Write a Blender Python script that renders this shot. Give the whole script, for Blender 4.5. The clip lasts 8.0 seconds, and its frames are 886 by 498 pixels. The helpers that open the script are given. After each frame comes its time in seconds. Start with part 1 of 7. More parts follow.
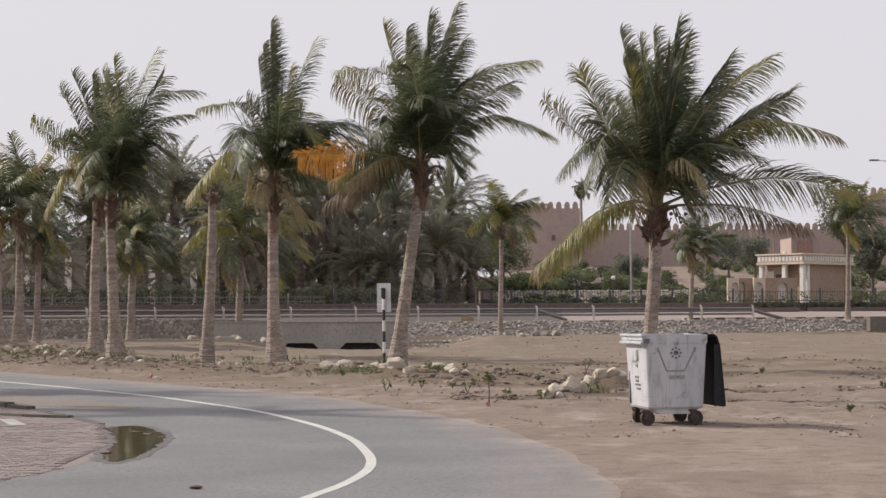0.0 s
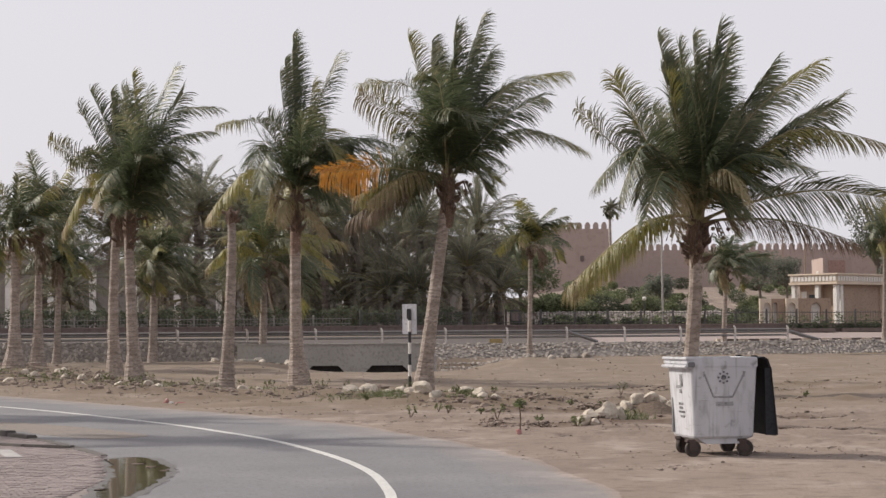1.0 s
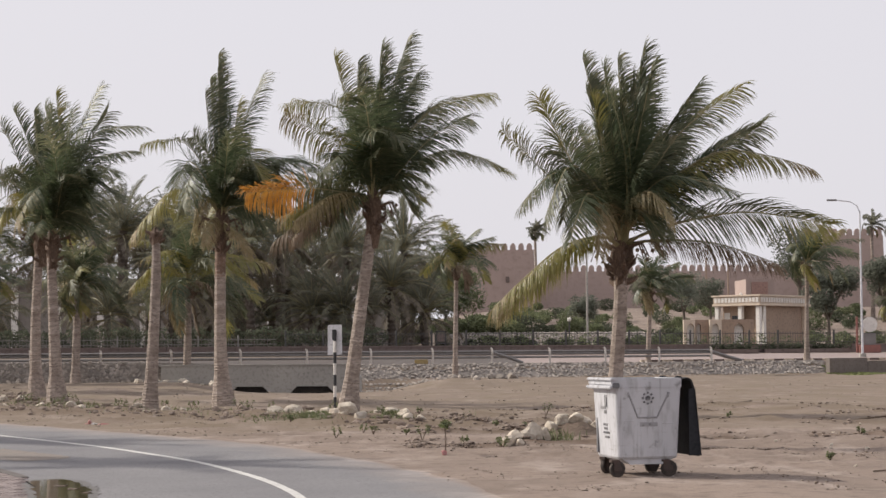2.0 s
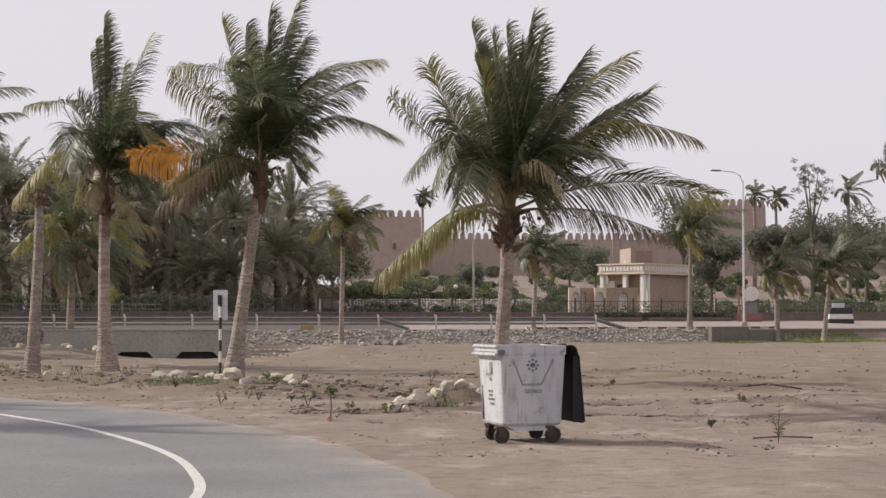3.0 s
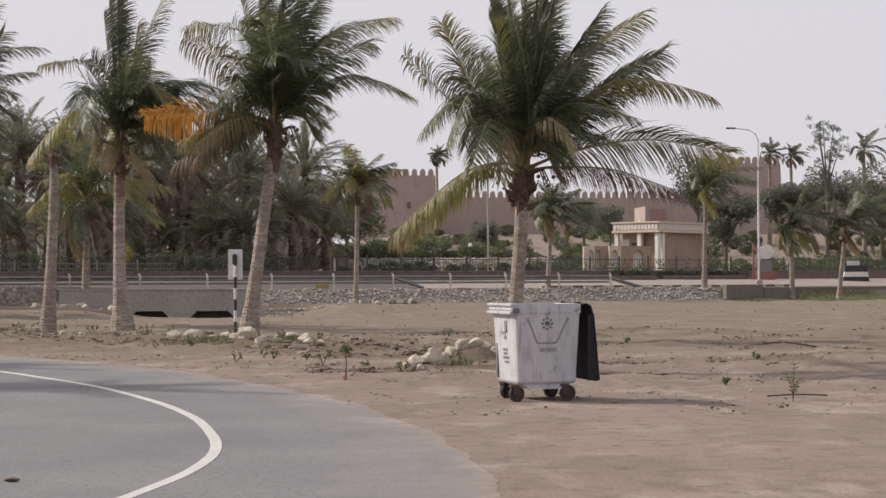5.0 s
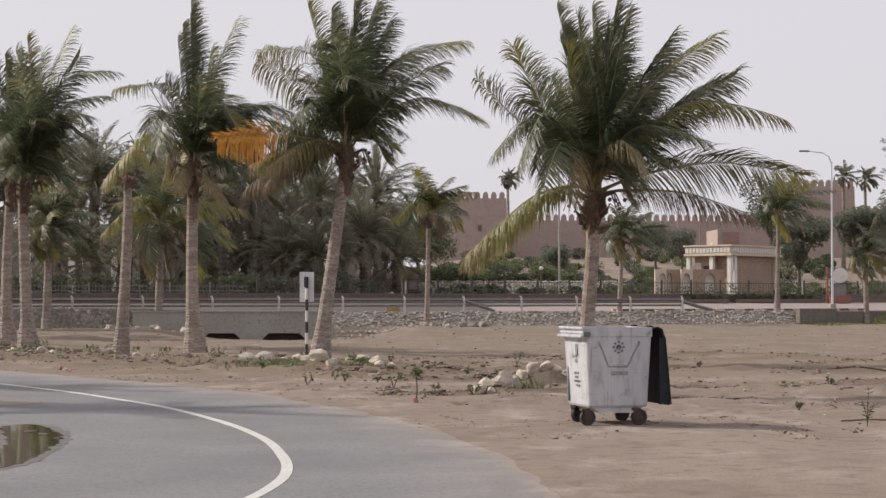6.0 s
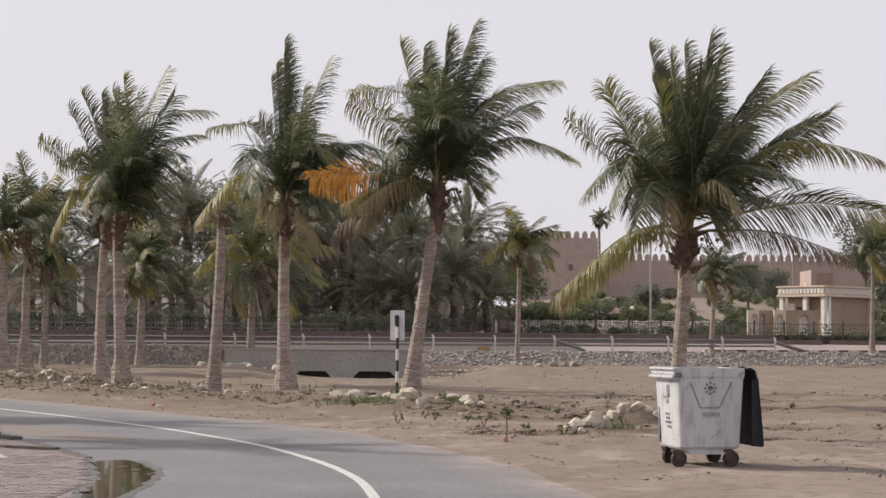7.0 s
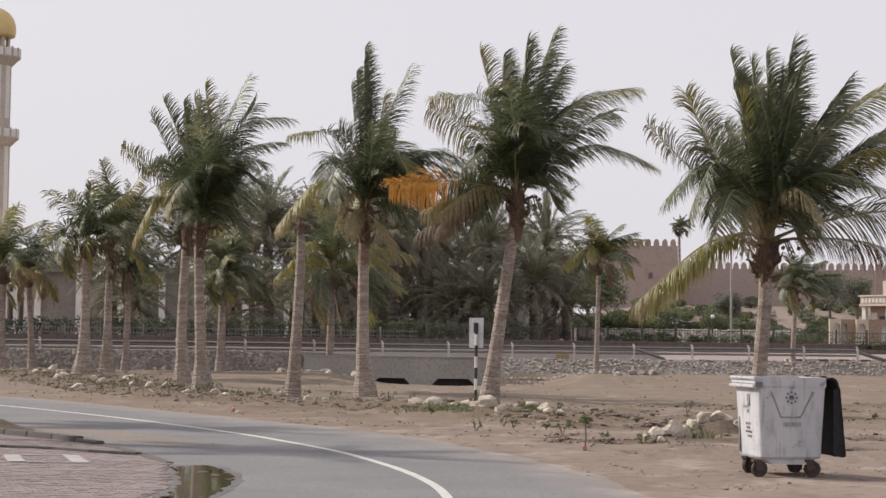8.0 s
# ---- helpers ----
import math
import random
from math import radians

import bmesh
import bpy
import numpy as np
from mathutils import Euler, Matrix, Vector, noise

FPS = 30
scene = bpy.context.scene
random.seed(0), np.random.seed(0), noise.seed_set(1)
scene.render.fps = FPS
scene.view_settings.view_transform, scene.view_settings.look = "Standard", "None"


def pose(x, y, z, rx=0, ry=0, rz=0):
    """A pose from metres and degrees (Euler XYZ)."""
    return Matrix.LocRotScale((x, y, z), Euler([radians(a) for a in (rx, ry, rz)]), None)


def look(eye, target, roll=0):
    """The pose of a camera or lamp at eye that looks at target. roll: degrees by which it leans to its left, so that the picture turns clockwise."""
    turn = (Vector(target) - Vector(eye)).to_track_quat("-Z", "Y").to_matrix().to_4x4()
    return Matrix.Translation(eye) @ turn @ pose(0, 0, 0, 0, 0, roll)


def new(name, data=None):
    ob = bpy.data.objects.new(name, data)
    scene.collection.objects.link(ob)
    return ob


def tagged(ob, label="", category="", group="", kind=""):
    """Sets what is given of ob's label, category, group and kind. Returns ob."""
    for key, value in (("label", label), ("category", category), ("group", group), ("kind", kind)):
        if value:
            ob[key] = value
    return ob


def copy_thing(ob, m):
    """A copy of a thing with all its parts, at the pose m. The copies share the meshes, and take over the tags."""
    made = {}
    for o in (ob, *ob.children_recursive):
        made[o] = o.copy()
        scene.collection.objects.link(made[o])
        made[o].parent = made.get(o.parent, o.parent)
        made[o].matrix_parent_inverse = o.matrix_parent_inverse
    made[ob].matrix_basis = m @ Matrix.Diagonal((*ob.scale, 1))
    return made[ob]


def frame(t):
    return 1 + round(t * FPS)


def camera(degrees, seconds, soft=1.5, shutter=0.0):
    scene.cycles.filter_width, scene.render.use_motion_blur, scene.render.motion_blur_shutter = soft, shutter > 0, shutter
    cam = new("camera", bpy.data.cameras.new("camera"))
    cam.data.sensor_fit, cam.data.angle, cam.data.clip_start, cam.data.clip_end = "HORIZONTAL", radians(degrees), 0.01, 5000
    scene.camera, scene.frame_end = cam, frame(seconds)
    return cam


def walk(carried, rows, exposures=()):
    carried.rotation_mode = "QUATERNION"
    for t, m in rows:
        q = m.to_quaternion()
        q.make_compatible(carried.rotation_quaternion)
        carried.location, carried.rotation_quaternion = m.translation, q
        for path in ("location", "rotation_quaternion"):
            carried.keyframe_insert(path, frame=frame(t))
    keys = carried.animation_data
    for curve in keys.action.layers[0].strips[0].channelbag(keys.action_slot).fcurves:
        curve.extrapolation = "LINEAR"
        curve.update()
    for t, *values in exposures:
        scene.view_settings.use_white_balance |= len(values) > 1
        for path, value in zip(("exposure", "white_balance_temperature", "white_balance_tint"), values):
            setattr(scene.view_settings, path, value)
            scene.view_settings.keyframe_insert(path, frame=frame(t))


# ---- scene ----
cam = camera(27.53, 8.0, soft=1.5)


def aim(yaw, pitch, roll, x=0.0, y=0.0):
    """A pose at eye height, turned left by yaw, up by pitch."""
    a, b = radians(yaw), radians(pitch)
    eye = Vector((x, y, 1.67))
    return look(eye, eye + 50 * Vector((-math.sin(a) * math.cos(b), math.cos(a) * math.cos(b), math.sin(b))), roll)


PATH = [
    (0.0, aim(-0.908, 2.0, -0.3, -0.036, -1.98)),
    (0.5, aim(-0.583, 2.04, -0.32, -0.021, -0.443)),
    (1.0, aim(-0.029, 2.693, -0.44)),
    (1.5, aim(-0.048, 3.203, -0.50)),
    (2.0, aim(-2.392, 3.333, -0.42)),
    (2.2, aim(-3.199, 3.385, -0.22)),
    (3.3, aim(-6.557, 1.765, -0.03)),
    (3.5, aim(-6.722, 1.574, 0.03)),
    (4.0, aim(-6.967, 1.216, -0.046)),
    (4.2, aim(-6.983, 1.065, -0.05)),
    (5.3, aim(-4.852, 0.955, -0.18)),
    (5.5, aim(-4.543, 1.106, -0.12)),
    (6.0, aim(-3.259, 1.684, -0.036)),
    (6.5, aim(-1.737, 2.536, 0.214)),
    (7.0, aim(-0.379, 2.912, 0.362)),
    (7.5, aim(0.953, 3.124, 0.604)),
    (8.0, aim(2.134, 3.126, 0.675)),
]
walk(cam, PATH, [(0.0, -0.03), (0.5, -0.07), (1.0, 0.0), (2.0, 0.03), (3.5, -0.04), (5.5, -0.09), (6.5, 0.0), (8.0, 0.02)])

# ---- light: hazy sky, low soft sun from behind the palms on the left ----
SUN_EL = 33
world = bpy.data.worlds.new("hazy_sky")
scene.world = world
world.use_nodes = True
wn, wl = world.node_tree.nodes, world.node_tree.links
sky = wn.new("ShaderNodeTexSky")
sky.sky_type = "NISHITA"
sky.sun_disc = False
sky.sun_elevation, sky.sun_rotation = radians(SUN_EL), radians(-68)
sky.dust_density, sky.air_density = 6.0, 1.0
back = wn["Background"]
dim = wn.new("ShaderNodeMix")
dim.data_type, dim.blend_type = "RGBA", "MULTIPLY"
dim.inputs["Factor"].default_value = 1.0
wl.new(sky.outputs["Color"], dim.inputs["A"])
dim.inputs["B"].default_value = (0.10, 0.10, 0.10, 1)
haze = wn.new("ShaderNodeMix")
haze.data_type = "RGBA"
haze.inputs["Factor"].default_value = 0.88
wl.new(dim.outputs["Result"], haze.inputs["A"])
haze.inputs["B"].default_value = (0.818, 0.793, 0.842, 1)
wl.new(haze.outputs["Result"], back.inputs["Color"])
back.inputs["Strength"].default_value = 1.0

sun = new("sun", bpy.data.lights.new("sun", "SUN"))
sun.data.energy, sun.data.angle, sun.data.color = 4.2, radians(1.2), (1.0, 0.93, 0.83)
sun.matrix_world = look((0, 0, 0), (0.93, -0.37, -math.tan(radians(SUN_EL))))


# ---- materials ----
def mat(name, a, b, scale=8.0, rough=0.85, bump=0.2, fine=6.0, c=None, metal=0.0, spread=0.0, leafy=0.0, coord="Object", dist=0.02, contrast=0.0, squeeze=None, spec=0.5):
    """Two colours mixed by a coarse noise, a third speckled in by a fine one, with relief.
    spread: how far objects differ; leafy: share of light let through; squeeze: stretch of the pattern."""
    m = bpy.data.materials.new(name)
    m.use_nodes = True
    n, l = m.node_tree.nodes, m.node_tree.links
    p = n["Principled BSDF"]
    p.inputs["Roughness"].default_value, p.inputs["Metallic"].default_value = rough, metal
    p.inputs["Specular IOR Level"].default_value = spec
    tc = n.new("ShaderNodeTexCoord")
    co = tc.outputs[coord]
    if squeeze:
        mp = n.new("ShaderNodeMapping")
        mp.inputs["Scale"].default_value = squeeze
        l.new(co, mp.inputs["Vector"])
        co = mp.outputs["Vector"]
    n1, n2 = n.new("ShaderNodeTexNoise"), n.new("ShaderNodeTexNoise")
    n1.inputs["Scale"].default_value, n1.inputs["Detail"].default_value = scale, 5
    n2.inputs["Scale"].default_value, n2.inputs["Detail"].default_value = scale * fine, 4
    l.new(co, n1.inputs["Vector"]), l.new(co, n2.inputs["Vector"])
    r1 = n.new("ShaderNodeMapRange")
    r1.inputs["From Min"].default_value, r1.inputs["From Max"].default_value = 0.3 + contrast, 0.7 - contrast
    l.new(n1.outputs["Fac"], r1.inputs["Value"])
    mix = n.new("ShaderNodeMix")
    mix.data_type = "RGBA"
    l.new(r1.outputs["Result"], mix.inputs["Factor"])
    mix.inputs["A"].default_value, mix.inputs["B"].default_value = (*a, 1), (*b, 1)
    mix2 = n.new("ShaderNodeMix")
    mix2.data_type = "RGBA"
    r2 = n.new("ShaderNodeMapRange")
    r2.inputs["From Min"].default_value, r2.inputs["From Max"].default_value = 0.5, 0.75
    l.new(n2.outputs["Fac"], r2.inputs["Value"])
    l.new(r2.outputs["Result"], mix2.inputs["Factor"])
    l.new(mix.outputs["Result"], mix2.inputs["A"])
    mix2.inputs["B"].default_value = (*(c or tuple(0.6 * v for v in a)), 1)
    colour = mix2.outputs["Result"]
    if spread:
        oi, hsv = n.new("ShaderNodeObjectInfo"), n.new("ShaderNodeHueSaturation")
        r3 = n.new("ShaderNodeMapRange")
        r3.inputs["To Min"].default_value, r3.inputs["To Max"].default_value = 1 - spread, 1 + spread
        l.new(oi.outputs["Random"], r3.inputs["Value"])
        l.new(r3.outputs["Result"], hsv.inputs["Value"])
        l.new(colour, hsv.inputs["Color"])
        colour = hsv.outputs["Color"]
    l.new(colour, p.inputs["Base Color"])
    if bump:
        bp = n.new("ShaderNodeBump")
        bp.inputs["Strength"].default_value, bp.inputs["Distance"].default_value = bump, dist
        l.new(n2.outputs["Fac"], bp.inputs["Height"])
        l.new(bp.outputs["Normal"], p.inputs["Normal"])
    if leafy:
        tr, sh = n.new("ShaderNodeBsdfTranslucent"), n.new("ShaderNodeMixShader")
        sh.inputs["Fac"].default_value = leafy
        l.new(colour, tr.inputs["Color"])
        l.new(p.outputs["BSDF"], sh.inputs[1]), l.new(tr.outputs["BSDF"], sh.inputs[2])
        l.new(sh.outputs["Shader"], n["Material Output"].inputs["Surface"])
    return m


def island(m, low=0.75, high=1.25):
    """Lets joined pieces of a mesh differ in brightness."""
    n, l = m.node_tree.nodes, m.node_tree.links
    p = n["Principled BSDF"]
    src = p.inputs["Base Color"].links[0].from_socket
    ge, hsv, r = n.new("ShaderNodeNewGeometry"), n.new("ShaderNodeHueSaturation"), n.new("ShaderNodeMapRange")
    r.inputs["To Min"].default_value, r.inputs["To Max"].default_value = low, high
    l.new(ge.outputs["Random Per Island"], r.inputs["Value"])
    l.new(r.outputs["Result"], hsv.inputs["Value"])
    l.new(src, hsv.inputs["Color"])
    for link in list(src.links):
        if link.to_node != hsv:
            l.new(hsv.outputs["Color"], link.to_socket)
    return m


def soil(m):
    """Nodes for dry soil: broad tones, caked pale plates, crumbs and dark grit. Gives colour and height."""
    n, l = m.node_tree.nodes, m.node_tree.links
    tc = n.new("ShaderNodeTexCoord")

    def spots(scale, detail, low, high, stretch=(1, 1, 1)):
        mp, no, r = n.new("ShaderNodeMapping"), n.new("ShaderNodeTexNoise"), n.new("ShaderNodeMapRange")
        mp.inputs["Scale"].default_value = stretch
        no.inputs["Scale"].default_value, no.inputs["Detail"].default_value = scale, detail
        r.inputs["From Min"].default_value, r.inputs["From Max"].default_value = low, high
        l.new(tc.outputs["Object"], mp.inputs["Vector"])
        l.new(mp.outputs["Vector"], no.inputs["Vector"])
        l.new(no.outputs["Fac"], r.inputs["Value"])
        return r.outputs["Result"]

    def lay(under, fac, colour):
        mix = n.new("ShaderNodeMix")
        mix.data_type = "RGBA"
        l.new(fac, mix.inputs["Factor"])
        if isinstance(under, tuple):
            mix.inputs["A"].default_value = (*under, 1)
        else:
            l.new(under, mix.inputs["A"])
        mix.inputs["B"].default_value = (*colour, 1)
        return mix.outputs["Result"]

    tone = lay((0.250, 0.196, 0.162), spots(0.35, 4, 0.38, 0.66), (0.200, 0.156, 0.129))
    tone = lay(tone, spots(0.9, 5, 0.53, 0.68, (1, 0.6, 1)), (0.325, 0.268, 0.232))
    tone = lay(tone, spots(3.4, 6, 0.52, 0.74), (0.150, 0.114, 0.093))
    tone = lay(tone, spots(1.6, 6, 0.56, 0.72, (1, 0.55, 1)), (0.175, 0.134, 0.110))
    crumbs = spots(19, 4, 0.3, 0.8)
    tone = lay(tone, spots(24, 3, 0.58, 0.76), (0.135, 0.102, 0.083))
    tone = lay(tone, spots(37, 2, 0.64, 0.76), (0.30, 0.25, 0.215))
    return tone, crumbs


def relief(m, height, strength, dist):
    n, l = m.node_tree.nodes, m.node_tree.links
    bp = n.new("ShaderNodeBump")
    bp.inputs["Strength"].default_value, bp.inputs["Distance"].default_value = strength, dist
    l.new(height, bp.inputs["Height"])
    l.new(bp.outputs["Normal"], n["Principled BSDF"].inputs["Normal"])


M_SAND = mat("dry_soil", (0.2, 0.16, 0.13), (0.16, 0.12, 0.1), 1, 0.95, 0.0, spec=0.2)
soil_tone, soil_height = soil(M_SAND)


def turned_earth(m, tone):
    """Darker, redder freshly turned earth where the ground carries it, in broken patches."""
    n, l = m.node_tree.nodes, m.node_tree.links
    at, no, mul, r, mix, tc = (n.new("ShaderNode" + k) for k in ("Attribute", "TexNoise", "Math", "MapRange", "Mix", "TexCoord"))
    at.attribute_name = "turned"
    no.inputs["Scale"].default_value, no.inputs["Detail"].default_value = 2.3, 7
    l.new(tc.outputs["Object"], no.inputs["Vector"])
    mul.operation = "MULTIPLY"
    l.new(no.outputs["Fac"], mul.inputs[0]), l.new(at.outputs["Fac"], mul.inputs[1])
    r.inputs["From Min"].default_value, r.inputs["From Max"].default_value, r.inputs["To Max"].default_value = 0.14, 0.5, 0.9
    l.new(mul.outputs["Value"], r.inputs["Value"])
    mix.data_type = "RGBA"
    l.new(r.outputs["Result"], mix.inputs["Factor"])
    l.new(tone, mix.inputs["A"])
    mix.inputs["B"].default_value = (0.118, 0.082, 0.060, 1)
    l.new(mix.outputs["Result"], n["Principled BSDF"].inputs["Base Color"])


turned_earth(M_SAND, soil_tone)


def field_tone(m):
    """Duller, olive-brown soil with dry grass dust on the far field."""
    n, l = m.node_tree.nodes, m.node_tree.links
    p = n["Principled BSDF"]
    src = p.inputs["Base Color"].links[0].from_socket
    at, no, mul, r, mix, tc = (n.new("ShaderNode" + k) for k in ("Attribute", "TexNoise", "Math", "MapRange", "Mix", "TexCoord"))
    at.attribute_name = "field"
    no.inputs["Scale"].default_value, no.inputs["Detail"].default_value = 0.5, 7
    l.new(tc.outputs["Object"], no.inputs["Vector"])
    mul.operation = "MULTIPLY"
    l.new(no.outputs["Fac"], mul.inputs[0]), l.new(at.outputs["Fac"], mul.inputs[1])
    r.inputs["From Min"].default_value, r.inputs["From Max"].default_value, r.inputs["To Max"].default_value = 0.25, 0.62, 0.85
    l.new(mul.outputs["Value"], r.inputs["Value"])
    mix.data_type = "RGBA"
    l.new(r.outputs["Result"], mix.inputs["Factor"])
    l.new(src, mix.inputs["A"])
    mix.inputs["B"].default_value = (0.178, 0.140, 0.102, 1)
    l.new(mix.outputs["Result"], p.inputs["Base Color"])


field_tone(M_SAND)
relief(M_SAND, soil_height, 0.5, 0.018)
M_ASPHALT = mat("dusty_asphalt", (0.166, 0.161, 0.168), (0.217, 0.211, 0.215), 0.45, 0.92, 0.3, 60, (0.12, 0.116, 0.117), dist=0.01, spec=0.22)


def dusty_edge(m, attribute, start, end, most=1.0, pale=1.0):
    """Blown soil lying over a surface where the named attribute runs from start to end, with a broken rim."""
    n, l = m.node_tree.nodes, m.node_tree.links
    p = n["Principled BSDF"]
    src = p.inputs["Base Color"].links[0].from_socket
    at, no, add, r, mix, tc = (n.new("ShaderNode" + k) for k in ("Attribute", "TexNoise", "Math", "MapRange", "Mix", "TexCoord"))
    at.attribute_name = attribute
    no.inputs["Scale"].default_value, no.inputs["Detail"].default_value = 0.9, 6
    l.new(tc.outputs["Object"], no.inputs["Vector"])
    add.operation = "MULTIPLY_ADD"
    l.new(no.outputs["Fac"], add.inputs[0])
    add.inputs[1].default_value = (end - start) * 1.4
    l.new(at.outputs["Fac"], add.inputs[2])
    shift = (end - start) * 0.7
    r.inputs["From Min"].default_value, r.inputs["From Max"].default_value = start + shift, end + shift
    r.inputs["To Max"].default_value = most
    l.new(add.outputs["Value"], r.inputs["Value"])
    mix.data_type = "RGBA"
    l.new(r.outputs["Result"], mix.inputs["Factor"])
    l.new(src, mix.inputs["A"])
    dust = n.new("ShaderNodeHueSaturation")
    dust.inputs["Saturation"].default_value, dust.inputs["Value"].default_value = 1.6 - 0.6 * pale, pale
    l.new(soil(m)[0], dust.inputs["Color"])
    l.new(dust.outputs["Color"], mix.inputs["B"])
    l.new(mix.outputs["Result"], p.inputs["Base Color"])


dusty_edge(M_ASPHALT, "across", 0.8, 0.99, 0.5, 1.35)
dusty_edge(M_ASPHALT, "across", 0.965, 1.0, 1.0, 1.2)
M_ROADFAR = mat("far_road_paving", (0.30, 0.235, 0.215), (0.26, 0.205, 0.19), 0.3, 0.85, 0.1, 20, (0.32, 0.27, 0.25))
M_BROWNROAD = mat("brown_worn_asphalt", (0.105, 0.086, 0.078), (0.082, 0.068, 0.062), 0.4, 0.9, 0.2, 20)
M_LINE = mat("worn_road_paint", (0.58, 0.57, 0.54), (0.48, 0.47, 0.45), 3, 0.7, 0.2, 12, (0.36, 0.35, 0.34), dist=0.005)
M_PAVER = island(mat("pink_pavers", (0.245, 0.20, 0.19), (0.195, 0.16, 0.15), 0.6, 0.85, 0.3, 20, (0.28, 0.23, 0.21), dist=0.01), 0.9, 1.12)
M_JOINT = mat("paver_bed", (0.25, 0.205, 0.19), (0.20, 0.165, 0.15), 2, 0.9, 0.3)
M_PAINT = mat("white_ground_paint", (0.42, 0.40, 0.385), (0.29, 0.27, 0.26), 4, 0.8, 0.1, 10)
M_WATER = mat("muddy_water", (0.105, 0.09, 0.052), (0.07, 0.062, 0.036), 1.5, 0.05, 0.03, 3, spec=0.35)
M_EARTH = mat("dark_earth", (0.12, 0.085, 0.062), (0.085, 0.06, 0.045), 2, 0.95, 0.7, 8, (0.17, 0.125, 0.095), dist=0.05)
M_CLOD = island(mat("earth_clods", (0.205, 0.160, 0.130), (0.155, 0.118, 0.095), 3, 0.95, 0.5, 6, (0.27, 0.22, 0.185), dist=0.03), 0.75, 1.35)
M_DRIFT = mat("sand_drift", (0.205, 0.17, 0.143), (0.18, 0.156, 0.14), 1.2, 0.95, 0.3, 10)
M_MUD = mat("wet_mud", (0.125, 0.115, 0.106), (0.085, 0.076, 0.068), 4, 0.55, 0.3, 10)
M_KERB = mat("concrete_kerb", (0.12, 0.104, 0.094), (0.08, 0.07, 0.064), 2, 0.85, 0.3, 12)
M_CONC = mat("grey_concrete", (0.40, 0.375, 0.34), (0.32, 0.30, 0.272), 0.5, 0.85, 0.2, 14, (0.24, 0.225, 0.20))
# near-black that stands in for shade inside the culvert
M_HOLLOWSHADE = mat("hollow_shade_paint", (0.045, 0.04, 0.036), (0.06, 0.052, 0.046), 2, 0.95, 0.1)
M_RIP = mat("grey_field_stone", (0.37, 0.325, 0.282), (0.28, 0.244, 0.212), 2.0, 0.9, 0.4, 8, (0.25, 0.22, 0.19), spread=0.3, dist=0.03)
M_RIPJ = island(mat("grey_field_stone_joined", (0.33, 0.292, 0.26), (0.245, 0.216, 0.19), 2.0, 0.9, 0.4, 8, (0.225, 0.198, 0.175), dist=0.03), 0.65, 1.3)
M_RIPBED = mat("stone_mortar", (0.27, 0.238, 0.21), (0.21, 0.186, 0.166), 1, 0.95, 0.4)
M_ROCK = mat("pale_limestone", (0.56, 0.50, 0.42), (0.40, 0.34, 0.275), 2.5, 0.9, 0.6, 7, (0.36, 0.30, 0.24), spread=0.12, dist=0.04)
M_PEBBLE = island(mat("brown_pebbles", (0.25, 0.20, 0.165), (0.17, 0.135, 0.11), 6, 0.95, 0.3, 6, (0.33, 0.28, 0.23)), 0.55, 1.5)
M_STEEL = mat("galvanised_steel", (0.24, 0.225, 0.22), (0.19, 0.18, 0.175), 1.5, 0.55, 0.1, 10, metal=0.3)
M_RAILPOST = mat("pale_rail_post", (0.66, 0.61, 0.57), (0.55, 0.51, 0.47), 2, 0.6, 0.1, metal=0.1)
M_LOWWALL = mat("brown_low_wall", (0.20, 0.155, 0.14), (0.165, 0.128, 0.115), 0.4, 0.9, 0.3, 12)
M_EDGE = mat("weathered_edging", (0.21, 0.178, 0.158), (0.16, 0.135, 0.12), 0.8, 0.9, 0.3, 10)
# black lifted towards grey: haze over the distance is put into the paint
M_FENCE = mat("black_iron", (0.06, 0.058, 0.058), (0.08, 0.076, 0.074), 3, 0.6, 0.05)
M_PICKET = mat("pale_fence_paint", (0.24, 0.225, 0.21), (0.19, 0.18, 0.165), 3, 0.6, 0.05)
M_FORT = mat("fort_mud_plaster", (0.41, 0.32, 0.285), (0.36, 0.28, 0.25), 0.12, 0.95, 0.4, 12, (0.32, 0.25, 0.22), dist=0.1)
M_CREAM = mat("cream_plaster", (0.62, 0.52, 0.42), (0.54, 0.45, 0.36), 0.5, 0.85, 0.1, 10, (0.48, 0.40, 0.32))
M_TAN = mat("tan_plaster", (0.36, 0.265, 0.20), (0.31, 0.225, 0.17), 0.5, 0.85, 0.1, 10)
M_WHITE = mat("white_stone", (0.72, 0.69, 0.65), (0.62, 0.59, 0.55), 0.6, 0.7, 0.1, 10, (0.54, 0.51, 0.48))
M_MINARET = mat("pale_brown_stone", (0.50, 0.44, 0.385), (0.44, 0.385, 0.335), 0.4, 0.8, 0.1, 10)
M_GOLD = mat("gilded_dome", (0.62, 0.46, 0.20), (0.55, 0.41, 0.18), 0.6, 0.45, 0.05, 10, (0.48, 0.35, 0.15), metal=0.25)
M_YELLOW = mat("faded_yellow_paint", (0.40, 0.29, 0.12), (0.33, 0.25, 0.12), 3, 0.7, 0.1)
M_GLASS = mat("dark_window_glass", (0.05, 0.055, 0.06), (0.06, 0.065, 0.07), 1, 0.15, 0.0)
# the door's red toned down to pink, haze put into the colour
M_PINK = mat("hazed_red_render", (0.36, 0.225, 0.19), (0.32, 0.20, 0.17), 1, 0.9, 0.1)

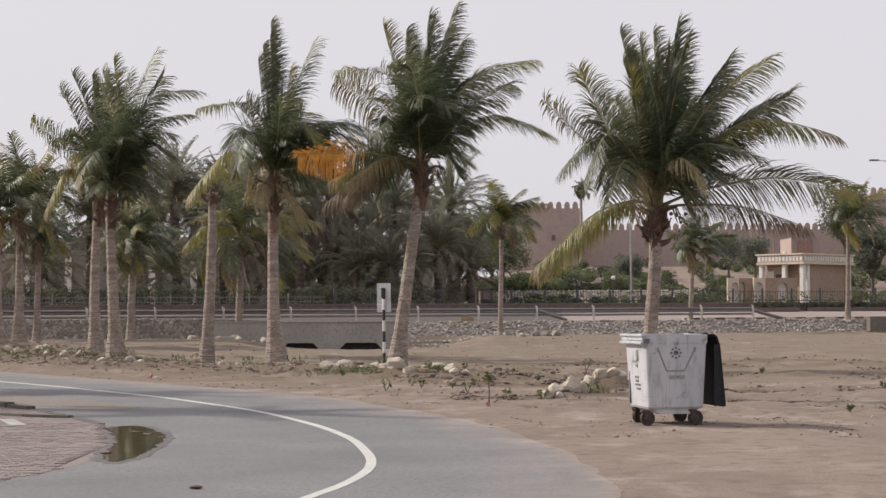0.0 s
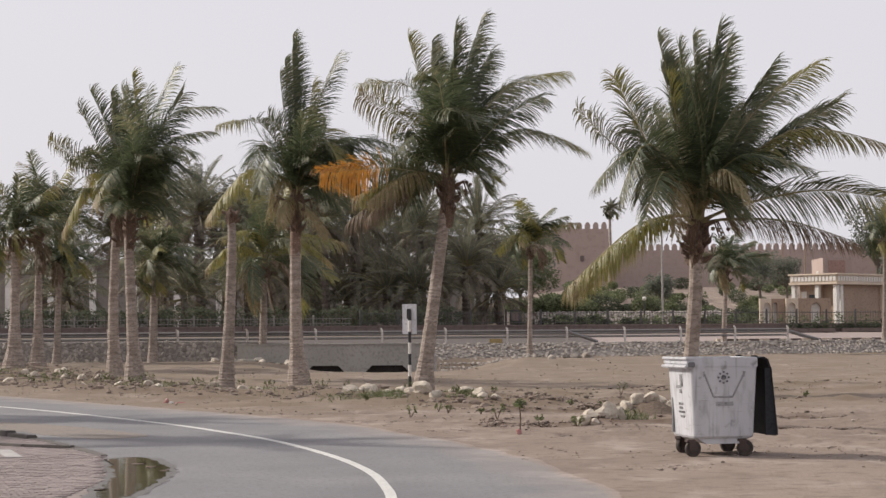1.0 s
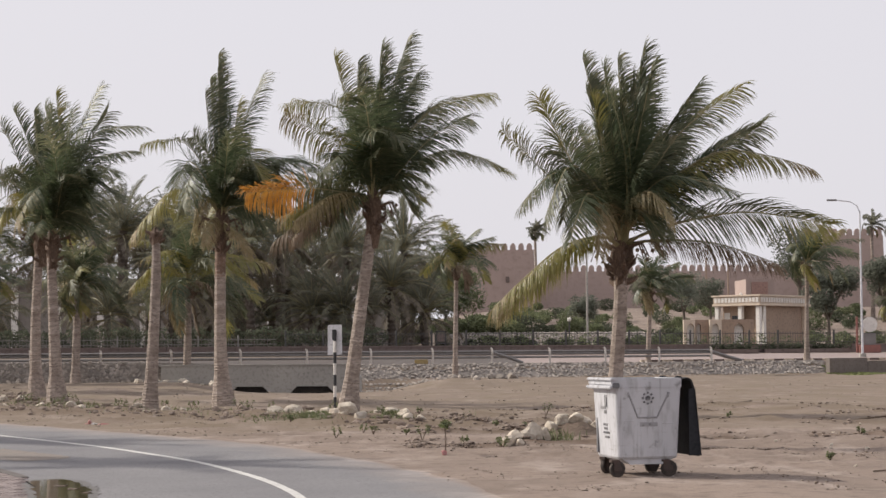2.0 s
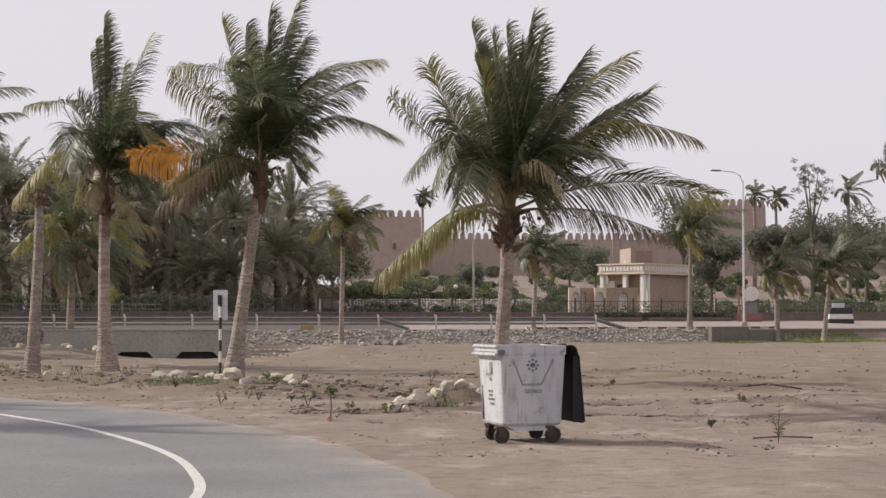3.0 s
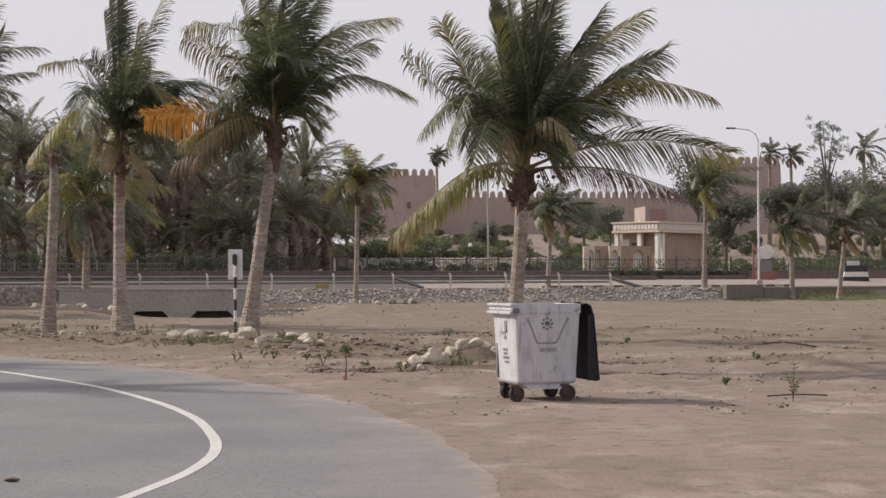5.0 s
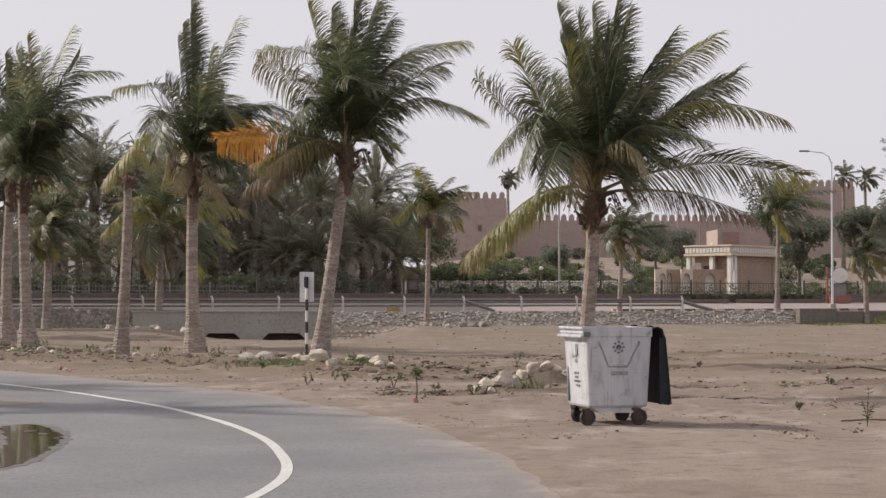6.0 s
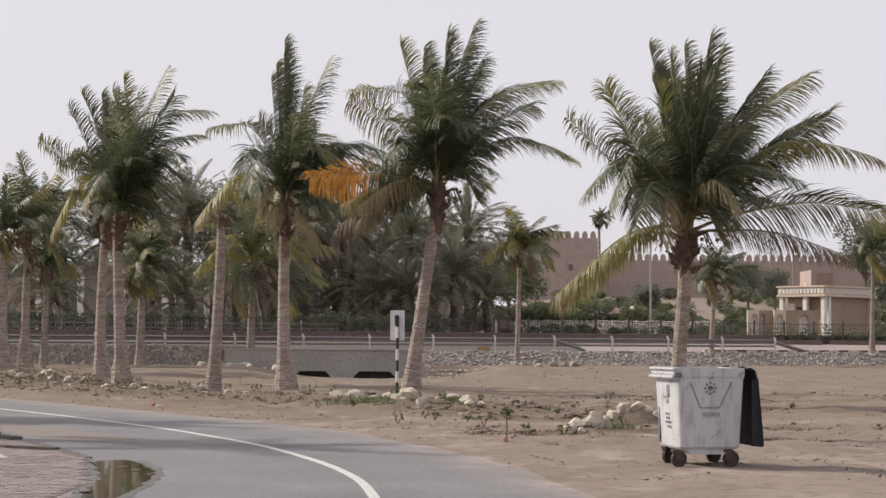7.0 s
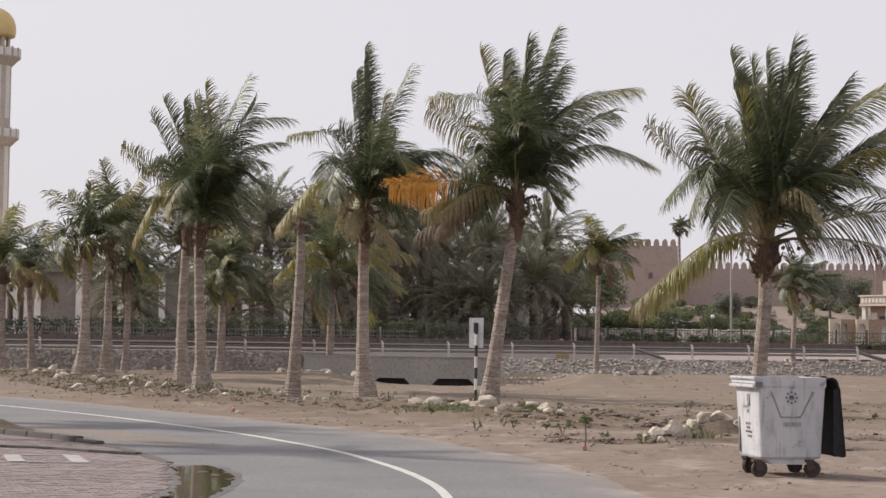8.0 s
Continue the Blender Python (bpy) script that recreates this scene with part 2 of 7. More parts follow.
G = 0.36
LEAF = {
    "g": mat("palm_leaf_green", (0.050, 0.071, 0.034), (0.078, 0.096, 0.051), 0.9, 0.42, 0.0, 9, (0.15, 0.155, 0.09), spread=0.22, leafy=G),
    "p": mat("palm_leaf_pale", (0.15, 0.155, 0.085), (0.09, 0.105, 0.056), 0.8, 0.48, 0.0, 9, (0.30, 0.27, 0.16), spread=0.18, leafy=G),
    "y": mat("palm_leaf_yellowing", (0.24, 0.215, 0.055), (0.16, 0.16, 0.05), 0.7, 0.45, 0.0, 9, (0.34, 0.27, 0.12), spread=0.12, leafy=G),
    "s": mat("palm_leaf_straw", (0.34, 0.26, 0.14), (0.20, 0.17, 0.08), 0.8, 0.55, 0.0, 9, (0.42, 0.34, 0.22), spread=0.12, leafy=0.35),
    "d": mat("palm_leaf_dry", (0.17, 0.115, 0.08), (0.13, 0.095, 0.055), 0.8, 0.7, 0.0, 9, (0.25, 0.18, 0.12), spread=0.15, leafy=0.25),
    "o": mat("palm_leaf_orange", (0.58, 0.25, 0.035), (0.48, 0.25, 0.05), 0.8, 0.55, 0.0, 9, (0.30, 0.18, 0.07), spread=0.05, leafy=0.35),
    # grove leaves lifted in tone: distance haze is put into these two colours
    "b": mat("date_palm_leaf_hazed", (0.142, 0.145, 0.108), (0.18, 0.178, 0.135), 0.6, 0.8, 0.0, 9, (0.17, 0.175, 0.136), spread=0.25, leafy=0.5, spec=0.15),
    "k": mat("date_palm_skirt_hazed", (0.21, 0.18, 0.147), (0.165, 0.142, 0.113), 0.6, 0.8, 0.0, 9, (0.24, 0.205, 0.165), spread=0.2, leafy=0.15, spec=0.1),
}
M_STALK = mat("frond_stalk", (0.27, 0.24, 0.12), (0.20, 0.16, 0.08), 2, 0.5, 0.1, 8, spread=0.2)
M_TRUNK = mat("palm_trunk", (0.40, 0.335, 0.29), (0.25, 0.200, 0.168), 2.2, 0.9, 0.7, 5, (0.13, 0.10, 0.082), spread=0.12, dist=0.03, squeeze=(1, 1, 2.2), contrast=0.06)
# garden hall walls: the shadow on them is put into this grey-brown
M_SHADEDHALL = mat("shaded_hall_render", (0.25, 0.225, 0.2), (0.2, 0.178, 0.158), 0.8, 0.9, 0.1)
M_TRUNKTOP = mat("young_palm_trunk", (0.25, 0.165, 0.125), (0.16, 0.105, 0.08), 2.6, 0.9, 0.7, 5, (0.34, 0.27, 0.22), spread=0.1, dist=0.03, squeeze=(1, 1, 2.2), contrast=0.06)


def leaf_scars(m, dark):
    """Uneven dark leaf scars round a trunk."""
    n, l = m.node_tree.nodes, m.node_tree.links
    p = n["Principled BSDF"]
    src = p.inputs["Base Color"].links[0].from_socket
    tc, wave, r, mix = (n.new("ShaderNode" + k) for k in ("TexCoord", "TexWave", "MapRange", "Mix"))
    wave.bands_direction = "Z"
    wave.inputs["Scale"].default_value, wave.inputs["Distortion"].default_value = 1.7, 7.0
    wave.inputs["Detail"].default_value, wave.inputs["Detail Scale"].default_value = 3.0, 1.6
    l.new(tc.outputs["Object"], wave.inputs["Vector"])
    r.inputs["From Min"].default_value, r.inputs["From Max"].default_value, r.inputs["To Max"].default_value = 0.45, 1.0, 0.32
    l.new(wave.outputs["Fac"], r.inputs["Value"])
    mix.data_type = "RGBA"
    l.new(r.outputs["Result"], mix.inputs["Factor"])
    l.new(src, mix.inputs["A"])
    mix.inputs["B"].default_value = (*dark, 1)
    l.new(mix.outputs["Result"], p.inputs["Base Color"])


leaf_scars(M_TRUNK, (0.13, 0.098, 0.08))
leaf_scars(M_TRUNKTOP, (0.085, 0.055, 0.042))
M_SHEATH = mat("palm_fibre", (0.135, 0.088, 0.064), (0.095, 0.064, 0.047), 3, 0.95, 0.8, 7, (0.24, 0.17, 0.12), dist=0.04, squeeze=(2, 2, 0.6))
M_DATETRUNK = mat("date_trunk", (0.12, 0.098, 0.08), (0.09, 0.073, 0.06), 2, 0.95, 0.6, 6, (0.17, 0.14, 0.115), dist=0.05)
M_BARK = mat("grey_bark", (0.15, 0.125, 0.10), (0.11, 0.09, 0.07), 3, 0.95, 0.5, 6)
# far tree leaves paler than their own green, with the haze painted in
M_TREE = island(mat("tree_leaves_hazed", (0.155, 0.168, 0.135), (0.195, 0.205, 0.165), 0.25, 0.9, 0.0, 9, (0.125, 0.138, 0.108), spread=0.2, leafy=0.55, spec=0.05), 0.85, 1.18)
M_SHRUB = island(mat("shrub_leaves", (0.135, 0.158, 0.088), (0.175, 0.19, 0.11), 0.4, 0.85, 0.0, 9, (0.09, 0.105, 0.06), spread=0.25, leafy=0.45, spec=0.1), 0.7, 1.35)
# hedge tone raised a little too, in place of haze
M_HEDGE = island(mat("hedge_leaves", (0.085, 0.096, 0.066), (0.112, 0.122, 0.085), 0.6, 0.9, 0.0, 9, spread=0.2, leafy=0.4, spec=0.1), 0.75, 1.3)
M_WEED = island(mat("weed_leaves", (0.12, 0.145, 0.062), (0.18, 0.18, 0.095), 3, 0.6, 0.0, 6, leafy=0.3), 0.6, 1.4)
M_GRASS = island(mat("lawn_grass", (0.19, 0.25, 0.075), (0.24, 0.25, 0.11), 0.3, 0.7, 0.0, 9, leafy=0.2), 0.7, 1.3)
M_TWIG = mat("dry_twig", (0.14, 0.10, 0.075), (0.09, 0.065, 0.05), 6, 0.9, 0.3)
M_BINWHITE = mat("scuffed_white_plastic", (0.53, 0.53, 0.555), (0.43, 0.43, 0.455), 2.2, 0.55, 0.12, 5, (0.33, 0.325, 0.335), dist=0.01, squeeze=(1, 1, 0.35))


def grime(m):
    """Thin dark drips, scratches and blotches on the bin."""
    n, l = m.node_tree.nodes, m.node_tree.links
    p, tc = n["Principled BSDF"], n.new("ShaderNodeTexCoord")
    colour = p.inputs["Base Color"].links[0].from_socket
    for stretch, scale, low, high, dirt in (((14, 14, 0.9), 1.0, 0.60, 0.72, (0.20, 0.19, 0.18)), ((1, 1, 1), 7.0, 0.62, 0.72, (0.15, 0.145, 0.14)), ((2, 2, 20), 1.6, 0.66, 0.74, (0.24, 0.22, 0.20))):
        mp, no, r, mix = (n.new("ShaderNode" + k) for k in ("Mapping", "TexNoise", "MapRange", "Mix"))
        mp.inputs["Scale"].default_value = stretch
        no.inputs["Scale"].default_value, no.inputs["Detail"].default_value = scale, 6
        r.inputs["From Min"].default_value, r.inputs["From Max"].default_value = low, high
        r.inputs["To Max"].default_value = 0.6
        mix.data_type = "RGBA"
        l.new(tc.outputs["Object"], mp.inputs["Vector"])
        l.new(mp.outputs["Vector"], no.inputs["Vector"])
        l.new(no.outputs["Fac"], r.inputs["Value"])
        l.new(r.outputs["Result"], mix.inputs["Factor"])
        l.new(colour, mix.inputs["A"])
        mix.inputs["B"].default_value = (*dirt, 1)
        colour = mix.outputs["Result"]
    l.new(colour, p.inputs["Base Color"])


grime(M_BINWHITE)
M_BINGREY = mat("grey_bin_base", (0.17, 0.17, 0.18), (0.12, 0.12, 0.13), 3, 0.6, 0.1)
M_LID = mat("black_plastic_lid", (0.016, 0.017, 0.021), (0.026, 0.027, 0.032), 3, 0.6, 0.2, 6, spec=0.2)
M_RUBBER = mat("dirty_rubber", (0.03, 0.026, 0.024), (0.07, 0.05, 0.04), 4, 0.8, 0.2)
M_RUST = mat("rusty_steel", (0.075, 0.05, 0.042), (0.05, 0.04, 0.036), 6, 0.8, 0.3)
M_MARK = mat("faded_black_marking", (0.07, 0.07, 0.08), (0.26, 0.255, 0.26), 9, 0.7, 0.05, 4, contrast=0.1)
M_RIB = mat("scuffed_grey_rib", (0.22, 0.215, 0.225), (0.34, 0.335, 0.345), 7, 0.6, 0.05, 4)
M_SIGN = mat("grey_sign_back", (0.66, 0.66, 0.69), (0.58, 0.58, 0.61), 2, 0.5, 0.05, 8)
M_BLACK = mat("black_paint", (0.025, 0.025, 0.028), (0.035, 0.035, 0.038), 4, 0.6, 0.05)
M_SCRAP = mat("red_plastic", (0.36, 0.12, 0.11), (0.30, 0.15, 0.14), 6, 0.5, 0.05)
M_RED = mat("faded_red", (0.30, 0.12, 0.10), (0.24, 0.11, 0.095), 4, 0.6, 0.05)


# ---- building helpers ----
def smooth_step(a, b, v):
    u = min(1.0, max(0.0, (v - a) / (b - a)))
    return u * u * (3 - 2 * u)


def part(name, bm, material, parent=None, label="", smooth=False):
    """Links a bmesh as one mesh object, under its thing."""
    me = bpy.data.meshes.new(name)
    bm.to_mesh(me)
    bm.free()
    return mesh_part(name, me, material, parent, label, smooth)


def mesh_part(name, me, material, parent=None, label="", smooth=False):
    for m in material if isinstance(material, (list, tuple)) else [material]:
        me.materials.append(m)
    if smooth:
        me.shade_smooth()
    ob = new(name, me)
    if parent:
        ob.parent = parent
    if label:
        ob["label"] = label
    return ob


def from_lists(name, verts, faces, slots=None):
    me = bpy.data.meshes.new(name)
    me.from_pydata(verts, [], faces)
    if slots:
        me.polygons.foreach_set("material_index", slots)
    return me


def thing(name, m, label, category, group="", kind=""):
    ob = new(name)
    ob.empty_display_size = 0.2
    ob.matrix_world = m
    return tagged(ob, label, category, group, kind)


def box(bm, x0, x1, y0, y1, z0, z1, bevel=0.0):
    """A box between two corners, with softened edges where bevel is given."""
    g = bmesh.ops.create_cube(bm, size=1.0, matrix=Matrix.Translation(((x0 + x1) / 2, (y0 + y1) / 2, (z0 + z1) / 2)) @ Matrix.Diagonal((x1 - x0, y1 - y0, z1 - z0, 1)))
    if bevel:
        es = list({e for v in g["verts"] for e in v.link_edges})
        bmesh.ops.bevel(bm, geom=es, offset=bevel, segments=2, affect="EDGES")
    return bm


def boxes(*rows, bevel=0.0):
    bm = bmesh.new()
    for r in rows:
        box(bm, *r, bevel=bevel)
    return bm


def tube(bm, points, radii, sides=8, cap=True):
    """A tube through points with a radius at each."""
    rings = []
    n = len(points)
    for i, p in enumerate(points):
        p = Vector(p)
        d = (Vector(points[min(i + 1, n - 1)]) - Vector(points[max(i - 1, 0)])).normalized()
        u = d.orthogonal().normalized() if abs(d.z) < 0.9 else Vector((1, 0, 0)).cross(d).normalized()
        v = d.cross(u)
        rings.append([bm.verts.new(p + radii[i] * (math.cos(a) * u + math.sin(a) * v)) for a in (2 * math.pi * k / sides for k in range(sides))])
    for a, b in zip(rings, rings[1:]):
        for k in range(sides):
            bm.faces.new((a[k], a[(k + 1) % sides], b[(k + 1) % sides], b[k]))
    if cap:
        bm.faces.new(rings[0][::-1]), bm.faces.new(rings[-1])
    return bm


def lathe(bm, profile, sides=16, centre=(0, 0, 0)):
    """A turned body from (radius, height) rows."""
    c = Vector(centre)
    rings = [[bm.verts.new(c + Vector((r * math.cos(a), r * math.sin(a), z))) for a in (2 * math.pi * k / sides for k in range(sides))] for r, z in profile]
    for a, b in zip(rings, rings[1:]):
        for k in range(sides):
            bm.faces.new((a[k], a[(k + 1) % sides], b[(k + 1) % sides], b[k]))
    bm.faces.new(rings[0][::-1]), bm.faces.new(rings[-1])
    return bm


def spline(points, step=0.5):
    """A smooth line through the points, in short steps."""
    pts = [Vector((*p, 0)) if len(p) == 2 else Vector(p) for p in points]
    out = []
    for i in range(len(pts) - 1):
        p0, p1, p2, p3 = pts[max(i - 1, 0)], pts[i], pts[i + 1], pts[min(i + 2, len(pts) - 1)]
        n = max(2, int((p2 - p1).length / step))
        for k in range(n):
            u = k / n
            out.append(0.5 * (2 * p1 + (p2 - p0) * u + (2 * p0 - 5 * p1 + 4 * p2 - p3) * u * u + (3 * p1 - p0 - 3 * p2 + p3) * u ** 3))
    out.append(pts[-1])
    return out


def resample(line, n):
    """n + 1 points at equal steps along a line."""
    d = [0.0]
    for a, b in zip(line, line[1:]):
        d.append(d[-1] + (b - a).length)
    out, j = [], 0
    for i in range(n + 1):
        s = d[-1] * i / n
        while j < len(d) - 2 and d[j + 1] < s:
            j += 1
        u = (s - d[j]) / max(1e-9, d[j + 1] - d[j])
        out.append(line[j].lerp(line[j + 1], min(1, max(0, u))))
    return out


# ---- lie of the land ----
def rail_y(x):
    """Where the guard rail along the raised road runs."""
    u = max(0.0, x + 12)
    return 96 + 0.45 * u * u / (u + 8) if u else 96.0


STRIP = [(1.9, 39.0), (0.6, 45.0), (-2.2, 48.0), (-5.0, 50.3), (-8.3, 54.0), (-11.5, 61.0), (-15.0, 69.0), (-19.5, 79.0), (-25.0, 87.0)]


def palm_strip(x, y):
    """One along the strip of dumped earth beside the row of palms, fading to nought beside it."""
    if not 37 < y < 92 or x > 5:
        return 0.0
    best = 99.0
    for (ax, ay), (bx, by) in zip(STRIP, STRIP[1:]):
        u = min(1.0, max(0.0, ((x - ax) * (bx - ax) + (y - ay) * (by - ay)) / ((bx - ax) ** 2 + (by - ay) ** 2)))
        best = min(best, math.hypot(x - ax - u * (bx - ax), y - ay - u * (by - ay)))
    w = 1.0 + 0.05 * max(0.0, y - 45)
    return (1 - smooth_step(w, w + 1.6, best)) * smooth_step(38.5, 43, y) * smooth_step(0.8, 2.0, road_gap(x, y))


RIDGES = [(30.4, 0.35), (32.6, 0.3), (34.3, 0.5), (36.2, 0.3), (38.6, 0.35), (43.0, 0.7), (47.0, 0.5), (50.0, 0.4), (53.5, 0.9)]


def ridge(x, y):
    """Long low ruts and ridges of turned soil across the bare ground."""
    if not 28 < y < 58 or road_gap(x, y) < 0.8:
        return 0.0
    out = 0.0
    for i, (mid, w) in enumerate(RIDGES):
        d = (y - mid - 0.9 * noise.noise((x * 0.11, i * 5.0, 0)) - 0.03 * (x - 6)) / w
        if abs(d) < 2.5:
            out = max(out, math.exp(-d * d) * smooth_step(-0.25, 0.2, noise.noise((x * 0.16 + i * 3, y * 0.1, 2))))
    return out * smooth_step(0.8, 2.5, road_gap(x, y))


def ground_z(x, y):
    yr = rail_y(x)
    pit = smooth_step(-9.5, -5.0, x) * (1 - smooth_step(0.4, 4.2, x))
    if y < yr - 4.5 - 0.6 * pit:
        far = smooth_step(62, 90, y)
        dip = pit * smooth_step(72, 88, y)
        z = far * (0.34 - 0.03 * smooth_step(0, 20, x)) * (1 - dip) - 0.25 * dip
        z += 0.24 * math.exp(-((x - 3.6) / 2.4) ** 2 - ((y - 83) / 2.6) ** 2) * (1 + 0.6 * noise.noise((x * 1.1, y * 0.9, 31)))
        off = smooth_step(1.0, 6.0, road_gap(x, y))
        rough = smooth_step(25.8, 29, y) * (1 - smooth_step(46, 62, y)) * smooth_step(0.3, 2.0, road_gap(x, y))
        berm = palm_strip(x, y)
        z += berm * (0.06 + 0.10 * noise.noise((x * 0.5, y * 0.35, 11)) + 0.10 * noise.noise((x * 1.7, y * 1.3, 12)))
        z += rough * (0.09 * noise.noise((x * 0.3 + 2, y * 1.3, 9)) + 0.07 * noise.noise((x * 1.1, y * 2.2, 4)))
        z += ridge(x, y) * (0.10 + 0.12 * noise.noise((x * 1.6, y * 1.9, 21)))
        z += off * (0.08 * noise.noise((x * 0.22, y * 0.16, 0)) + 0.045 * noise.noise((x * 0.7, y * 0.8, 3)) + 0.035 * noise.noise((x * 0.6, y * 2.1, 5)) + 0.03 * noise.noise((x * 2.1, y * 2.6, 7)))
        return z
    if y < yr + 12.5:
        return 0.36 - 0.65 * pit * (1 - smooth_step(yr - 5.1, yr - 3.9, y)) + 0.76 * smooth_step(yr - 4.0, yr - 2.2, y) + 0.48 * smooth_step(yr + 1, yr + 12, y)
    hill = smooth_step(-15, 25, x) * smooth_step(172, 280, y)
    terrace = 1.25 * smooth_step(145.5, 149.5, y) * smooth_step(2, 8, x) * (1 - smooth_step(22.5, 26, x))
    return 1.6 + 0.5 * smooth_step(yr + 13.0, yr + 13.4, y) + terrace + (6.4 - terrace) * hill


OUTER = spline([(-75, 80), (-48, 76.5), (-31, 68.5), (-20.5, 60.2), (-14.5, 54.2), (-8.4, 44.8), (-4.9, 39.2), (-2.1, 34.3), (-0.88, 31.1), (0.07, 28.0), (0.84, 25.1), (1.4, 21.6), (1.68, 18.8), (1.76, 16.3), (1.66, 14.0), (0.9, 11.0), (-1.6, 7.0), (-5.5, 2.5), (-14, -3.5), (-30, -9)], 0.6)
LINE = spline([(-70, 74), (-45, 71), (-27, 61.5), (-17, 51.8), (-13.4, 47.4), (-8.96, 40.8), (-5.41, 34.6), (-3.65, 30.9), (-2.55, 28.2), (-1.52, 24.8), (-0.9, 21.95), (-0.62, 19.6), (-0.52, 18.0), (-0.58, 16.6), (-0.86, 14.9), (-1.6, 12.5), (-3.6, 9.0), (-7.5, 5.0), (-16, 0), (-30, -5)], 0.4)
OUT_XY = np.array([(p.x, p.y) for p in OUTER])


def road_gap(x, y):
    """How far a place lies outside the road's outer edge."""
    d = np.hypot(OUT_XY[:, 0] - x, OUT_XY[:, 1] - y)
    i = int(d.argmin())
    a, b = OUT_XY[max(i - 1, 0)], OUT_XY[min(i + 1, len(OUT_XY) - 1)]
    side = (b[0] - a[0]) * (y - a[1]) - (b[1] - a[1]) * (x - a[0])
    return float(d[i]) if side > 0 else -float(d[i])


def axis(rows):
    """Grid lines: (from, to, step) rows."""
    out = []
    for a, b, s in rows:
        out += list(np.arange(a, b, s))
    return out + [rows[-1][1]]


def build_ground():
    xs = axis([(-2500, -400, 300), (-400, -100, 25), (-100, -40, 4), (-40, -12, 0.8), (-12, 24, 0.45), (24, 60, 0.8), (60, 120, 4), (120, 400, 28), (400, 2500, 300)])
    ys = axis([(-60, -6, 9), (-6, 25, 0.6), (25, 60, 0.25), (60, 80, 0.6), (80, 132, 0.5), (132, 144, 3), (144, 151, 0.7), (151, 300, 3), (300, 700, 40), (700, 3800, 310)])
    verts = [(x, y, ground_z(x, y) if abs(x) < 130 and y < 310 else ground_z(max(-130, min(130, x)), min(y, 310))) for y in ys for x in xs]
    w = len(xs)
    faces = [(j * w + i, j * w + i + 1, (j + 1) * w + i + 1, (j + 1) * w + i) for j in range(len(ys) - 1) for i in range(w - 1)]
    me = from_lists("ground", verts, faces)
    turned = [max(palm_strip(x, y), ridge(x, y)) if 28 < y < 90 and abs(x) < 60 else 0.0 for y in ys for x in xs]
    me.attributes.new("turned", "FLOAT", "POINT").data.foreach_set("value", turned)
    me.attributes.new("field", "FLOAT", "POINT").data.foreach_set("value", [smooth_step(30, 44, y) if y < 110 else 0.0 for y in ys for _x in xs])
    ob = mesh_part("ground", me, M_SAND, smooth=True)
    tagged(ob, "bare dry brown sandy soil with scattered grit", "ground", kind="structure")


build_ground()


def ribbon(name, left, right, z, material, label, category, ragged=0.0, parent=None):
    """A flat strip between two lines, with a small thickness."""
    n = len(left)
    rnd = random.Random(5)
    verts, faces = [], []
    for a, b in zip(left, right):
        q = b + (b - a).normalized() * ragged * (noise.noise((b.x * 0.9, b.y * 0.9, 1)) + 0.5 * noise.noise((b.x * 3.1, b.y * 3.1, 2)))
        for k in range(5):
            p = a.lerp(q, k / 4)
            verts.append((p.x, p.y, z if k < 4 or not ragged or parent or z > 0.02 else 0.003))
        verts += [(q.x, q.y, z - 0.03), (a.x, a.y, z - 0.03)]
    for i in range(n - 1):
        for k in range(5):
            faces.append((i * 7 + k, i * 7 + k + 1, i * 7 + 8 + k, i * 7 + 7 + k))
        faces.append((i * 7 + 6, i * 7, i * 7 + 7, i * 7 + 13))
    me = from_lists(name, verts, faces)
    me.attributes.new("across", "FLOAT", "POINT").data.foreach_set("value", [v for _ in range(n) for v in (0, 0.25, 0.5, 0.75, 1, 1, 0)])
    ob = mesh_part(name, me, material, parent)
    bm = bmesh.new()
    bm.from_mesh(me)
    bmesh.ops.recalc_face_normals(bm, faces=bm.faces)
    bm.to_mesh(me)
    bm.free()
    if not parent:
        tagged(ob, label, category, kind="structure")
    return ob


def offset_line(line, d):
    out = []
    for i, p in enumerate(line):
        t = (line[min(i + 1, len(line) - 1)] - line[max(i - 1, 0)]).normalized()
        out.append(p + d * Vector((-t.y, t.x, 0)))
    return out


INNER = spline([(-62, 60), (-40, 59), (-24, 52), (-14, 40.5), (-9.7, 34.3), (-6.3, 28.8), (-4.6, 24.6), (-3.9, 21.6), (-3.7, 18.5), (-4.3, 15.6), (-5.5, 13.2), (-8, 10.0), (-12, 6.5), (-18, 2.5), (-30, -1)], 0.6)
ribbon("road", resample(INNER, 700), resample(offset_line(OUTER, 0.14), 700), 0.016, M_ASPHALT, "dusty grey asphalt road curving past bare soil", "road", ragged=0.12)


ribbon("road_line", offset_line(LINE, -0.058), offset_line(LINE, 0.058), 0.021, M_LINE, "worn white painted line along the asphalt road", "road line", ragged=0.008)


# ---- palms ----
def arc(rise, droop, steps=24):
    """Unit curve that starts at the angle rise and bends down by droop; x out, z up."""
    x = z = 0.0
    pts = [(0.0, 0.0, radians(rise))]
    for k in range(steps):
        e = radians(rise - droop * ((k + 0.5) / steps) ** 1.6)
        x, z = x + math.cos(e) / steps, z + math.sin(e) / steps
        pts.append((x, z, radians(rise - droop * ((k + 1) / steps) ** 1.6)))
    return pts


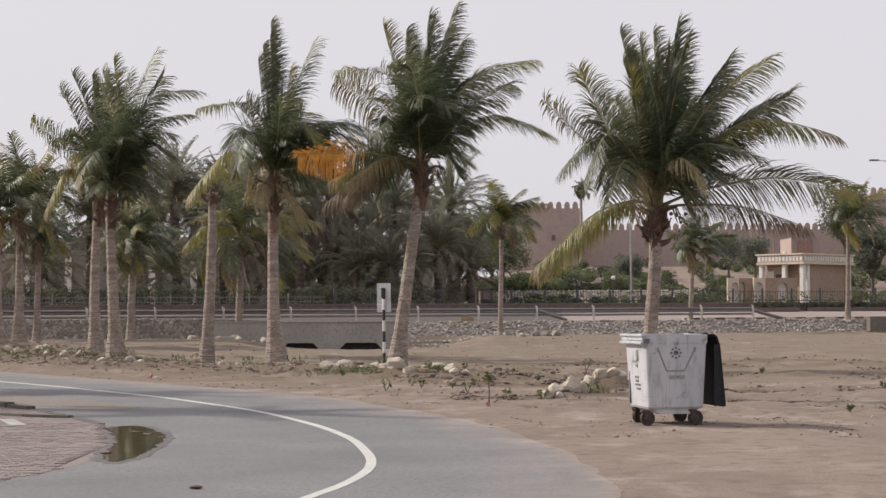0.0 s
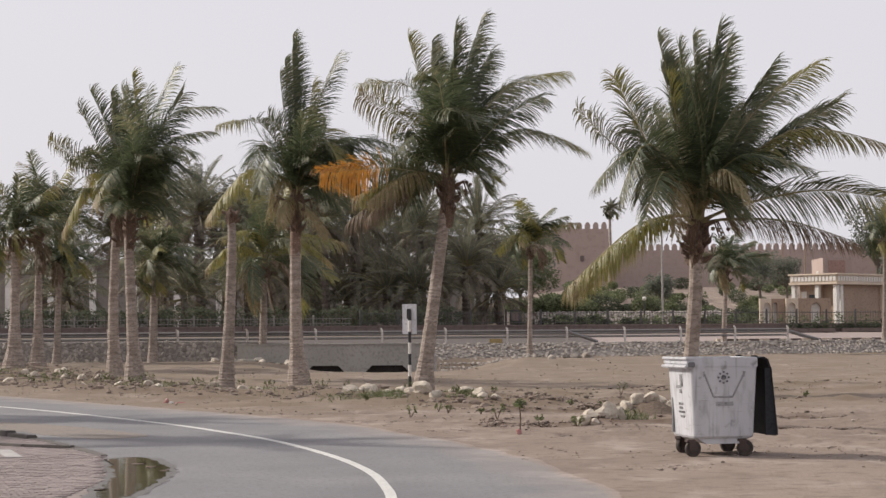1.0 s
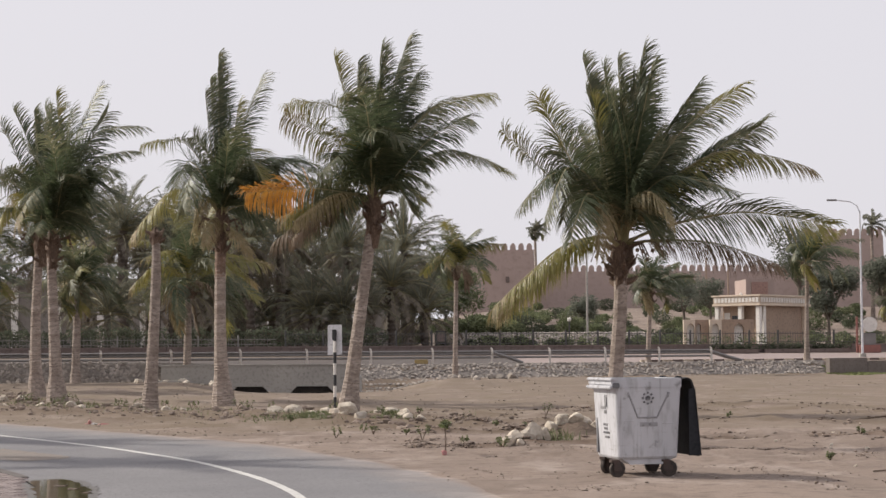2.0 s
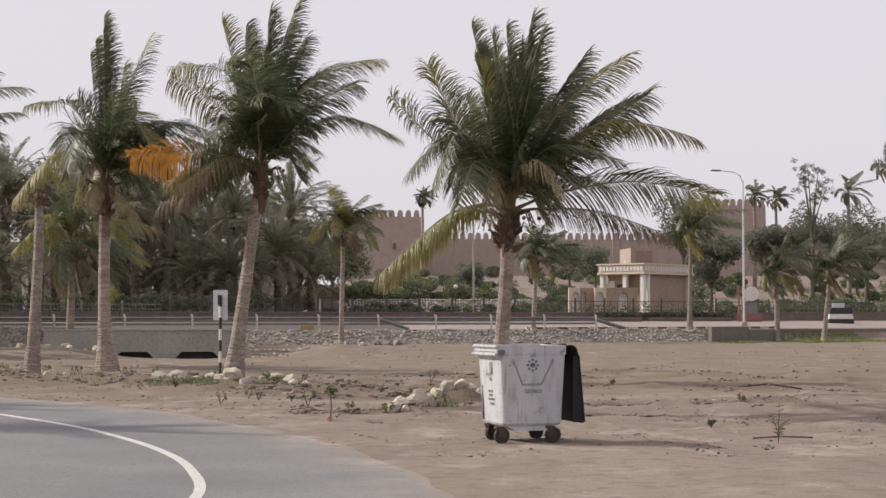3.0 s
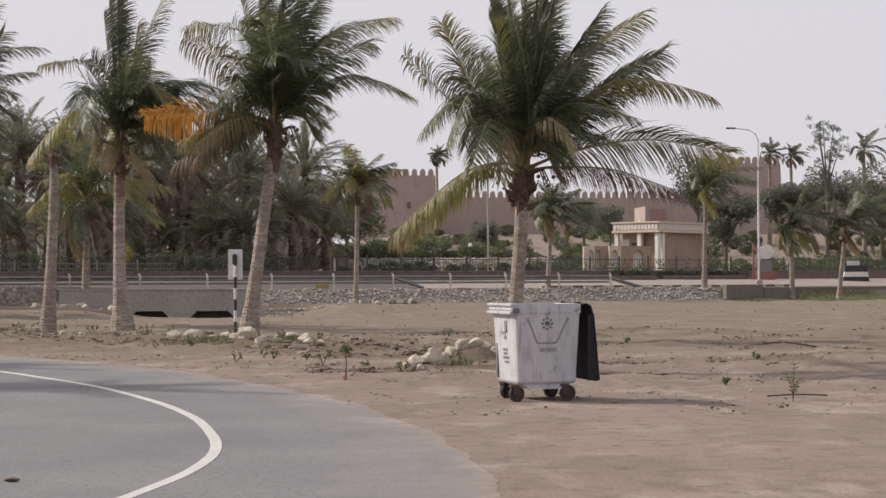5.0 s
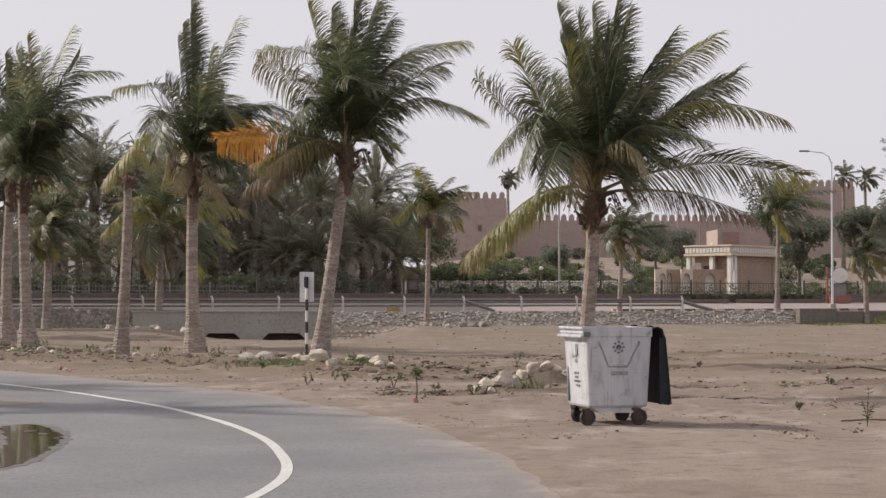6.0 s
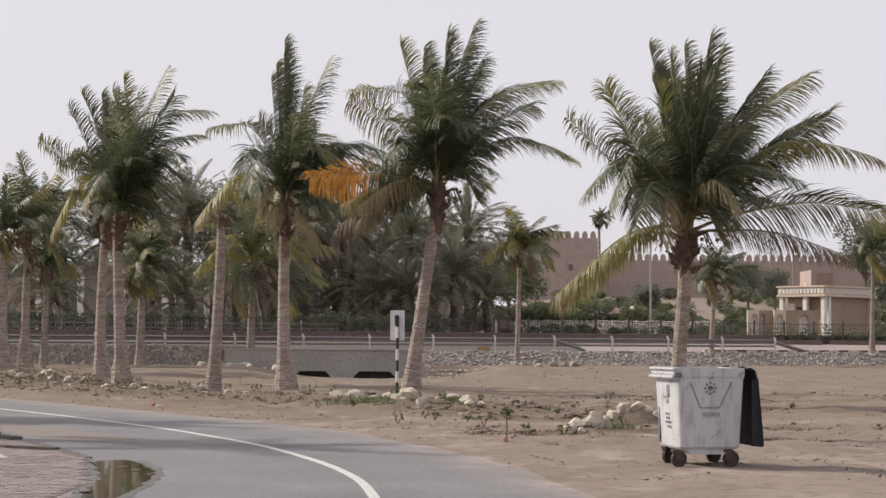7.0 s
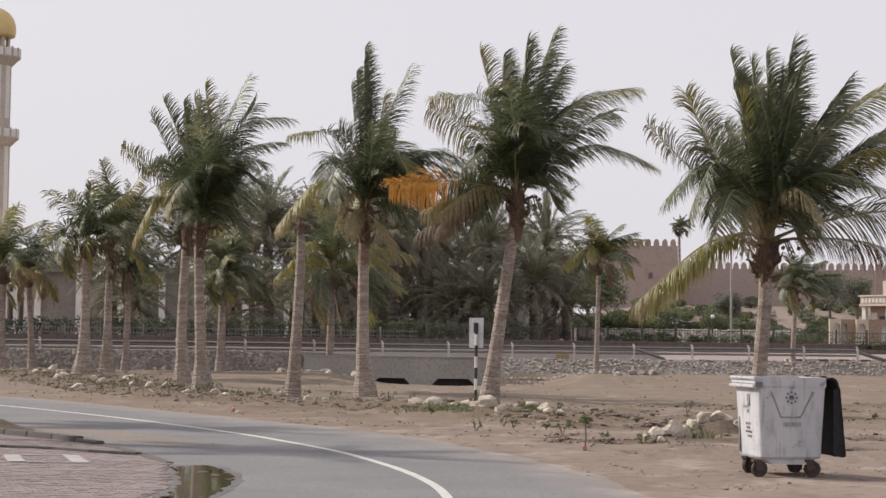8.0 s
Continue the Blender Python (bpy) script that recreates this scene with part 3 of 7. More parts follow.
def frond_mesh(heading, rise, droop, length, rnd, pairs=44, leaf=0.85, width=0.04, hang=0.45, bare=0.2, wind=0.12, slim=1.0, tip=2.0):
    """One feather leaf: a tapering stalk with drooping blades on either side."""
    ch, sh = math.cos(heading), math.sin(heading)
    line = arc(rise, droop)
    twist = rnd.uniform(-0.4, 0.4)
    thin = rnd.uniform(0.03, 0.12)
    verts, faces, slots = [], [], []

    def place(x, z):
        return Vector((ch * x * length, sh * x * length, z * length))

    # stalk
    n = len(line)
    for i in range(0, n, 3):
        x, z, e = line[i]
        r = (0.034 * (1 - i / n) ** 1.2 + 0.004) * slim
        if i == 0:
            r *= 1.7
        p = place(x, z)
        side, up = Vector((-sh, ch, 0)), Vector((-ch * math.sin(e), -sh * math.sin(e), math.cos(e)))
        verts += [p + r * side, p + r * up, p - r * side, p - r * up]
    for i in range(len(verts) // 4 - 1):
        for k in range(4):
            faces.append((4 * i + k, 4 * i + (k + 1) % 4, 4 * i + 4 + (k + 1) % 4, 4 * i + 4 + k))
            slots.append(1)
    # blades
    side0 = Vector((-sh, ch, 0))
    for k in range(pairs):
        s = bare + (1 - bare) * (k + 0.5) / pairs
        fi = s * (n - 1)
        i = min(n - 2, int(fi))
        u = fi - i
        x, z = line[i][0] * (1 - u) + line[i + 1][0] * u, line[i][1] * (1 - u) + line[i + 1][1] * u
        e = line[i][2]
        t = Vector((ch * math.cos(e), sh * math.cos(e), math.sin(e)))
        nrm = Vector((-ch * math.sin(e), -sh * math.sin(e), math.cos(e)))
        p = place(x, z)
        c = math.sin(math.pi * min(1, 0.05 + 0.915 * s)) ** 0.65
        steep = max(0.0, math.sin(e)) ** 2
        lean = radians(min(80.0, 24 + 24 * s * s + 44 * steep))
        droopy = 0.3 + 0.7 * max(0.0, math.cos(e)) ** 1.5
        for sg in (-1, 1):
            if rnd.random() < thin + 0.25 * max(0.0, noise.noise((s * 9, sg * 3.0, thin * 90))):
                continue
            ll = leaf * c * rnd.uniform(0.8, 1.1) * (1 - 0.22 * steep)
            side = (side0 * sg * math.cos(twist) + nrm * (sg * math.sin(twist) + 0.14)).normalized()
            d = (side * math.cos(lean) + t * math.sin(lean) + Vector((rnd.gauss(0, 0.06), rnd.gauss(0, 0.06), rnd.gauss(0, 0.06)))).normalized()
            w = width * rnd.uniform(0.8, 1.15)
            q, b = p.copy(), len(verts)
            h = hang * droopy * rnd.uniform(0.6, 1.4)
            for j, (ws, step) in enumerate(((0.55, 0.0), (1.0, 0.34), (0.75, 0.34), (0.0, 0.32))):
                if j == 0:
                    d = (d + Vector((wind, 0, -h * 0.85))).normalized()
                else:
                    d = (d + Vector((wind * 0.4, 0, -h * (0.06 + 0.14 * j)))).normalized()
                    q = q + d * ll * step
                across = (t - d * t.dot(d))
                across = across.normalized() if across.length > 0.05 else nrm
                if j < 3:
                    verts += [q - across * w * ws * 0.5, q + across * w * ws * 0.5]
                else:
                    verts.append(q)
            faces += [(b, b + 1, b + 3, b + 2), (b + 2, b + 3, b + 5, b + 4), (b + 4, b + 5, b + 6)]
            slots += [2 if s > tip + rnd.gauss(0, 0.05) else 0] * 3
    return from_lists("frond", verts, faces, slots)


def bent_frond(mid, end, rnd, pairs=80, leaf=0.85, width=0.026, hang=0.35, bare=0.16, wind=0.28, slim=1.0, twist=20.0, tip=2.0):
    """A feather leaf whose stalk bends through mid to its end; twist turns its flat side, and the blades droop and blow downwind."""
    mid, end = Vector(mid), Vector(end)
    start = mid * 0.5 + (mid - end) * 0.16
    line = resample(spline([Vector((0, 0, 0)), start, mid, mid.lerp(end, 0.55) + (mid - end * 0.5) * 0.1, end], 0.1), 24)
    verts, faces, slots = [], [], []
    n = len(line)
    tang = [(line[min(i + 1, n - 1)] - line[max(i - 1, 0)]).normalized() for i in range(n)]
    flat = Vector((end.x, end.y, 0.0))
    across = Vector((0, 0, 1)).cross(flat.normalized()) if flat.length > 0.5 else Vector((0.35, 1, 0)).normalized()
    sides, ups = [], []
    a = radians(twist)
    for t in tang:
        sd = (across - t * across.dot(t)).normalized()
        up = t.cross(sd)
        if up.z < 0:
            up, sd = -up, -sd
        sides.append(sd * math.cos(a) + up * math.sin(a))
        ups.append(up * math.cos(a) - sd * math.sin(a))
    for i in range(0, n, 2):
        r = (0.03 * (1 - i / n) ** 1.3 + 0.004) * slim * (1.8 if i == 0 else 1.0)
        verts += [line[i] + r * sides[i], line[i] + r * ups[i], line[i] - r * sides[i], line[i] - r * ups[i]]
    for i in range(len(verts) // 4 - 1):
        for k in range(4):
            faces.append((4 * i + k, 4 * i + (k + 1) % 4, 4 * i + 4 + (k + 1) % 4, 4 * i + 4 + k))
            slots.append(1)
    thin, seed, fold = rnd.uniform(0.02, 0.08), rnd.random() * 90, twist >= 55
    for k in range(pairs):
        s = bare + (1 - bare) * (k + 0.5) / pairs
        fi = s * (n - 1)
        i = min(n - 2, int(fi))
        p, t, sd, up = line[i].lerp(line[i + 1], fi - i), tang[i], sides[i], ups[i]
        full = min(1.0, 0.5 + 2.6 * (s - bare)) * (1 - 0.5 * max(0.0, (s - 0.5) / 0.5) ** 2)
        steep = abs(t.z) ** 2
        lean = radians(25 + 17 * s * s + (36 if fold else 14) * steep)
        clump, spill = 0.22 * noise.noise((s * 7, seed, 1)), 0.22 * noise.noise((s * 8, seed, 5))
        for sg in (-1, 1):
            if rnd.random() < thin + 0.35 * max(0.0, noise.noise((s * 8, sg * 3.0, seed)) - 0.15):
                continue
            ll = leaf * full * rnd.uniform(0.82, 1.1) * (1 - 0.25 * steep * fold)
            d = (sd * sg * math.cos(lean) + t * math.sin(lean) + up * 0.22 + Vector((rnd.gauss(0, 0.06) + clump + wind * 0.6, rnd.gauss(0, 0.06) + spill, rnd.gauss(0, 0.06) + clump))).normalized()
            w = width * rnd.uniform(0.8, 1.2)
            h = hang * rnd.uniform(0.7, 1.35) * (1 - 0.4 * steep)
            q, b = p.copy(), len(verts)
            for j, (ws, step) in enumerate(((0.5, 0.0), (1.0, 0.3), (0.75, 0.36), (0.0, 0.34))):
                if j:
                    d = (d + Vector((wind * 0.5, 0, -h * (0.35 + 0.3 * j)))).normalized()
                    q = q + d * ll * step
                wide = t - d * t.dot(d)
                wide = wide.normalized() if wide.length > 0.05 else up
                if j < 3:
                    verts += [q - wide * w * ws * 0.5, q + wide * w * ws * 0.5]
                else:
                    verts.append(q)
            faces += [(b, b + 1, b + 3, b + 2), (b + 2, b + 3, b + 5, b + 4), (b + 4, b + 5, b + 6)]
            slots += [2 if s > tip + rnd.gauss(0, 0.06) else 0] * 3
    return from_lists("frond", verts, faces, slots)


TIPS = {"o": ("p", "o", 0.55), "p": ("p", "y", 0.8), "y": ("y", "s", 0.86), "g": ("g", "p", 0.78)}
LOOKS = {"g": "", "p": "pale green frond", "y": "yellowing green frond", "s": "straw-coloured dying frond", "d": "dry brown frond", "o": "dead frond with bright orange blades"}


HANG = {"g": 0.4, "p": 0.46, "y": 0.75, "o": 0.65, "d": 1.0, "s": 1.1, "b": 0.4}


def add_frond(palm, crown, mid, end, rnd, look_key="g", **how):
    body, ends, tip = TIPS.get(look_key, (look_key, look_key, 2.0))
    how.setdefault("hang", HANG[look_key])
    me = bent_frond(mid, end, rnd, tip=tip, **how)
    ob = mesh_part("frond", me, [LEAF[body], M_STALK, LEAF[ends]], palm, LOOKS.get(look_key, ""))
    ob.location = crown
    return ob


def trunk_part(palm, points, radii, rnd, ring=0.085, material=None, sides=12, brown=0.0):
    """A ringed trunk along a smooth line, with a swollen foot; the newest stretch below the crown is brown."""
    line = spline(points, 0.2)
    total = sum((b - a).length for a, b in zip(line, line[1:]))
    n = int(total / ring) * 2
    pts = resample(line, n)
    bm = bmesh.new()
    rows = []
    radii = [radii[0] * 1.16] + list(radii[1:])
    for i in range(n + 1):
        u = i / n
        k = u * (len(radii) - 1)
        j = min(len(radii) - 2, int(k))
        r = radii[j] * (1 - k + j) + radii[j + 1] * (k - j)
        rows.append(r * (1.0 + (0.04 if i % 2 else -0.03) * rnd.random() ** 1.5) * rnd.uniform(0.97, 1.03))
    tube(bm, pts, rows, sides)
    bm.verts.index_update()
    for f in bm.faces:
        u = sum(v.index for v in f.verts) / len(f.verts) / (sides * (n + 1))
        f.material_index = 1 if u > 1 - brown + rnd.gauss(0, 0.015) else 0
    return part("trunk", bm, [material or M_TRUNK, M_TRUNKTOP], palm, smooth=False)


def sheath_part(palm, crown, radius, height, rnd, stubs=16):
    """Fibrous top of the trunk with the stubs of old leaves."""
    bm = bmesh.new()
    c = Vector(crown)
    prof = [(radius * 0.95, -height), (radius * 1.25, -height * 0.7), (radius * 1.45, -height * 0.35), (radius * 1.35, 0), (radius * 0.8, height * 0.25), (radius * 0.2, height * 0.42)]
    lathe(bm, [(r * rnd.uniform(0.9, 1.1), z) for r, z in prof], 10, c)
    for v in bm.verts:
        v.co += Vector((rnd.gauss(0, 0.02), rnd.gauss(0, 0.02), rnd.gauss(0, 0.03)))
    for k in range(stubs):
        a = k * 2.4
        z = -height * rnd.uniform(0.0, 0.95)
        d = Vector((math.cos(a), math.sin(a), 0))
        p = c + d * radius * 1.1 + Vector((0, 0, z))
        tip = p + d * rnd.uniform(0.1, 0.26) + Vector((0, 0, rnd.uniform(0.05, 0.35)))
        tube(bm, [p - d * 0.06, p.lerp(tip, 0.5) + d * 0.03, tip], [0.075, 0.05, 0.02], 5)
    return part("fibre_sheath", bm, M_SHEATH, palm, "reddish brown fibrous sheath of old leaf bases")


def shoots_part(palm, crown, rnd, n=6, size=1.0):
    """Hanging dry flower stalks and small dark nuts at the neck."""
    bm = bmesh.new()
    c = Vector(crown)
    for k in range(n):
        a = k * 2.4 + rnd.random()
        d = Vector((math.cos(a), math.sin(a), 0))
        p = c + d * 0.16 * size
        q = p + d * 0.32 * size + Vector((0, 0, 0.12 * size))
        e = q + d * 0.14 * size + Vector((0, 0, -0.42 * size * rnd.uniform(0.7, 1.2)))
        tube(bm, [p, q, e], [0.035 * size, 0.025 * size, 0.012 * size], 5)
        for _ in range(2):
            o = e.lerp(q, rnd.random()) + Vector((rnd.gauss(0, 0.06), rnd.gauss(0, 0.06), rnd.gauss(0, 0.05))) * size
            bmesh.ops.create_icosphere(bm, subdivisions=1, radius=rnd.uniform(0.03, 0.055) * size, matrix=Matrix.Translation(o))
    return part("flower_stalk", bm, M_SHEATH, palm, "dry drooping flower stalks")


def palm_base(x, y, label, group="row of young coconut palms", sink=0.12):
    return thing("coconut_palm", pose(x, y, ground_z(x, y) - sink), label, "palm tree", group)


def crown_fill(palm, crown, n, rnd, size=2.6, low=8, high=86, looks="ggggpgy", leaf=0.75, pairs=34, width=0.045, turn=0.0, blow=0.12):
    """A full crown: steep young leaves in the middle, drooping older ones round it, bent downwind."""
    for k in range(n):
        u = (k + 0.5) / max(1, n)
        rise = radians(high + (low - high) * u ** 1.15 + rnd.gauss(0, 5))
        length = size * (0.8 + 0.25 * math.sin(math.pi * min(1, u + 0.15))) * rnd.uniform(0.85, 1.1)
        fall = rise - radians(22 + 75 * u + rnd.gauss(0, 10))
        a = turn + k * 2.39996 + rnd.gauss(0, 0.2)
        out = Vector((math.cos(a), math.sin(a), 0))
        mid = (out * math.cos(rise) + Vector((0, 0, math.sin(rise)))) * length * 0.52
        end = mid + (out * math.cos(fall) + Vector((0, 0, math.sin(fall)))) * length * 0.5
        mid.x, end.x = mid.x + blow * 0.3 * length, end.x + blow * length
        key = looks[rnd.randrange(len(looks))] if u < 0.82 or looks == "gggg" else rnd.choice("ysdp")
        add_frond(palm, crown, mid, end, rnd, key, leaf=leaf, pairs=pairs, width=width, twist=rnd.gauss(15, 30))


def aimed_palm(x, y, crown, mids, radii, label, seed, leaf, sheath=0.13, pairs=80, width=0.026, slim=1.0, fill=9, brown=0.1):
    """A palm with its trunk through given places (from the foot) and a function that adds a frond by its middle and end."""
    rnd = random.Random(seed)
    palm = palm_base(x, y, label)
    z0 = palm.matrix_world.translation.z
    top = Vector((crown[0] - x, crown[1] - y, crown[2] - z0))
    trunk_part(palm, [(0, 0, 0)] + [(a - x, 0, c - z0) for a, c in mids] + [tuple(top - Vector((0, 0, 0.15)))], radii, rnd, brown=brown)
    sheath_part(palm, top, sheath * 0.9, 0.85 if sheath < 0.15 else 1.2, rnd, 20)
    shoots_part(palm, top - Vector((0, 0, 0.1)), rnd, 6, sheath / 0.15)

    def f(mx, mz, tx, tz, ty, look_key="g", twist=20):
        root = Vector((rnd.gauss(0, 0.04), rnd.gauss(0, 0.04), rnd.uniform(-0.06, 0.06)))
        mid, end = Vector((mx, ty * 0.62, mz)) - root, Vector((tx, ty, tz)) - root
        small = min(1.0, 0.45 + 0.18 * (mid.length + (end - mid).length))
        add_frond(palm, top + root, mid, end, rnd, look_key, leaf=leaf * small * {"o": 0.85, "d": 0.9, "s": 0.8}.get(look_key, 1.0), pairs=int(pairs * max(0.5, small) * (1.5 if look_key == "o" else 1.0)),
                  width=width * (1.0 if look_key in "gpyo" else 0.65), slim=slim, twist=twist + rnd.gauss(0, 8))
        if twist >= 60 and look_key == "g":
            shift = Vector((rnd.gauss(0, 0.12), rnd.gauss(0, 0.35), 0))
            add_frond(palm, top + root, mid * 0.95 + shift * 0.6, end * rnd.uniform(0.86, 0.96) + shift, rnd, "g", leaf=leaf * small, pairs=int(pairs * max(0.5, small)), width=width, slim=slim, twist=twist + rnd.gauss(0, 25))

    crown_fill(palm, top, fill, rnd, size=2.1 * leaf, low=30, high=80, looks="gggg", leaf=leaf * 0.85, pairs=int(pairs * 0.7), width=width)
    return f


def large_near_palm():
    f = aimed_palm(4.47, 33, (4.63, 33, 3.68), [(4.50, 0.9), (4.57, 1.8), (4.63, 2.6)], [0.247, 0.157, 0.133, 0.128, 0.123, 0.133], "young coconut palm with a ringed grey trunk and full windblown crown", 11, 0.84, pairs=135, width=0.02, fill=4)
    f(-0.22, 1.69, -0.62, 3.46, 0.2, "g", 80)
    f(-0.15, 1.74, -0.33, 3.13, -0.6, "g", 90)
    f(0.10, 1.87, 0.06, 3.50, 0.4, "g", 70)
    f(0.21, 1.83, 0.49, 3.58, -0.2, "g", 90)
    f(0.24, 1.52, 0.44, 3.22, 0.6, "g", 60)
    f(-0.30, 1.16, -0.52, 2.55, -0.8, "p", 80)
    f(-0.06, 1.63, -0.36, 3.03, 0.8, "g", 70)
    f(0.03, 1.50, -0.28, 2.66, -1.1, "g", 85)
    f(-0.90, 1.50, -1.49, 2.65, -0.3, "p", 60)
    f(-1.12, 1.12, -2.11, 2.15, 0.4, "p", 20)
    f(-1.05, 1.30, -1.84, 0.70, -0.6, "g", 10)
    f(-0.93, 1.38, -1.49, 0.38, -1.2, "g", 15)
    f(-0.55, 1.34, -0.91, 0.52, 1.2, "g", 0)
    f(-0.67, 0.85, -1.08, -0.04, -1.5, "g", 0)
    f(-0.70, 1.74, -1.07, 2.04, 0.9, "p", 40)
    f(-0.34, 1.45, -0.61, 2.24, 1.2, "g", 50)
    f(0.61, 1.50, 1.56, 2.97, 0.3, "g", 60)
    f(0.98, 1.87, 2.23, 2.86, -0.3, "p", 55)
    f(1.35, 1.30, 2.73, 2.23, 0.2, "g", 70)
    f(1.74, 1.64, 3.42, 1.34, -0.5, "y", 10)
    f(2.12, 0.55, 3.83, 0.31, -0.3, "p", 85)
    f(1.68, 0.03, 3.01, -0.39, 0.3, "d", 10)
    f(-1.1, -0.08, -2.4, -1.2, -0.6, "y", 5)
    f(-1.0, -0.12, -2.25, -1.25, -0.35, "y", 15)
    f(0.33, 0.88, 0.71, 0.29, -1.7, "s", 0)
    f(-0.37, 0.71, -0.54, -0.26, -1.2, "s", 0)
    f(0.45, 0.90, 1.15, 0.41, -1, "g", 10)
    f(0.82, 1.34, 1.83, 1.16, 1, "g", 15)
    f(0.89, 0.79, 2.01, 0.51, 0.8, "g", 10)
    f(0.73, 1.67, 1.39, 1.99, 1.2, "g", 40)
    f(0.22, 1.18, 0.56, 1.95, -1.2, "g", 60)
    f(0.74, 1.15, 1.86, 0.87, -1, "g", 20)
    f(-0.18, 1.17, -0.42, 0.79, 1.9, "g", 10)
    f(0.59, 0.97, 0.99, 0.25, 1.8, "g", 0)


def leaning_palm():
    f = aimed_palm(-0.56, 49.4, (0.16, 49.4, 5.8), [(-0.46, 0.9), (-0.25, 2.49), (0.04, 4.6)], [0.288, 0.200, 0.172, 0.160, 0.152, 0.144], "tall leaning coconut palm with one dead frond turned orange", 12, 1.15, sheath=0.165, pairs=125, width=0.025, fill=6, brown=0.12)
    f(-0.91, 2.62, -2.35, 2.75, 0.2, "p", 20)
    f(-0.98, 1.56, -2.38, 2.40, -0.5, "y", 30)
    f(-0.60, 2.40, -1.05, 4.06, 0.3, "p", 70)
    f(-0.35, 2.43, -0.40, 4.02, 0.6, "g", 70)
    f(-0.17, 2.42, -0.59, 2.81, -2, "g", 20)
    f(0.14, 2.35, 0.26, 4.25, -0.3, "g", 80)
    f(0.36, 2.47, 0.99, 4.61, 0.2, "g", 80)
    f(0.53, 2.24, 1.25, 3.75, 1, "g", 70)
    f(1.55, 2.57, 3.18, 3.07, 0.3, "p", 25)
    f(1.53, 1.71, 2.54, 2.24, -0.8, "g", 45)
    f(1.88, 1.43, 3.60, 0.92, -0.3, "p", 10)
    f(0.72, 0.57, 1.25, 0.03, -0.8, "p", 5)
    f(-1.55, 0.40, -3.42, 0.26, -0.5, "o", 40)
    f(-1.30, 0.12, -2.55, -0.35, 0.1, "y", 5)
    f(-0.95, 0.25, -1.95, -0.85, 0.4, "g", 0)
    f(-0.70, 0.12, -1.25, -1.05, -0.6, "g", 0)
    f(-1.25, 0.0, -2.2, -0.95, -0.2, "d", 0)
    f(-1.52, -0.17, -2.76, -1.03, 0.4, "d", 5)
    f(-1.04, 0.21, -2.09, -0.51, -1, "s", 5)
    f(-0.74, 1.25, -1.33, 0.73, -1.5, "g", 5)
    f(-0.60, 1.87, -1.12, 2.01, 1.5, "g", 30)
    f(-0.21, 2.26, -0.45, 2.10, 2.2, "g", 10)
    f(0.32, 1.80, 0.76, 1.43, -2.1, "g", 10)
    f(0.58, 1.58, 1.47, 1.24, 1.6, "g", 10)
    f(0.06, 2.26, -0.06, 3.11, 1.3, "g", 60)
    f(-0.06, 1.76, 0.09, 1.69, -2.4, "g", 10)
    f(0.82, 1.95, 1.78, 2.81, 1.3, "g", 50)
    f(-0.52, 1.27, -0.91, 0.51, 0.9, "g", 5)


def ragged_palm():
    f = aimed_palm(-4.76, 60.3, (-4.86, 60.3, 6.2), [(-4.86, 1.2), (-4.90, 2.8), (-4.89, 5.0)], [0.374, 0.238, 0.196, 0.183, 0.178, 0.187], "tall coconut palm with a swollen foot and ragged crown", 13, 1.2, sheath=0.19, pairs=118, width=0.028, fill=6, brown=0.28)
    f(-0.24, 2.48, -0.39, 4.74, 0.2, "g", 65)
    f(-0.06, 2.74, -0.09, 5.51, -0.1, "g", 75)
    f(0.58, 2.74, 1.44, 4.78, -0.2, "g", 50)
    f(0.31, 2.34, 0.51, 3.97, 0.8, "p", 60)
    f(-1.10, 2.49, -2.55, 2.51, -0.3, "p", 15)
    f(-1.54, 0.97, -2.90, -0.56, -0.5, "y", 5)
    f(1.99, 2.03, 4.32, 1.39, 0.3, "g", 5)
    f(1.45, 1.96, 3.24, 1.42, -0.6, "g", 10)
    f(1.65, 1.75, 3.6, 1.0, 0.7, "g", 5)
    f(1.25, 1.55, 2.5, 0.55, -0.2, "g", 5)
    f(0.95, 1.25, 1.9, 0.1, 0.4, "g", 5)
    f(0.87, 1.89, 1.52, 1.19, -1.5, "p", 5)
    f(-1.09, 2.06, -1.69, 0.94, 1.1, "g", 5)
    f(-0.75, 1.61, -1.16, 0.36, -1.3, "g", 5)
    f(0.47, -0.43, 1.09, -1.19, -1.1, "s", 0)
    f(-0.36, -0.16, -0.42, -0.93, -1.2, "s", 0)
    f(-0.05, 2.08, -0.25, 3.28, 1.2, "g", 50)
    f(0.25, 1.96, 0.36, 2.73, -1.7, "g", 40)
    f(-0.40, 2.03, -1.00, 2.83, 0.7, "g", 50)
    f(0.82, 1.65, 1.77, 0.96, 1, "g", 5)
    f(-0.56, 1.54, -1.01, 1.80, 1.9, "g", 20)
    f(0.67, 1.13, 1.25, 0.17, -1.5, "g", 0)
    f(0.90, 2.33, 0.85, 2.53, 1.6, "p", 30)
    f(-0.57, 0.78, -1.04, -0.54, 0.5, "s", 0)


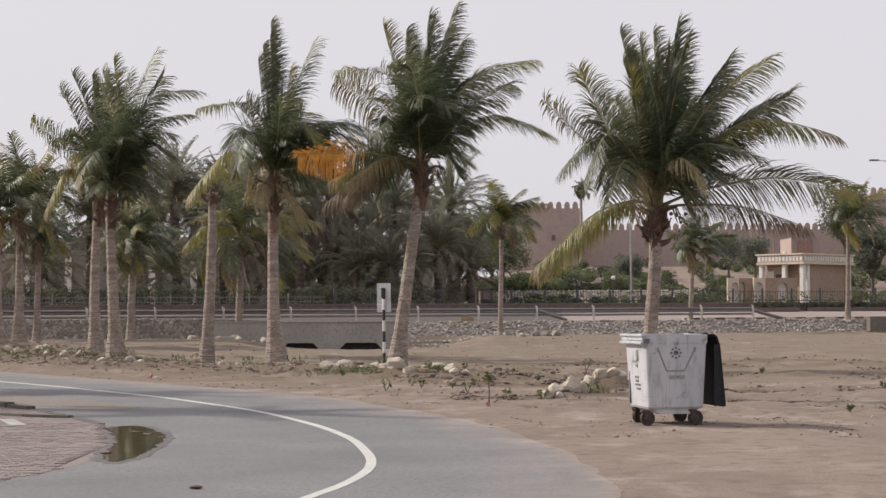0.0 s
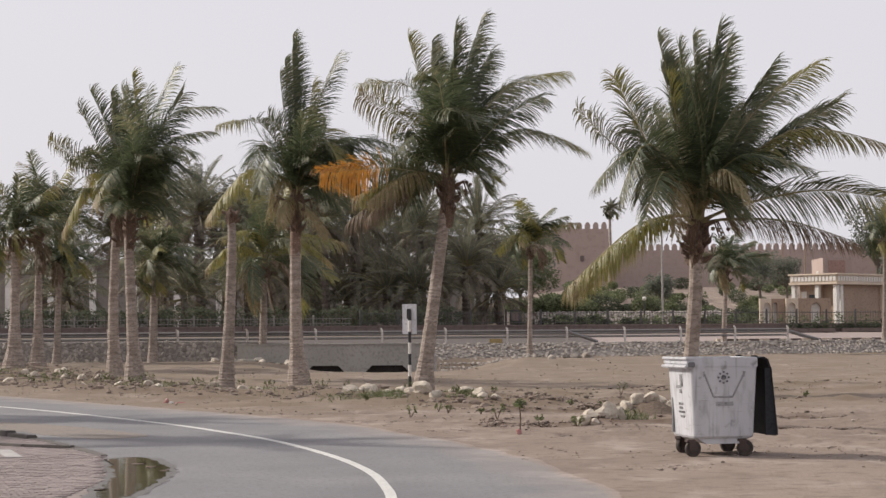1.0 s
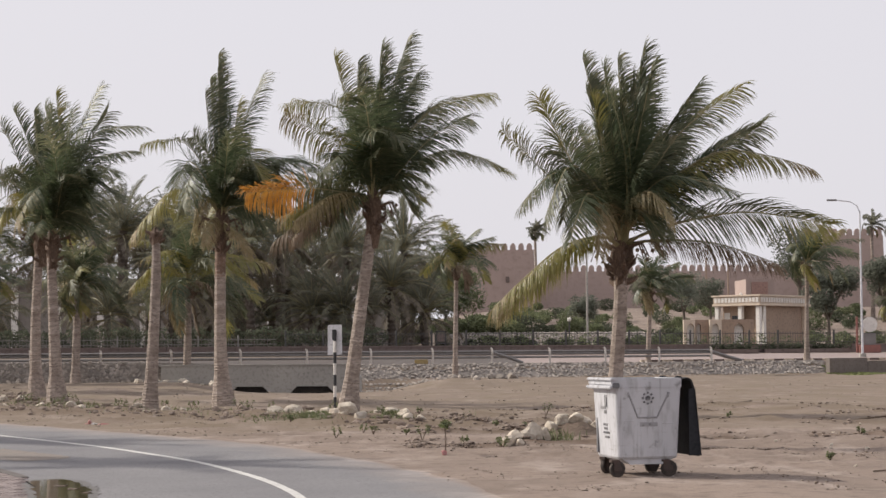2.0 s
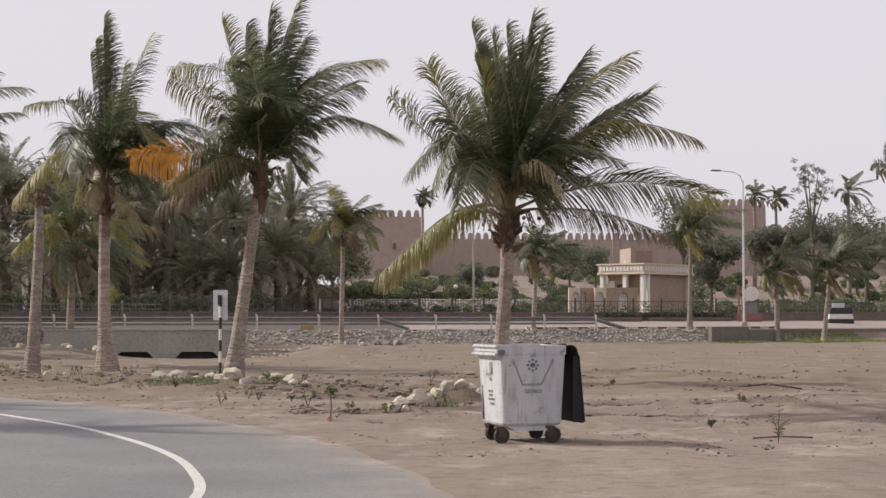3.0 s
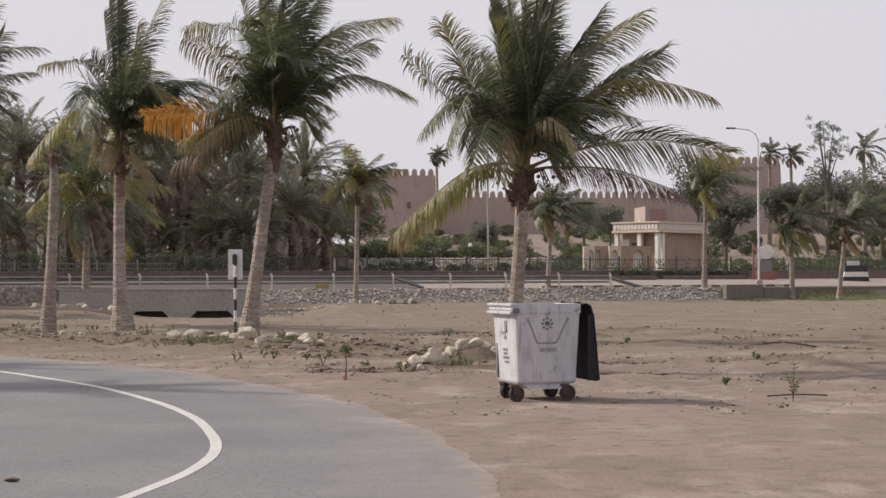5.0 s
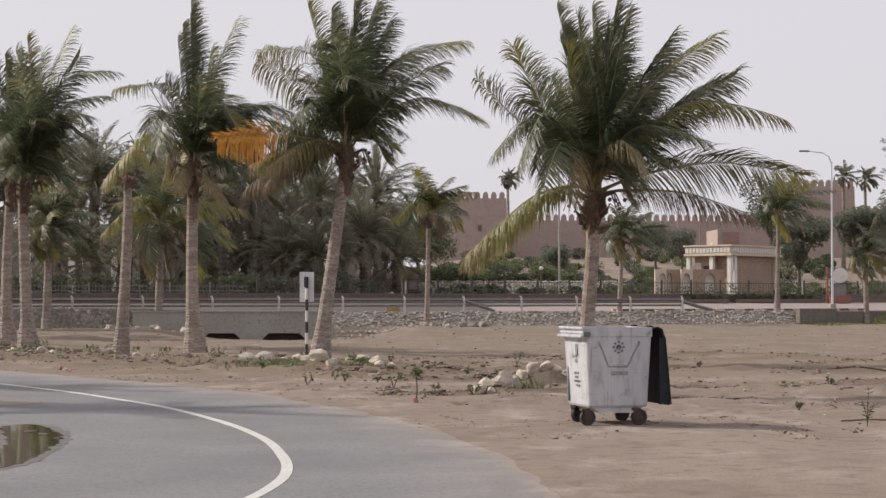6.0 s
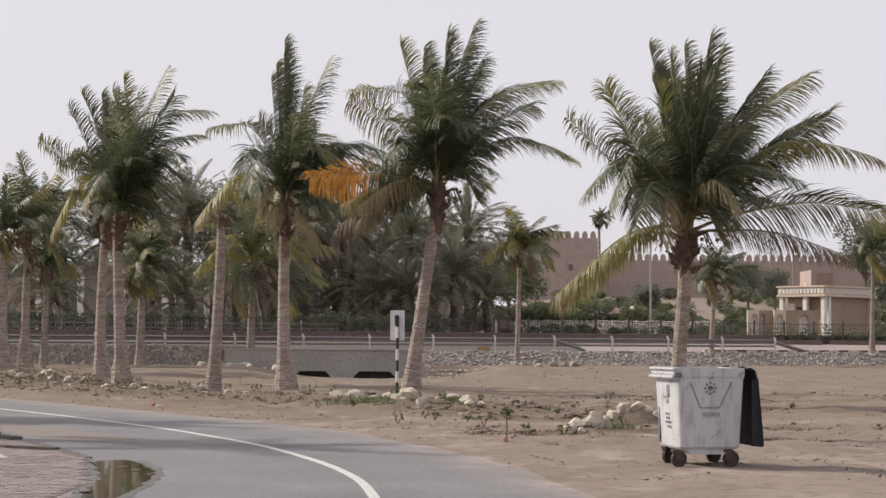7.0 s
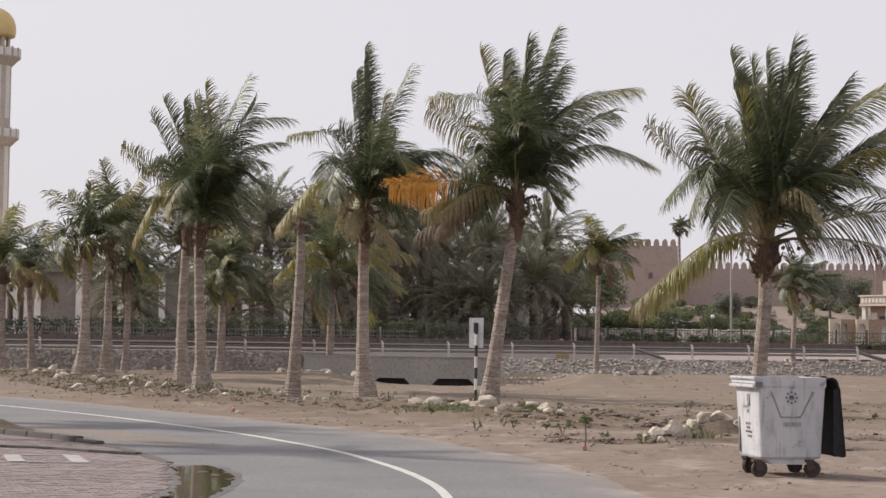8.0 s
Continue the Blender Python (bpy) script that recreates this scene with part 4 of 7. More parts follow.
def twin_palm_a():
    f = aimed_palm(-11.20, 66.0, (-11.43, 66.0, 6.0), [(-11.28, 1.2), (-11.36, 2.9), (-11.45, 5.0)], [0.374, 0.238, 0.204, 0.183, 0.170, 0.170], "coconut palm with a pale ringed trunk and dense dark crown", 14, 1.2, sheath=0.185, pairs=88, width=0.038)
    f(0.25, 3.05, 0.07, 5.29, 0.2, "p", 70)
    f(0.73, 3.24, 1.70, 5.45, -0.2, "g", 55)
    f(1.45, 3.68, 3.20, 4.01, 0.1, "g", 40)
    f(1.05, 3.10, 1.86, 4.68, 0.8, "g", 55)
    f(1.45, 2.68, 3.02, 3.07, -0.8, "g", 20)
    f(1.25, 2.13, 2.59, 1.11, 0.3, "g", 5)
    f(1.10, 1.72, 1.88, 0.48, -1.1, "g", 5)
    f(0.60, 2.84, 0.84, 4.42, -1.3, "g", 50)
    f(0.35, 2.39, 0.15, 3.52, -1.9, "g", 30)
    f(0.39, 2.84, 1.02, 3.55, 1.6, "g", 30)
    f(0.71, 2.42, 1.68, 2.37, 1.5, "g", 15)
    f(-0.44, 2.41, -1.19, 3.32, 1.6, "g", 30)
    f(-0.07, 3.00, -0.46, 4.93, 0.9, "g", 60)
    f(0.48, 1.81, 0.83, 0.59, 1.7, "g", 5)
    f(0.64, 1.94, 0.95, 2.07, -2.4, "g", 10)
    f(-0.16, 1.79, -0.67, 1.13, -1.6, "g", 5)
    f(1.23, 2.42, 2.63, 2.16, -1.6, "g", 10)


def twin_palm_b():
    f = aimed_palm(-12.54, 69.4, (-12.45, 69.4, 6.3), [(-12.62, 1.5), (-12.62, 3.2), (-12.54, 5.2)], [0.340, 0.230, 0.196, 0.178, 0.170, 0.170], "coconut palm standing close beside a paler twin trunk", 15, 1.2, sheath=0.185, pairs=88, width=0.038)
    f(-0.28, 2.90, -1.11, 4.86, 0.2, "g", 55)
    f(-0.08, 3.08, -0.22, 4.74, -0.4, "g", 60)
    f(-0.80, 2.68, -1.58, 4.28, 0.2, "g", 45)
    f(-1.06, 1.81, -2.73, 2.96, 0.2, "p", 30)
    f(-1.15, 1.06, -2.03, -0.51, -0.3, "y", 5)
    f(-0.92, 1.74, -1.73, 0.55, 0.8, "s", 5)
    f(-0.40, 2.16, -1.04, 2.43, -1.2, "g", 20)
    f(0.02, 2.85, 0.27, 4.88, 0.9, "g", 50)
    f(-0.21, 1.60, -0.65, 0.28, -1.4, "y", 5)
    f(-0.26, 2.67, -1.05, 3.85, 1.6, "g", 40)
    f(-0.79, 2.22, -2.09, 2.26, 1.4, "g", 15)
    f(0.20, 2.45, 0.87, 3.17, 1.4, "g", 30)
    f(0.39, 1.99, 0.62, 2.55, -2.2, "g", 20)


large_near_palm()
leaning_palm()
ragged_palm()
twin_palm_a()
twin_palm_b()


def topped_palm():
    """A palm that has lost its crown but for one drooping side."""
    rnd = random.Random(21)
    x, y = -6.47, 54.0
    palm = palm_base(x, y, "coconut palm with a bare broken top and thin ringed trunk")
    trunk_part(palm, [(0, 0, 0), (0.07, 0, 1.4), (0.13, 0, 2.6), (0.19, 0, 4.3), (0.17, 0, 5.3)], [0.25, 0.185, 0.165, 0.155, 0.14, 0.11], rnd)
    sheath_part(palm, (0.17, 0, 5.35), 0.105, 0.4, rnd, 7)


topped_palm()


def plain_palm(x, y, height, size, n, seed, label, lean=0.0, foot=0.34, neck=0.17, looks="ggggpgy", leaf=0.8, pairs=30, width=0.07, low=8, blow=0.12):
    rnd = random.Random(seed)
    palm = palm_base(x, y, label)
    top = Vector((lean, 0, height))
    trunk_part(palm, [(0, 0, 0), (lean * 0.2, 0, height * 0.25), (lean * 0.7, 0, height * 0.7), tuple(top)], [foot, (foot + neck * 2) / 3, neck * 1.1, neck, neck * 0.95, neck], rnd)
    sheath_part(palm, top, neck * 1.1, 0.6, rnd, 12)
    crown_fill(palm, top, n, rnd, size, looks=looks, leaf=leaf, pairs=pairs, width=width, turn=rnd.random() * 6, low=low, blow=blow)
    return palm


plain_palm(-18.6, 78.6, 5.75, 2.9, 22, 31, "coconut palm with a swollen foot and one rusty dead leaf", 0.05, foot=0.5, neck=0.2, leaf=1.0, pairs=46, width=0.05, low=-20)
plain_palm(-18.3, 81.8, 6.4, 3.6, 13, 32, "slender coconut palm with thin upright crown", 0.05, foot=0.4, neck=0.17, leaf=0.95, pairs=46, width=0.05, low=10)
plain_palm(-19.25, 90.3, 4.85, 2.2, 18, 33, "small coconut palm on a thin dark trunk", 0.1, foot=0.24, neck=0.15, pairs=40, width=0.055, looks="gggb")
plain_palm(-24.2, 91.2, 4.85, 2.9, 18, 34, "coconut palm leaning slightly beside the stone bank", -0.3, foot=0.26, neck=0.15, pairs=44, width=0.055, looks="ggyp", low=-15)
plain_palm(-24.3, 85.5, 4.8, 3.2, 18, 35, "coconut palm with drooping dark crown", 0.1, foot=0.5, neck=0.2, pairs=44, width=0.055, low=-12)
plain_palm(-14.5, 90.5, 4.75, 2.7, 20, 36, "coconut palm with dark spreading crown near the stone bank", 0.1, foot=0.26, neck=0.19, leaf=1.0, pairs=46, width=0.055, looks="gggp", low=-12)
plain_palm(-9.2, 92.5, 4.9, 4.6, 24, 44, "coconut palm with lime-yellow spreading crown near the stone bank", 0.1, foot=0.26, neck=0.18, leaf=1.15, pairs=56, width=0.06, looks="ypgyp", low=-20)
plain_palm(4.58, 95.5, 5.9, 2.7, 19, 37, "small coconut palm on a thin straight trunk", 0.1, foot=0.17, neck=0.115, leaf=0.8, pairs=44, width=0.05, looks="gpgyp", low=2)
plain_palm(16.3, 105, 4.1, 2.4, 20, 38, "short dark coconut palm beside the stone bank", 0.18, foot=0.16, neck=0.13, leaf=0.85, pairs=44, width=0.05, looks="gggb", low=-10, blow=0.25)
plain_palm(26.5, 108.5, 5.9, 2.8, 18, 39, "thin coconut palm with a pale drooping leaf", 0.1, foot=0.2, neck=0.12, leaf=0.85, pairs=44, width=0.05, looks="gggy", low=-15, blow=0.35)
plain_palm(32.0, 108.5, 4.1, 2.8, 20, 40, "coconut palm with a rusty brown skirt on its trunk", -0.05, foot=0.2, neck=0.15, leaf=0.85, pairs=44, width=0.05, looks="gggb", low=-15, blow=0.45)
plain_palm(35.1, 109.0, 4.2, 2.8, 20, 41, "leaning dark coconut palm beside green verge", 0.4, foot=0.19, neck=0.13, leaf=0.85, pairs=44, width=0.05, looks="gggb", low=-15, blow=0.45)
plain_palm(-15.5, 33.4, 7.6, 3.0, 18, 42, "tall coconut palm beside the paved area", foot=0.36, pairs=26)
plain_palm(-19.6, 41.0, 7.8, 3.0, 18, 43, "tall coconut palm beside the curving road", foot=0.36, pairs=26)


def icos(rnd, sx, sy, sz, rough=0.18, sub=1):
    """A lumpy stone body."""
    bm = bmesh.new()
    bmesh.ops.create_icosphere(bm, subdivisions=sub, radius=1.0)
    off = Vector((rnd.random() * 50, rnd.random() * 50, rnd.random() * 50))
    for v in bm.verts:
        k = 1 + rough * 2.2 * noise.noise(v.co * 1.3 + off) + rnd.uniform(-rough, rough) * 0.35
        v.co = Vector((v.co.x * sx, v.co.y * sy, v.co.z * sz)) * k
    return bm


def leaf_cloud(blobs, n, size, rnd, shell=0.55):
    """Many small leaves spread through rounded clumps (x, y, z, rx, ry, rz), thicker towards their skin."""
    verts, faces = [], []
    weights = [b[3] * b[4] + b[4] * b[5] for b in blobs]
    for b in rnd.choices(blobs, weights, k=n):
        d = Vector((rnd.gauss(0, 1), rnd.gauss(0, 1), rnd.gauss(0, 1))).normalized()
        r = shell + (1 - shell) * rnd.random() ** 0.6
        r *= 1 + 0.25 * noise.noise(d * 2.1 + Vector((b[0], b[1], b[2])))
        p = Vector((b[0] + d.x * b[3] * r, b[1] + d.y * b[4] * r, b[2] + d.z * b[5] * r))
        u = Vector((rnd.gauss(0, 1), rnd.gauss(0, 1), rnd.gauss(0, 0.6))).normalized()
        w = u.cross(Vector((rnd.gauss(0, 1), rnd.gauss(0, 1), rnd.gauss(0, 1)))).normalized()
        s = size * rnd.uniform(0.6, 1.4)
        k = len(verts)
        verts += [p - u * s, p + w * s * 0.42, p + u * s, p - w * s * 0.42]
        faces.append((k, k + 1, k + 2, k + 3))
    return from_lists("crown", verts, faces)


def prism(bm, outline, y0, y1):
    """A flat outline of (x, z) points given depth from y0 to y1."""
    a = [bm.verts.new((x, y0, z)) for x, z in outline]
    b = [bm.verts.new((x, y1, z)) for x, z in outline]
    bm.faces.new(a), bm.faces.new(b[::-1])
    n = len(outline)
    for i in range(n):
        bm.faces.new((a[i], b[i], b[(i + 1) % n], a[(i + 1) % n]))
    return bm


# ---- paved forecourt, kerb and puddle ----
def paved_side(x, y):
    """True on the paved side of the road's inner edge."""
    d = np.hypot(IN_XY[:, 0] - x, IN_XY[:, 1] - y)
    i = int(d.argmin())
    a, b = IN_XY[max(i - 1, 0)], IN_XY[min(i + 1, len(IN_XY) - 1)]
    return ((b[0] - a[0]) * (y - a[1]) - (b[1] - a[1]) * (x - a[0]) < 0) and d[i] > 0.12


IN_XY = np.array([(p.x, p.y) for p in INNER])


def build_forecourt():
    line = [p for p in INNER if 12.5 < p.y < 36]
    far = [Vector((-26, p.y, 0)) for p in line]
    base = ribbon("pavement", far, offset_line(line, -0.02), 0.012, M_JOINT, "pinkish grey block paving with dusty worn joints", "pavement")
    rnd = random.Random(3)
    verts, faces = [], []
    for j in range(int(19.5 / 0.104)):
        y = 14.0 + j * 0.104
        for i in range(60):
            x = -3.7 - 0.208 * i - (0.104 if j % 2 else 0)
            if y > 29.5 + 0.55 * (-x - 6.3) + 3 or not paved_side(x - 0.1, y):
                continue
            if 17 < y < 24.5 and x > np.interp(y, (17.5, 18.8, 20.3, 21.7, 23.2, 24.2), (-3.8, -3.9, -3.86, -4.0, -4.3, -4.52)):
                continue
            z = 0.024 + rnd.uniform(-0.004, 0.004) + 0.01 * noise.noise((x * 0.5, y * 0.5, 0))
            k = len(verts)
            x0, x1, y0, y1 = x - 0.2, x, y, y + 0.098
            verts += [(x0, y0, 0.014), (x1, y0, 0.014), (x1, y1, 0.014), (x0, y1, 0.014), (x0 + 0.006, y0 + 0.006, z), (x1 - 0.006, y0 + 0.006, z), (x1 - 0.006, y1 - 0.006, z), (x0 + 0.006, y1 - 0.006, z)]
            faces += [(k + 4, k + 5, k + 6, k + 7), (k, k + 1, k + 5, k + 4), (k + 1, k + 2, k + 6, k + 5), (k + 2, k + 3, k + 7, k + 6), (k + 3, k, k + 4, k + 7)]
    ob = mesh_part("paver", from_lists("paver", verts, faces), M_PAVER, base)
    ob["kind"] = "stuff"
    # kerbs: a long one along the road and a lower dark one behind
    for pts, h, w, lab in (([(-13.5, 38.2), (-9.2, 32.6), (-7.62, 30.75), (-6.78, 29.6), (-6.2, 28.6), (-5.3, 26.6), (-4.75, 25.2)], 0.12, 0.18, "dusty concrete kerb stones at the road edge"), ([(-16, 31.0), (-10, 29.2), (-7.5, 28.2), (-6.9, 27.9), (-5.97, 27.1), (-5.5, 26.95)], 0.06, 0.14, "low worn concrete edging between paving fields")):
        line = resample(spline(pts, 0.3), int(spline_len(pts) / 0.9))
        root = thing("kerb", pose(0, 0, 0), lab, "kerb", kind="structure")
        for a, b in zip(line, line[1:]):
            d = (b - a).normalized()
            top = 0.032 + (h - 0.032) * smooth_step(28.4, 30.2, b.y) if h > 0.1 else h
            bm = boxes((-(b - a).length / 2 + 0.008, (b - a).length / 2 - 0.008, -w / 2, w / 2, -0.02, top), bevel=0.008 if top < 0.05 else 0.015)
            ob = part("kerb_stone", bm, M_KERB, root)
            ob.matrix_world = Matrix.Translation((a + b) / 2) @ Matrix.Rotation(math.atan2(d.y, d.x), 4, "Z")
    # white painted bay outline on the paving
    bm = bmesh.new()
    for bar in (((-7.36, 26.24), (-7.13, 26.29), (-6.65, 24.82), (-6.88, 24.77)), ((-6.54, 26.43), (-6.32, 26.48), (-5.74, 24.78), (-5.96, 24.73)), ((-6.63, 24.82), (-5.98, 24.82), (-5.95, 24.73), (-6.62, 24.73)), ((-7.11, 26.33), (-6.56, 26.45), (-6.54, 26.37), (-7.09, 26.25))):
        low, up = ([bm.verts.new((x, y, z)) for x, y in bar] for z in (0.034, 0.040))
        bm.faces.new(up)
        for k in range(4):
            bm.faces.new((low[k], low[(k + 1) % 4], up[(k + 1) % 4], up[k]))
    bmesh.ops.recalc_face_normals(bm, faces=bm.faces)
    tagged(part("painted_marking", bm, M_PAINT), "faded white painted bay marking on the block paving", "road marking", kind="structure")


def spline_len(pts):
    line = spline(pts, 0.3)
    return sum((b - a).length for a, b in zip(line, line[1:]))


def blob_sheet(name, rows, z, material, label, category, rnd_seed, wob=0.06, skirt=0.03):
    """A flat patch with a wavering rim through a few places."""
    rnd = random.Random(rnd_seed)
    rim = spline(list(rows) + [rows[0]], 0.12)[:-1]
    bm = bmesh.new()
    c = sum(rim, Vector()) / len(rim)
    vs = [bm.verts.new((p.x + rnd.uniform(-wob, wob), p.y + rnd.uniform(-wob, wob) * 2, z)) for p in rim]
    low = [bm.verts.new((v.co.x, v.co.y, z - skirt)) for v in vs]
    f = bm.faces.new(vs)
    n = len(vs)
    for i in range(n):
        bm.faces.new((vs[i], low[i], low[(i + 1) % n], vs[(i + 1) % n]))
    bmesh.ops.triangulate(bm, faces=[f])
    bmesh.ops.recalc_face_normals(bm, faces=bm.faces)
    return tagged(part(name, bm, material), label, category, kind="structure")


build_forecourt()
blob_sheet("mud_rim", [(-4.65, 24.8), (-4.2, 24.95), (-3.84, 24.5), (-3.4, 23.0), (-3.23, 21.9), (-3.16, 20.2), (-3.15, 18.9), (-3.35, 18.1), (-3.75, 18.9), (-3.95, 20.9), (-4.12, 22.0), (-4.42, 23.3)], 0.0195, M_MUD, "damp grey silt rim round a puddle", "mud", 4, 0.045, 0.004)
blob_sheet("sand_drift", [(-9.3, 36.2), (-7.2, 34.0), (-5.6, 31.6), (-4.9, 30.0), (-5.6, 29.4), (-6.4, 30.2), (-7.8, 32.4), (-9.2, 34.6)], 0.0195, M_DRIFT, "thin brown sand blown over the asphalt edge", "sand", 14, 0.05, 0.003)
blob_sheet("puddle_water", [(-4.48, 24.5), (-4.2, 24.75), (-3.93, 24.35), (-3.5, 22.9), (-3.32, 21.8), (-3.26, 20.2), (-3.25, 19.0), (-3.42, 18.3), (-3.66, 19.3), (-3.84, 21.0), (-4.0, 22.0), (-4.25, 23.2)], 0.0225, M_WATER, "still muddy puddle of water at the road edge", "puddle", 6, 0.045, 0.01)

for i, (x, y, r) in enumerate(((-3.7, 22.9, 0.07), (-3.42, 22.3, 0.05), (-3.95, 23.5, 0.08), (-3.7, 19.6, 0.05))):
    blob_sheet("mud_islet", [(x + r * math.cos(k * 0.785), y + 1.7 * r * math.sin(k * 0.785)) for k in range(8)], 0.0275, M_EARTH, "small islet of wet silt in the puddle", "mud", 40 + i, 0.04, 0.012)

# ---- stone bank, culvert, guard rail ----
CUL_X0, CUL_X1 = -10.4, -0.9


def bank_point(x, u):
    """A place on the face of the stone bank, u from foot to top."""
    yr = rail_y(x)
    left = 1 - smooth_step(-12, -4, x)
    return Vector((x, yr - 4.1 + (1.75 - 1.1 * left) * u, 0.22 + (0.93 + 0.22 * left) * u))


def build_bank():
    xs = list(np.arange(-46, 27.8, 0.5))
    verts, faces = [], []
    for x in xs:
        for u in (-0.2, 0.0, 0.5, 1.0, 1.35):
            p = bank_point(x, min(u, 1.0))
            if u < 0:
                p = p + Vector((0, -0.25, -0.55))
            if u > 1:
                p = p + Vector((0, 0.35, -0.05))
            verts.append(tuple(p))
    n = 5
    faces = [(i * n + k, (i + 1) * n + k, (i + 1) * n + k + 1, i * n + k + 1) for i in range(len(xs) - 1) for k in range(n - 1)]
    root = mesh_part("stone_bank", from_lists("stone_bank", verts, faces), M_RIPBED)
    tagged(root, "sloping bank faced with rough grey field stones below the road", "stone bank", kind="structure")
    rnd = random.Random(8)
    shapes = []
    for k in range(7):
        bm = icos(rnd, 0.25, 0.085, 0.19, 0.2)
        me = bpy.data.meshes.new("stone")
        bm.to_mesh(me)
        bm.free()
        me.materials.append(M_RIP)
        shapes.append(me)
    verts, faces, count = [], [], 0
    for j in range(-4, 11):
        x = -45.5 + (0.2 if j % 2 else 0)
        while x < 27.1:
            fine = x > CUL_X1
            x += rnd.uniform(0.17, 0.3) if fine else rnd.uniform(0.18, 0.3)
            rows, big = (11, 0.52) if fine else (11, 0.55)
            if CUL_X0 - 0.1 < x < CUL_X1 + 0.3 * (1 - j / 11):
                continue
            p = bank_point(x, (j + 0.5) / rows) + Vector((0, rnd.uniform(-0.05, 0.03), rnd.uniform(-0.05, 0.05)))
            if j < 0:
                if (x > CUL_X0 or x < -26) and not (j > -4 and CUL_X1 < x < 4.5):
                    continue
                y = rail_y(x) - 4.2 + 0.42 * j + rnd.uniform(-0.1, 0.1)
                p = Vector((x, y, max(ground_z(x, y), 0.3 + 0.2 * j) + 0.03)) if fine else bank_point(x, 0) + Vector((0, 0.06 * j - 0.05 + rnd.uniform(-0.04, 0.02), 0.13 * j + rnd.uniform(-0.04, 0.04)))
            tilt = math.atan2(0.93, 1.75) - math.pi / 2 if fine else -0.5
            m = Matrix.Translation(p) @ Matrix.Rotation(tilt, 4, "X") @ Matrix.Rotation(rnd.uniform(0, 6.28), 4, "Y") @ Matrix.Diagonal((big * rnd.uniform(0.75, 1.3), big * (1.0 if fine else 0.7), big * rnd.uniform(0.75, 1.25), 1))
            me = shapes[rnd.randrange(7)]
            if -22 < x < CUL_X0 and count < 300:
                ob = new("stone", me)
                ob.parent = root
                ob.matrix_world = m
                count += 1
            else:
                b = len(verts)
                verts += [tuple(m @ v.co) for v in me.vertices]
                faces += [tuple(b + q for q in f.vertices) for f in me.polygons]
    ob = mesh_part("rubble", from_lists("rubble", verts, faces), M_RIPJ, root)
    ob["kind"] = "stuff"


build_bank()


def build_culvert():
    y0, y1, top, low = 91.6, 92.1, 1.16, -0.75
    root = thing("culvert", pose(0, 0, 0), "grey concrete culvert headwall with half-buried openings", "culvert", kind="structure")
    holes = [(-7.05, -4.85), (-4.05, -1.6)]
    bm = bmesh.new()
    for a, b in ((CUL_X0, -8.605), (-8.6, -7.053), (-4.847, -4.053), (-1.597, CUL_X1)):
        box(bm, a, b, y0, y1, low, top)
    part("headwall", bm, M_CONC, root)
    for a, b in holes:
        bm = bmesh.new()
        mid = (a + b) / 2
        for p, q in ((a, mid - 0.003), (mid + 0.003, b)):
            c0, c1 = (0.5, 0.0) if p == a else (0.0, 0.5)
            prism(bm, [(p, top), (p, 0.11 - 0.9 * c0), (p + 0.45 * (c0 > 0), 0.11), (q - 0.45 * (c1 > 0), 0.11), (q, 0.11 - 0.9 * c1), (q, top)], y0, y1)
        bmesh.ops.recalc_face_normals(bm, faces=bm.faces)
        part("lintel", bm, M_CONC, root)
        # a solid dark block takes the place of the shaded hollow
        part("culvert_opening", boxes((a, b, y1 - 0.15, y1 + 3.5, low, 0.3)), M_HOLLOWSHADE, root, "dark block painting the shade of the hollow under the road")
    part("coping", boxes((CUL_X0 - 0.1, CUL_X1 + 0.1, y0 - 0.05, y1 + 0.3, top, top + 0.07), bevel=0.015), M_CONC, root)
    bm = bmesh.new()
    prism(bm, [(0, -0.7), (0.55, -0.7), (0.55, 0.6), (0.0, 1.14)], -0.15, 0.15)
    w = part("wing_wall", bm, M_CONC, root)
    w.location, w.rotation_euler = (CUL_X1 + 0.02, 91.7, 0), (0, 0, radians(-22))
    part("step_slab", boxes((-10.7, -9.3, 90.0, 91.0, -0.2, 0.46), bevel=0.02), M_CONC, root, "broken pale concrete slab")


build_culvert()


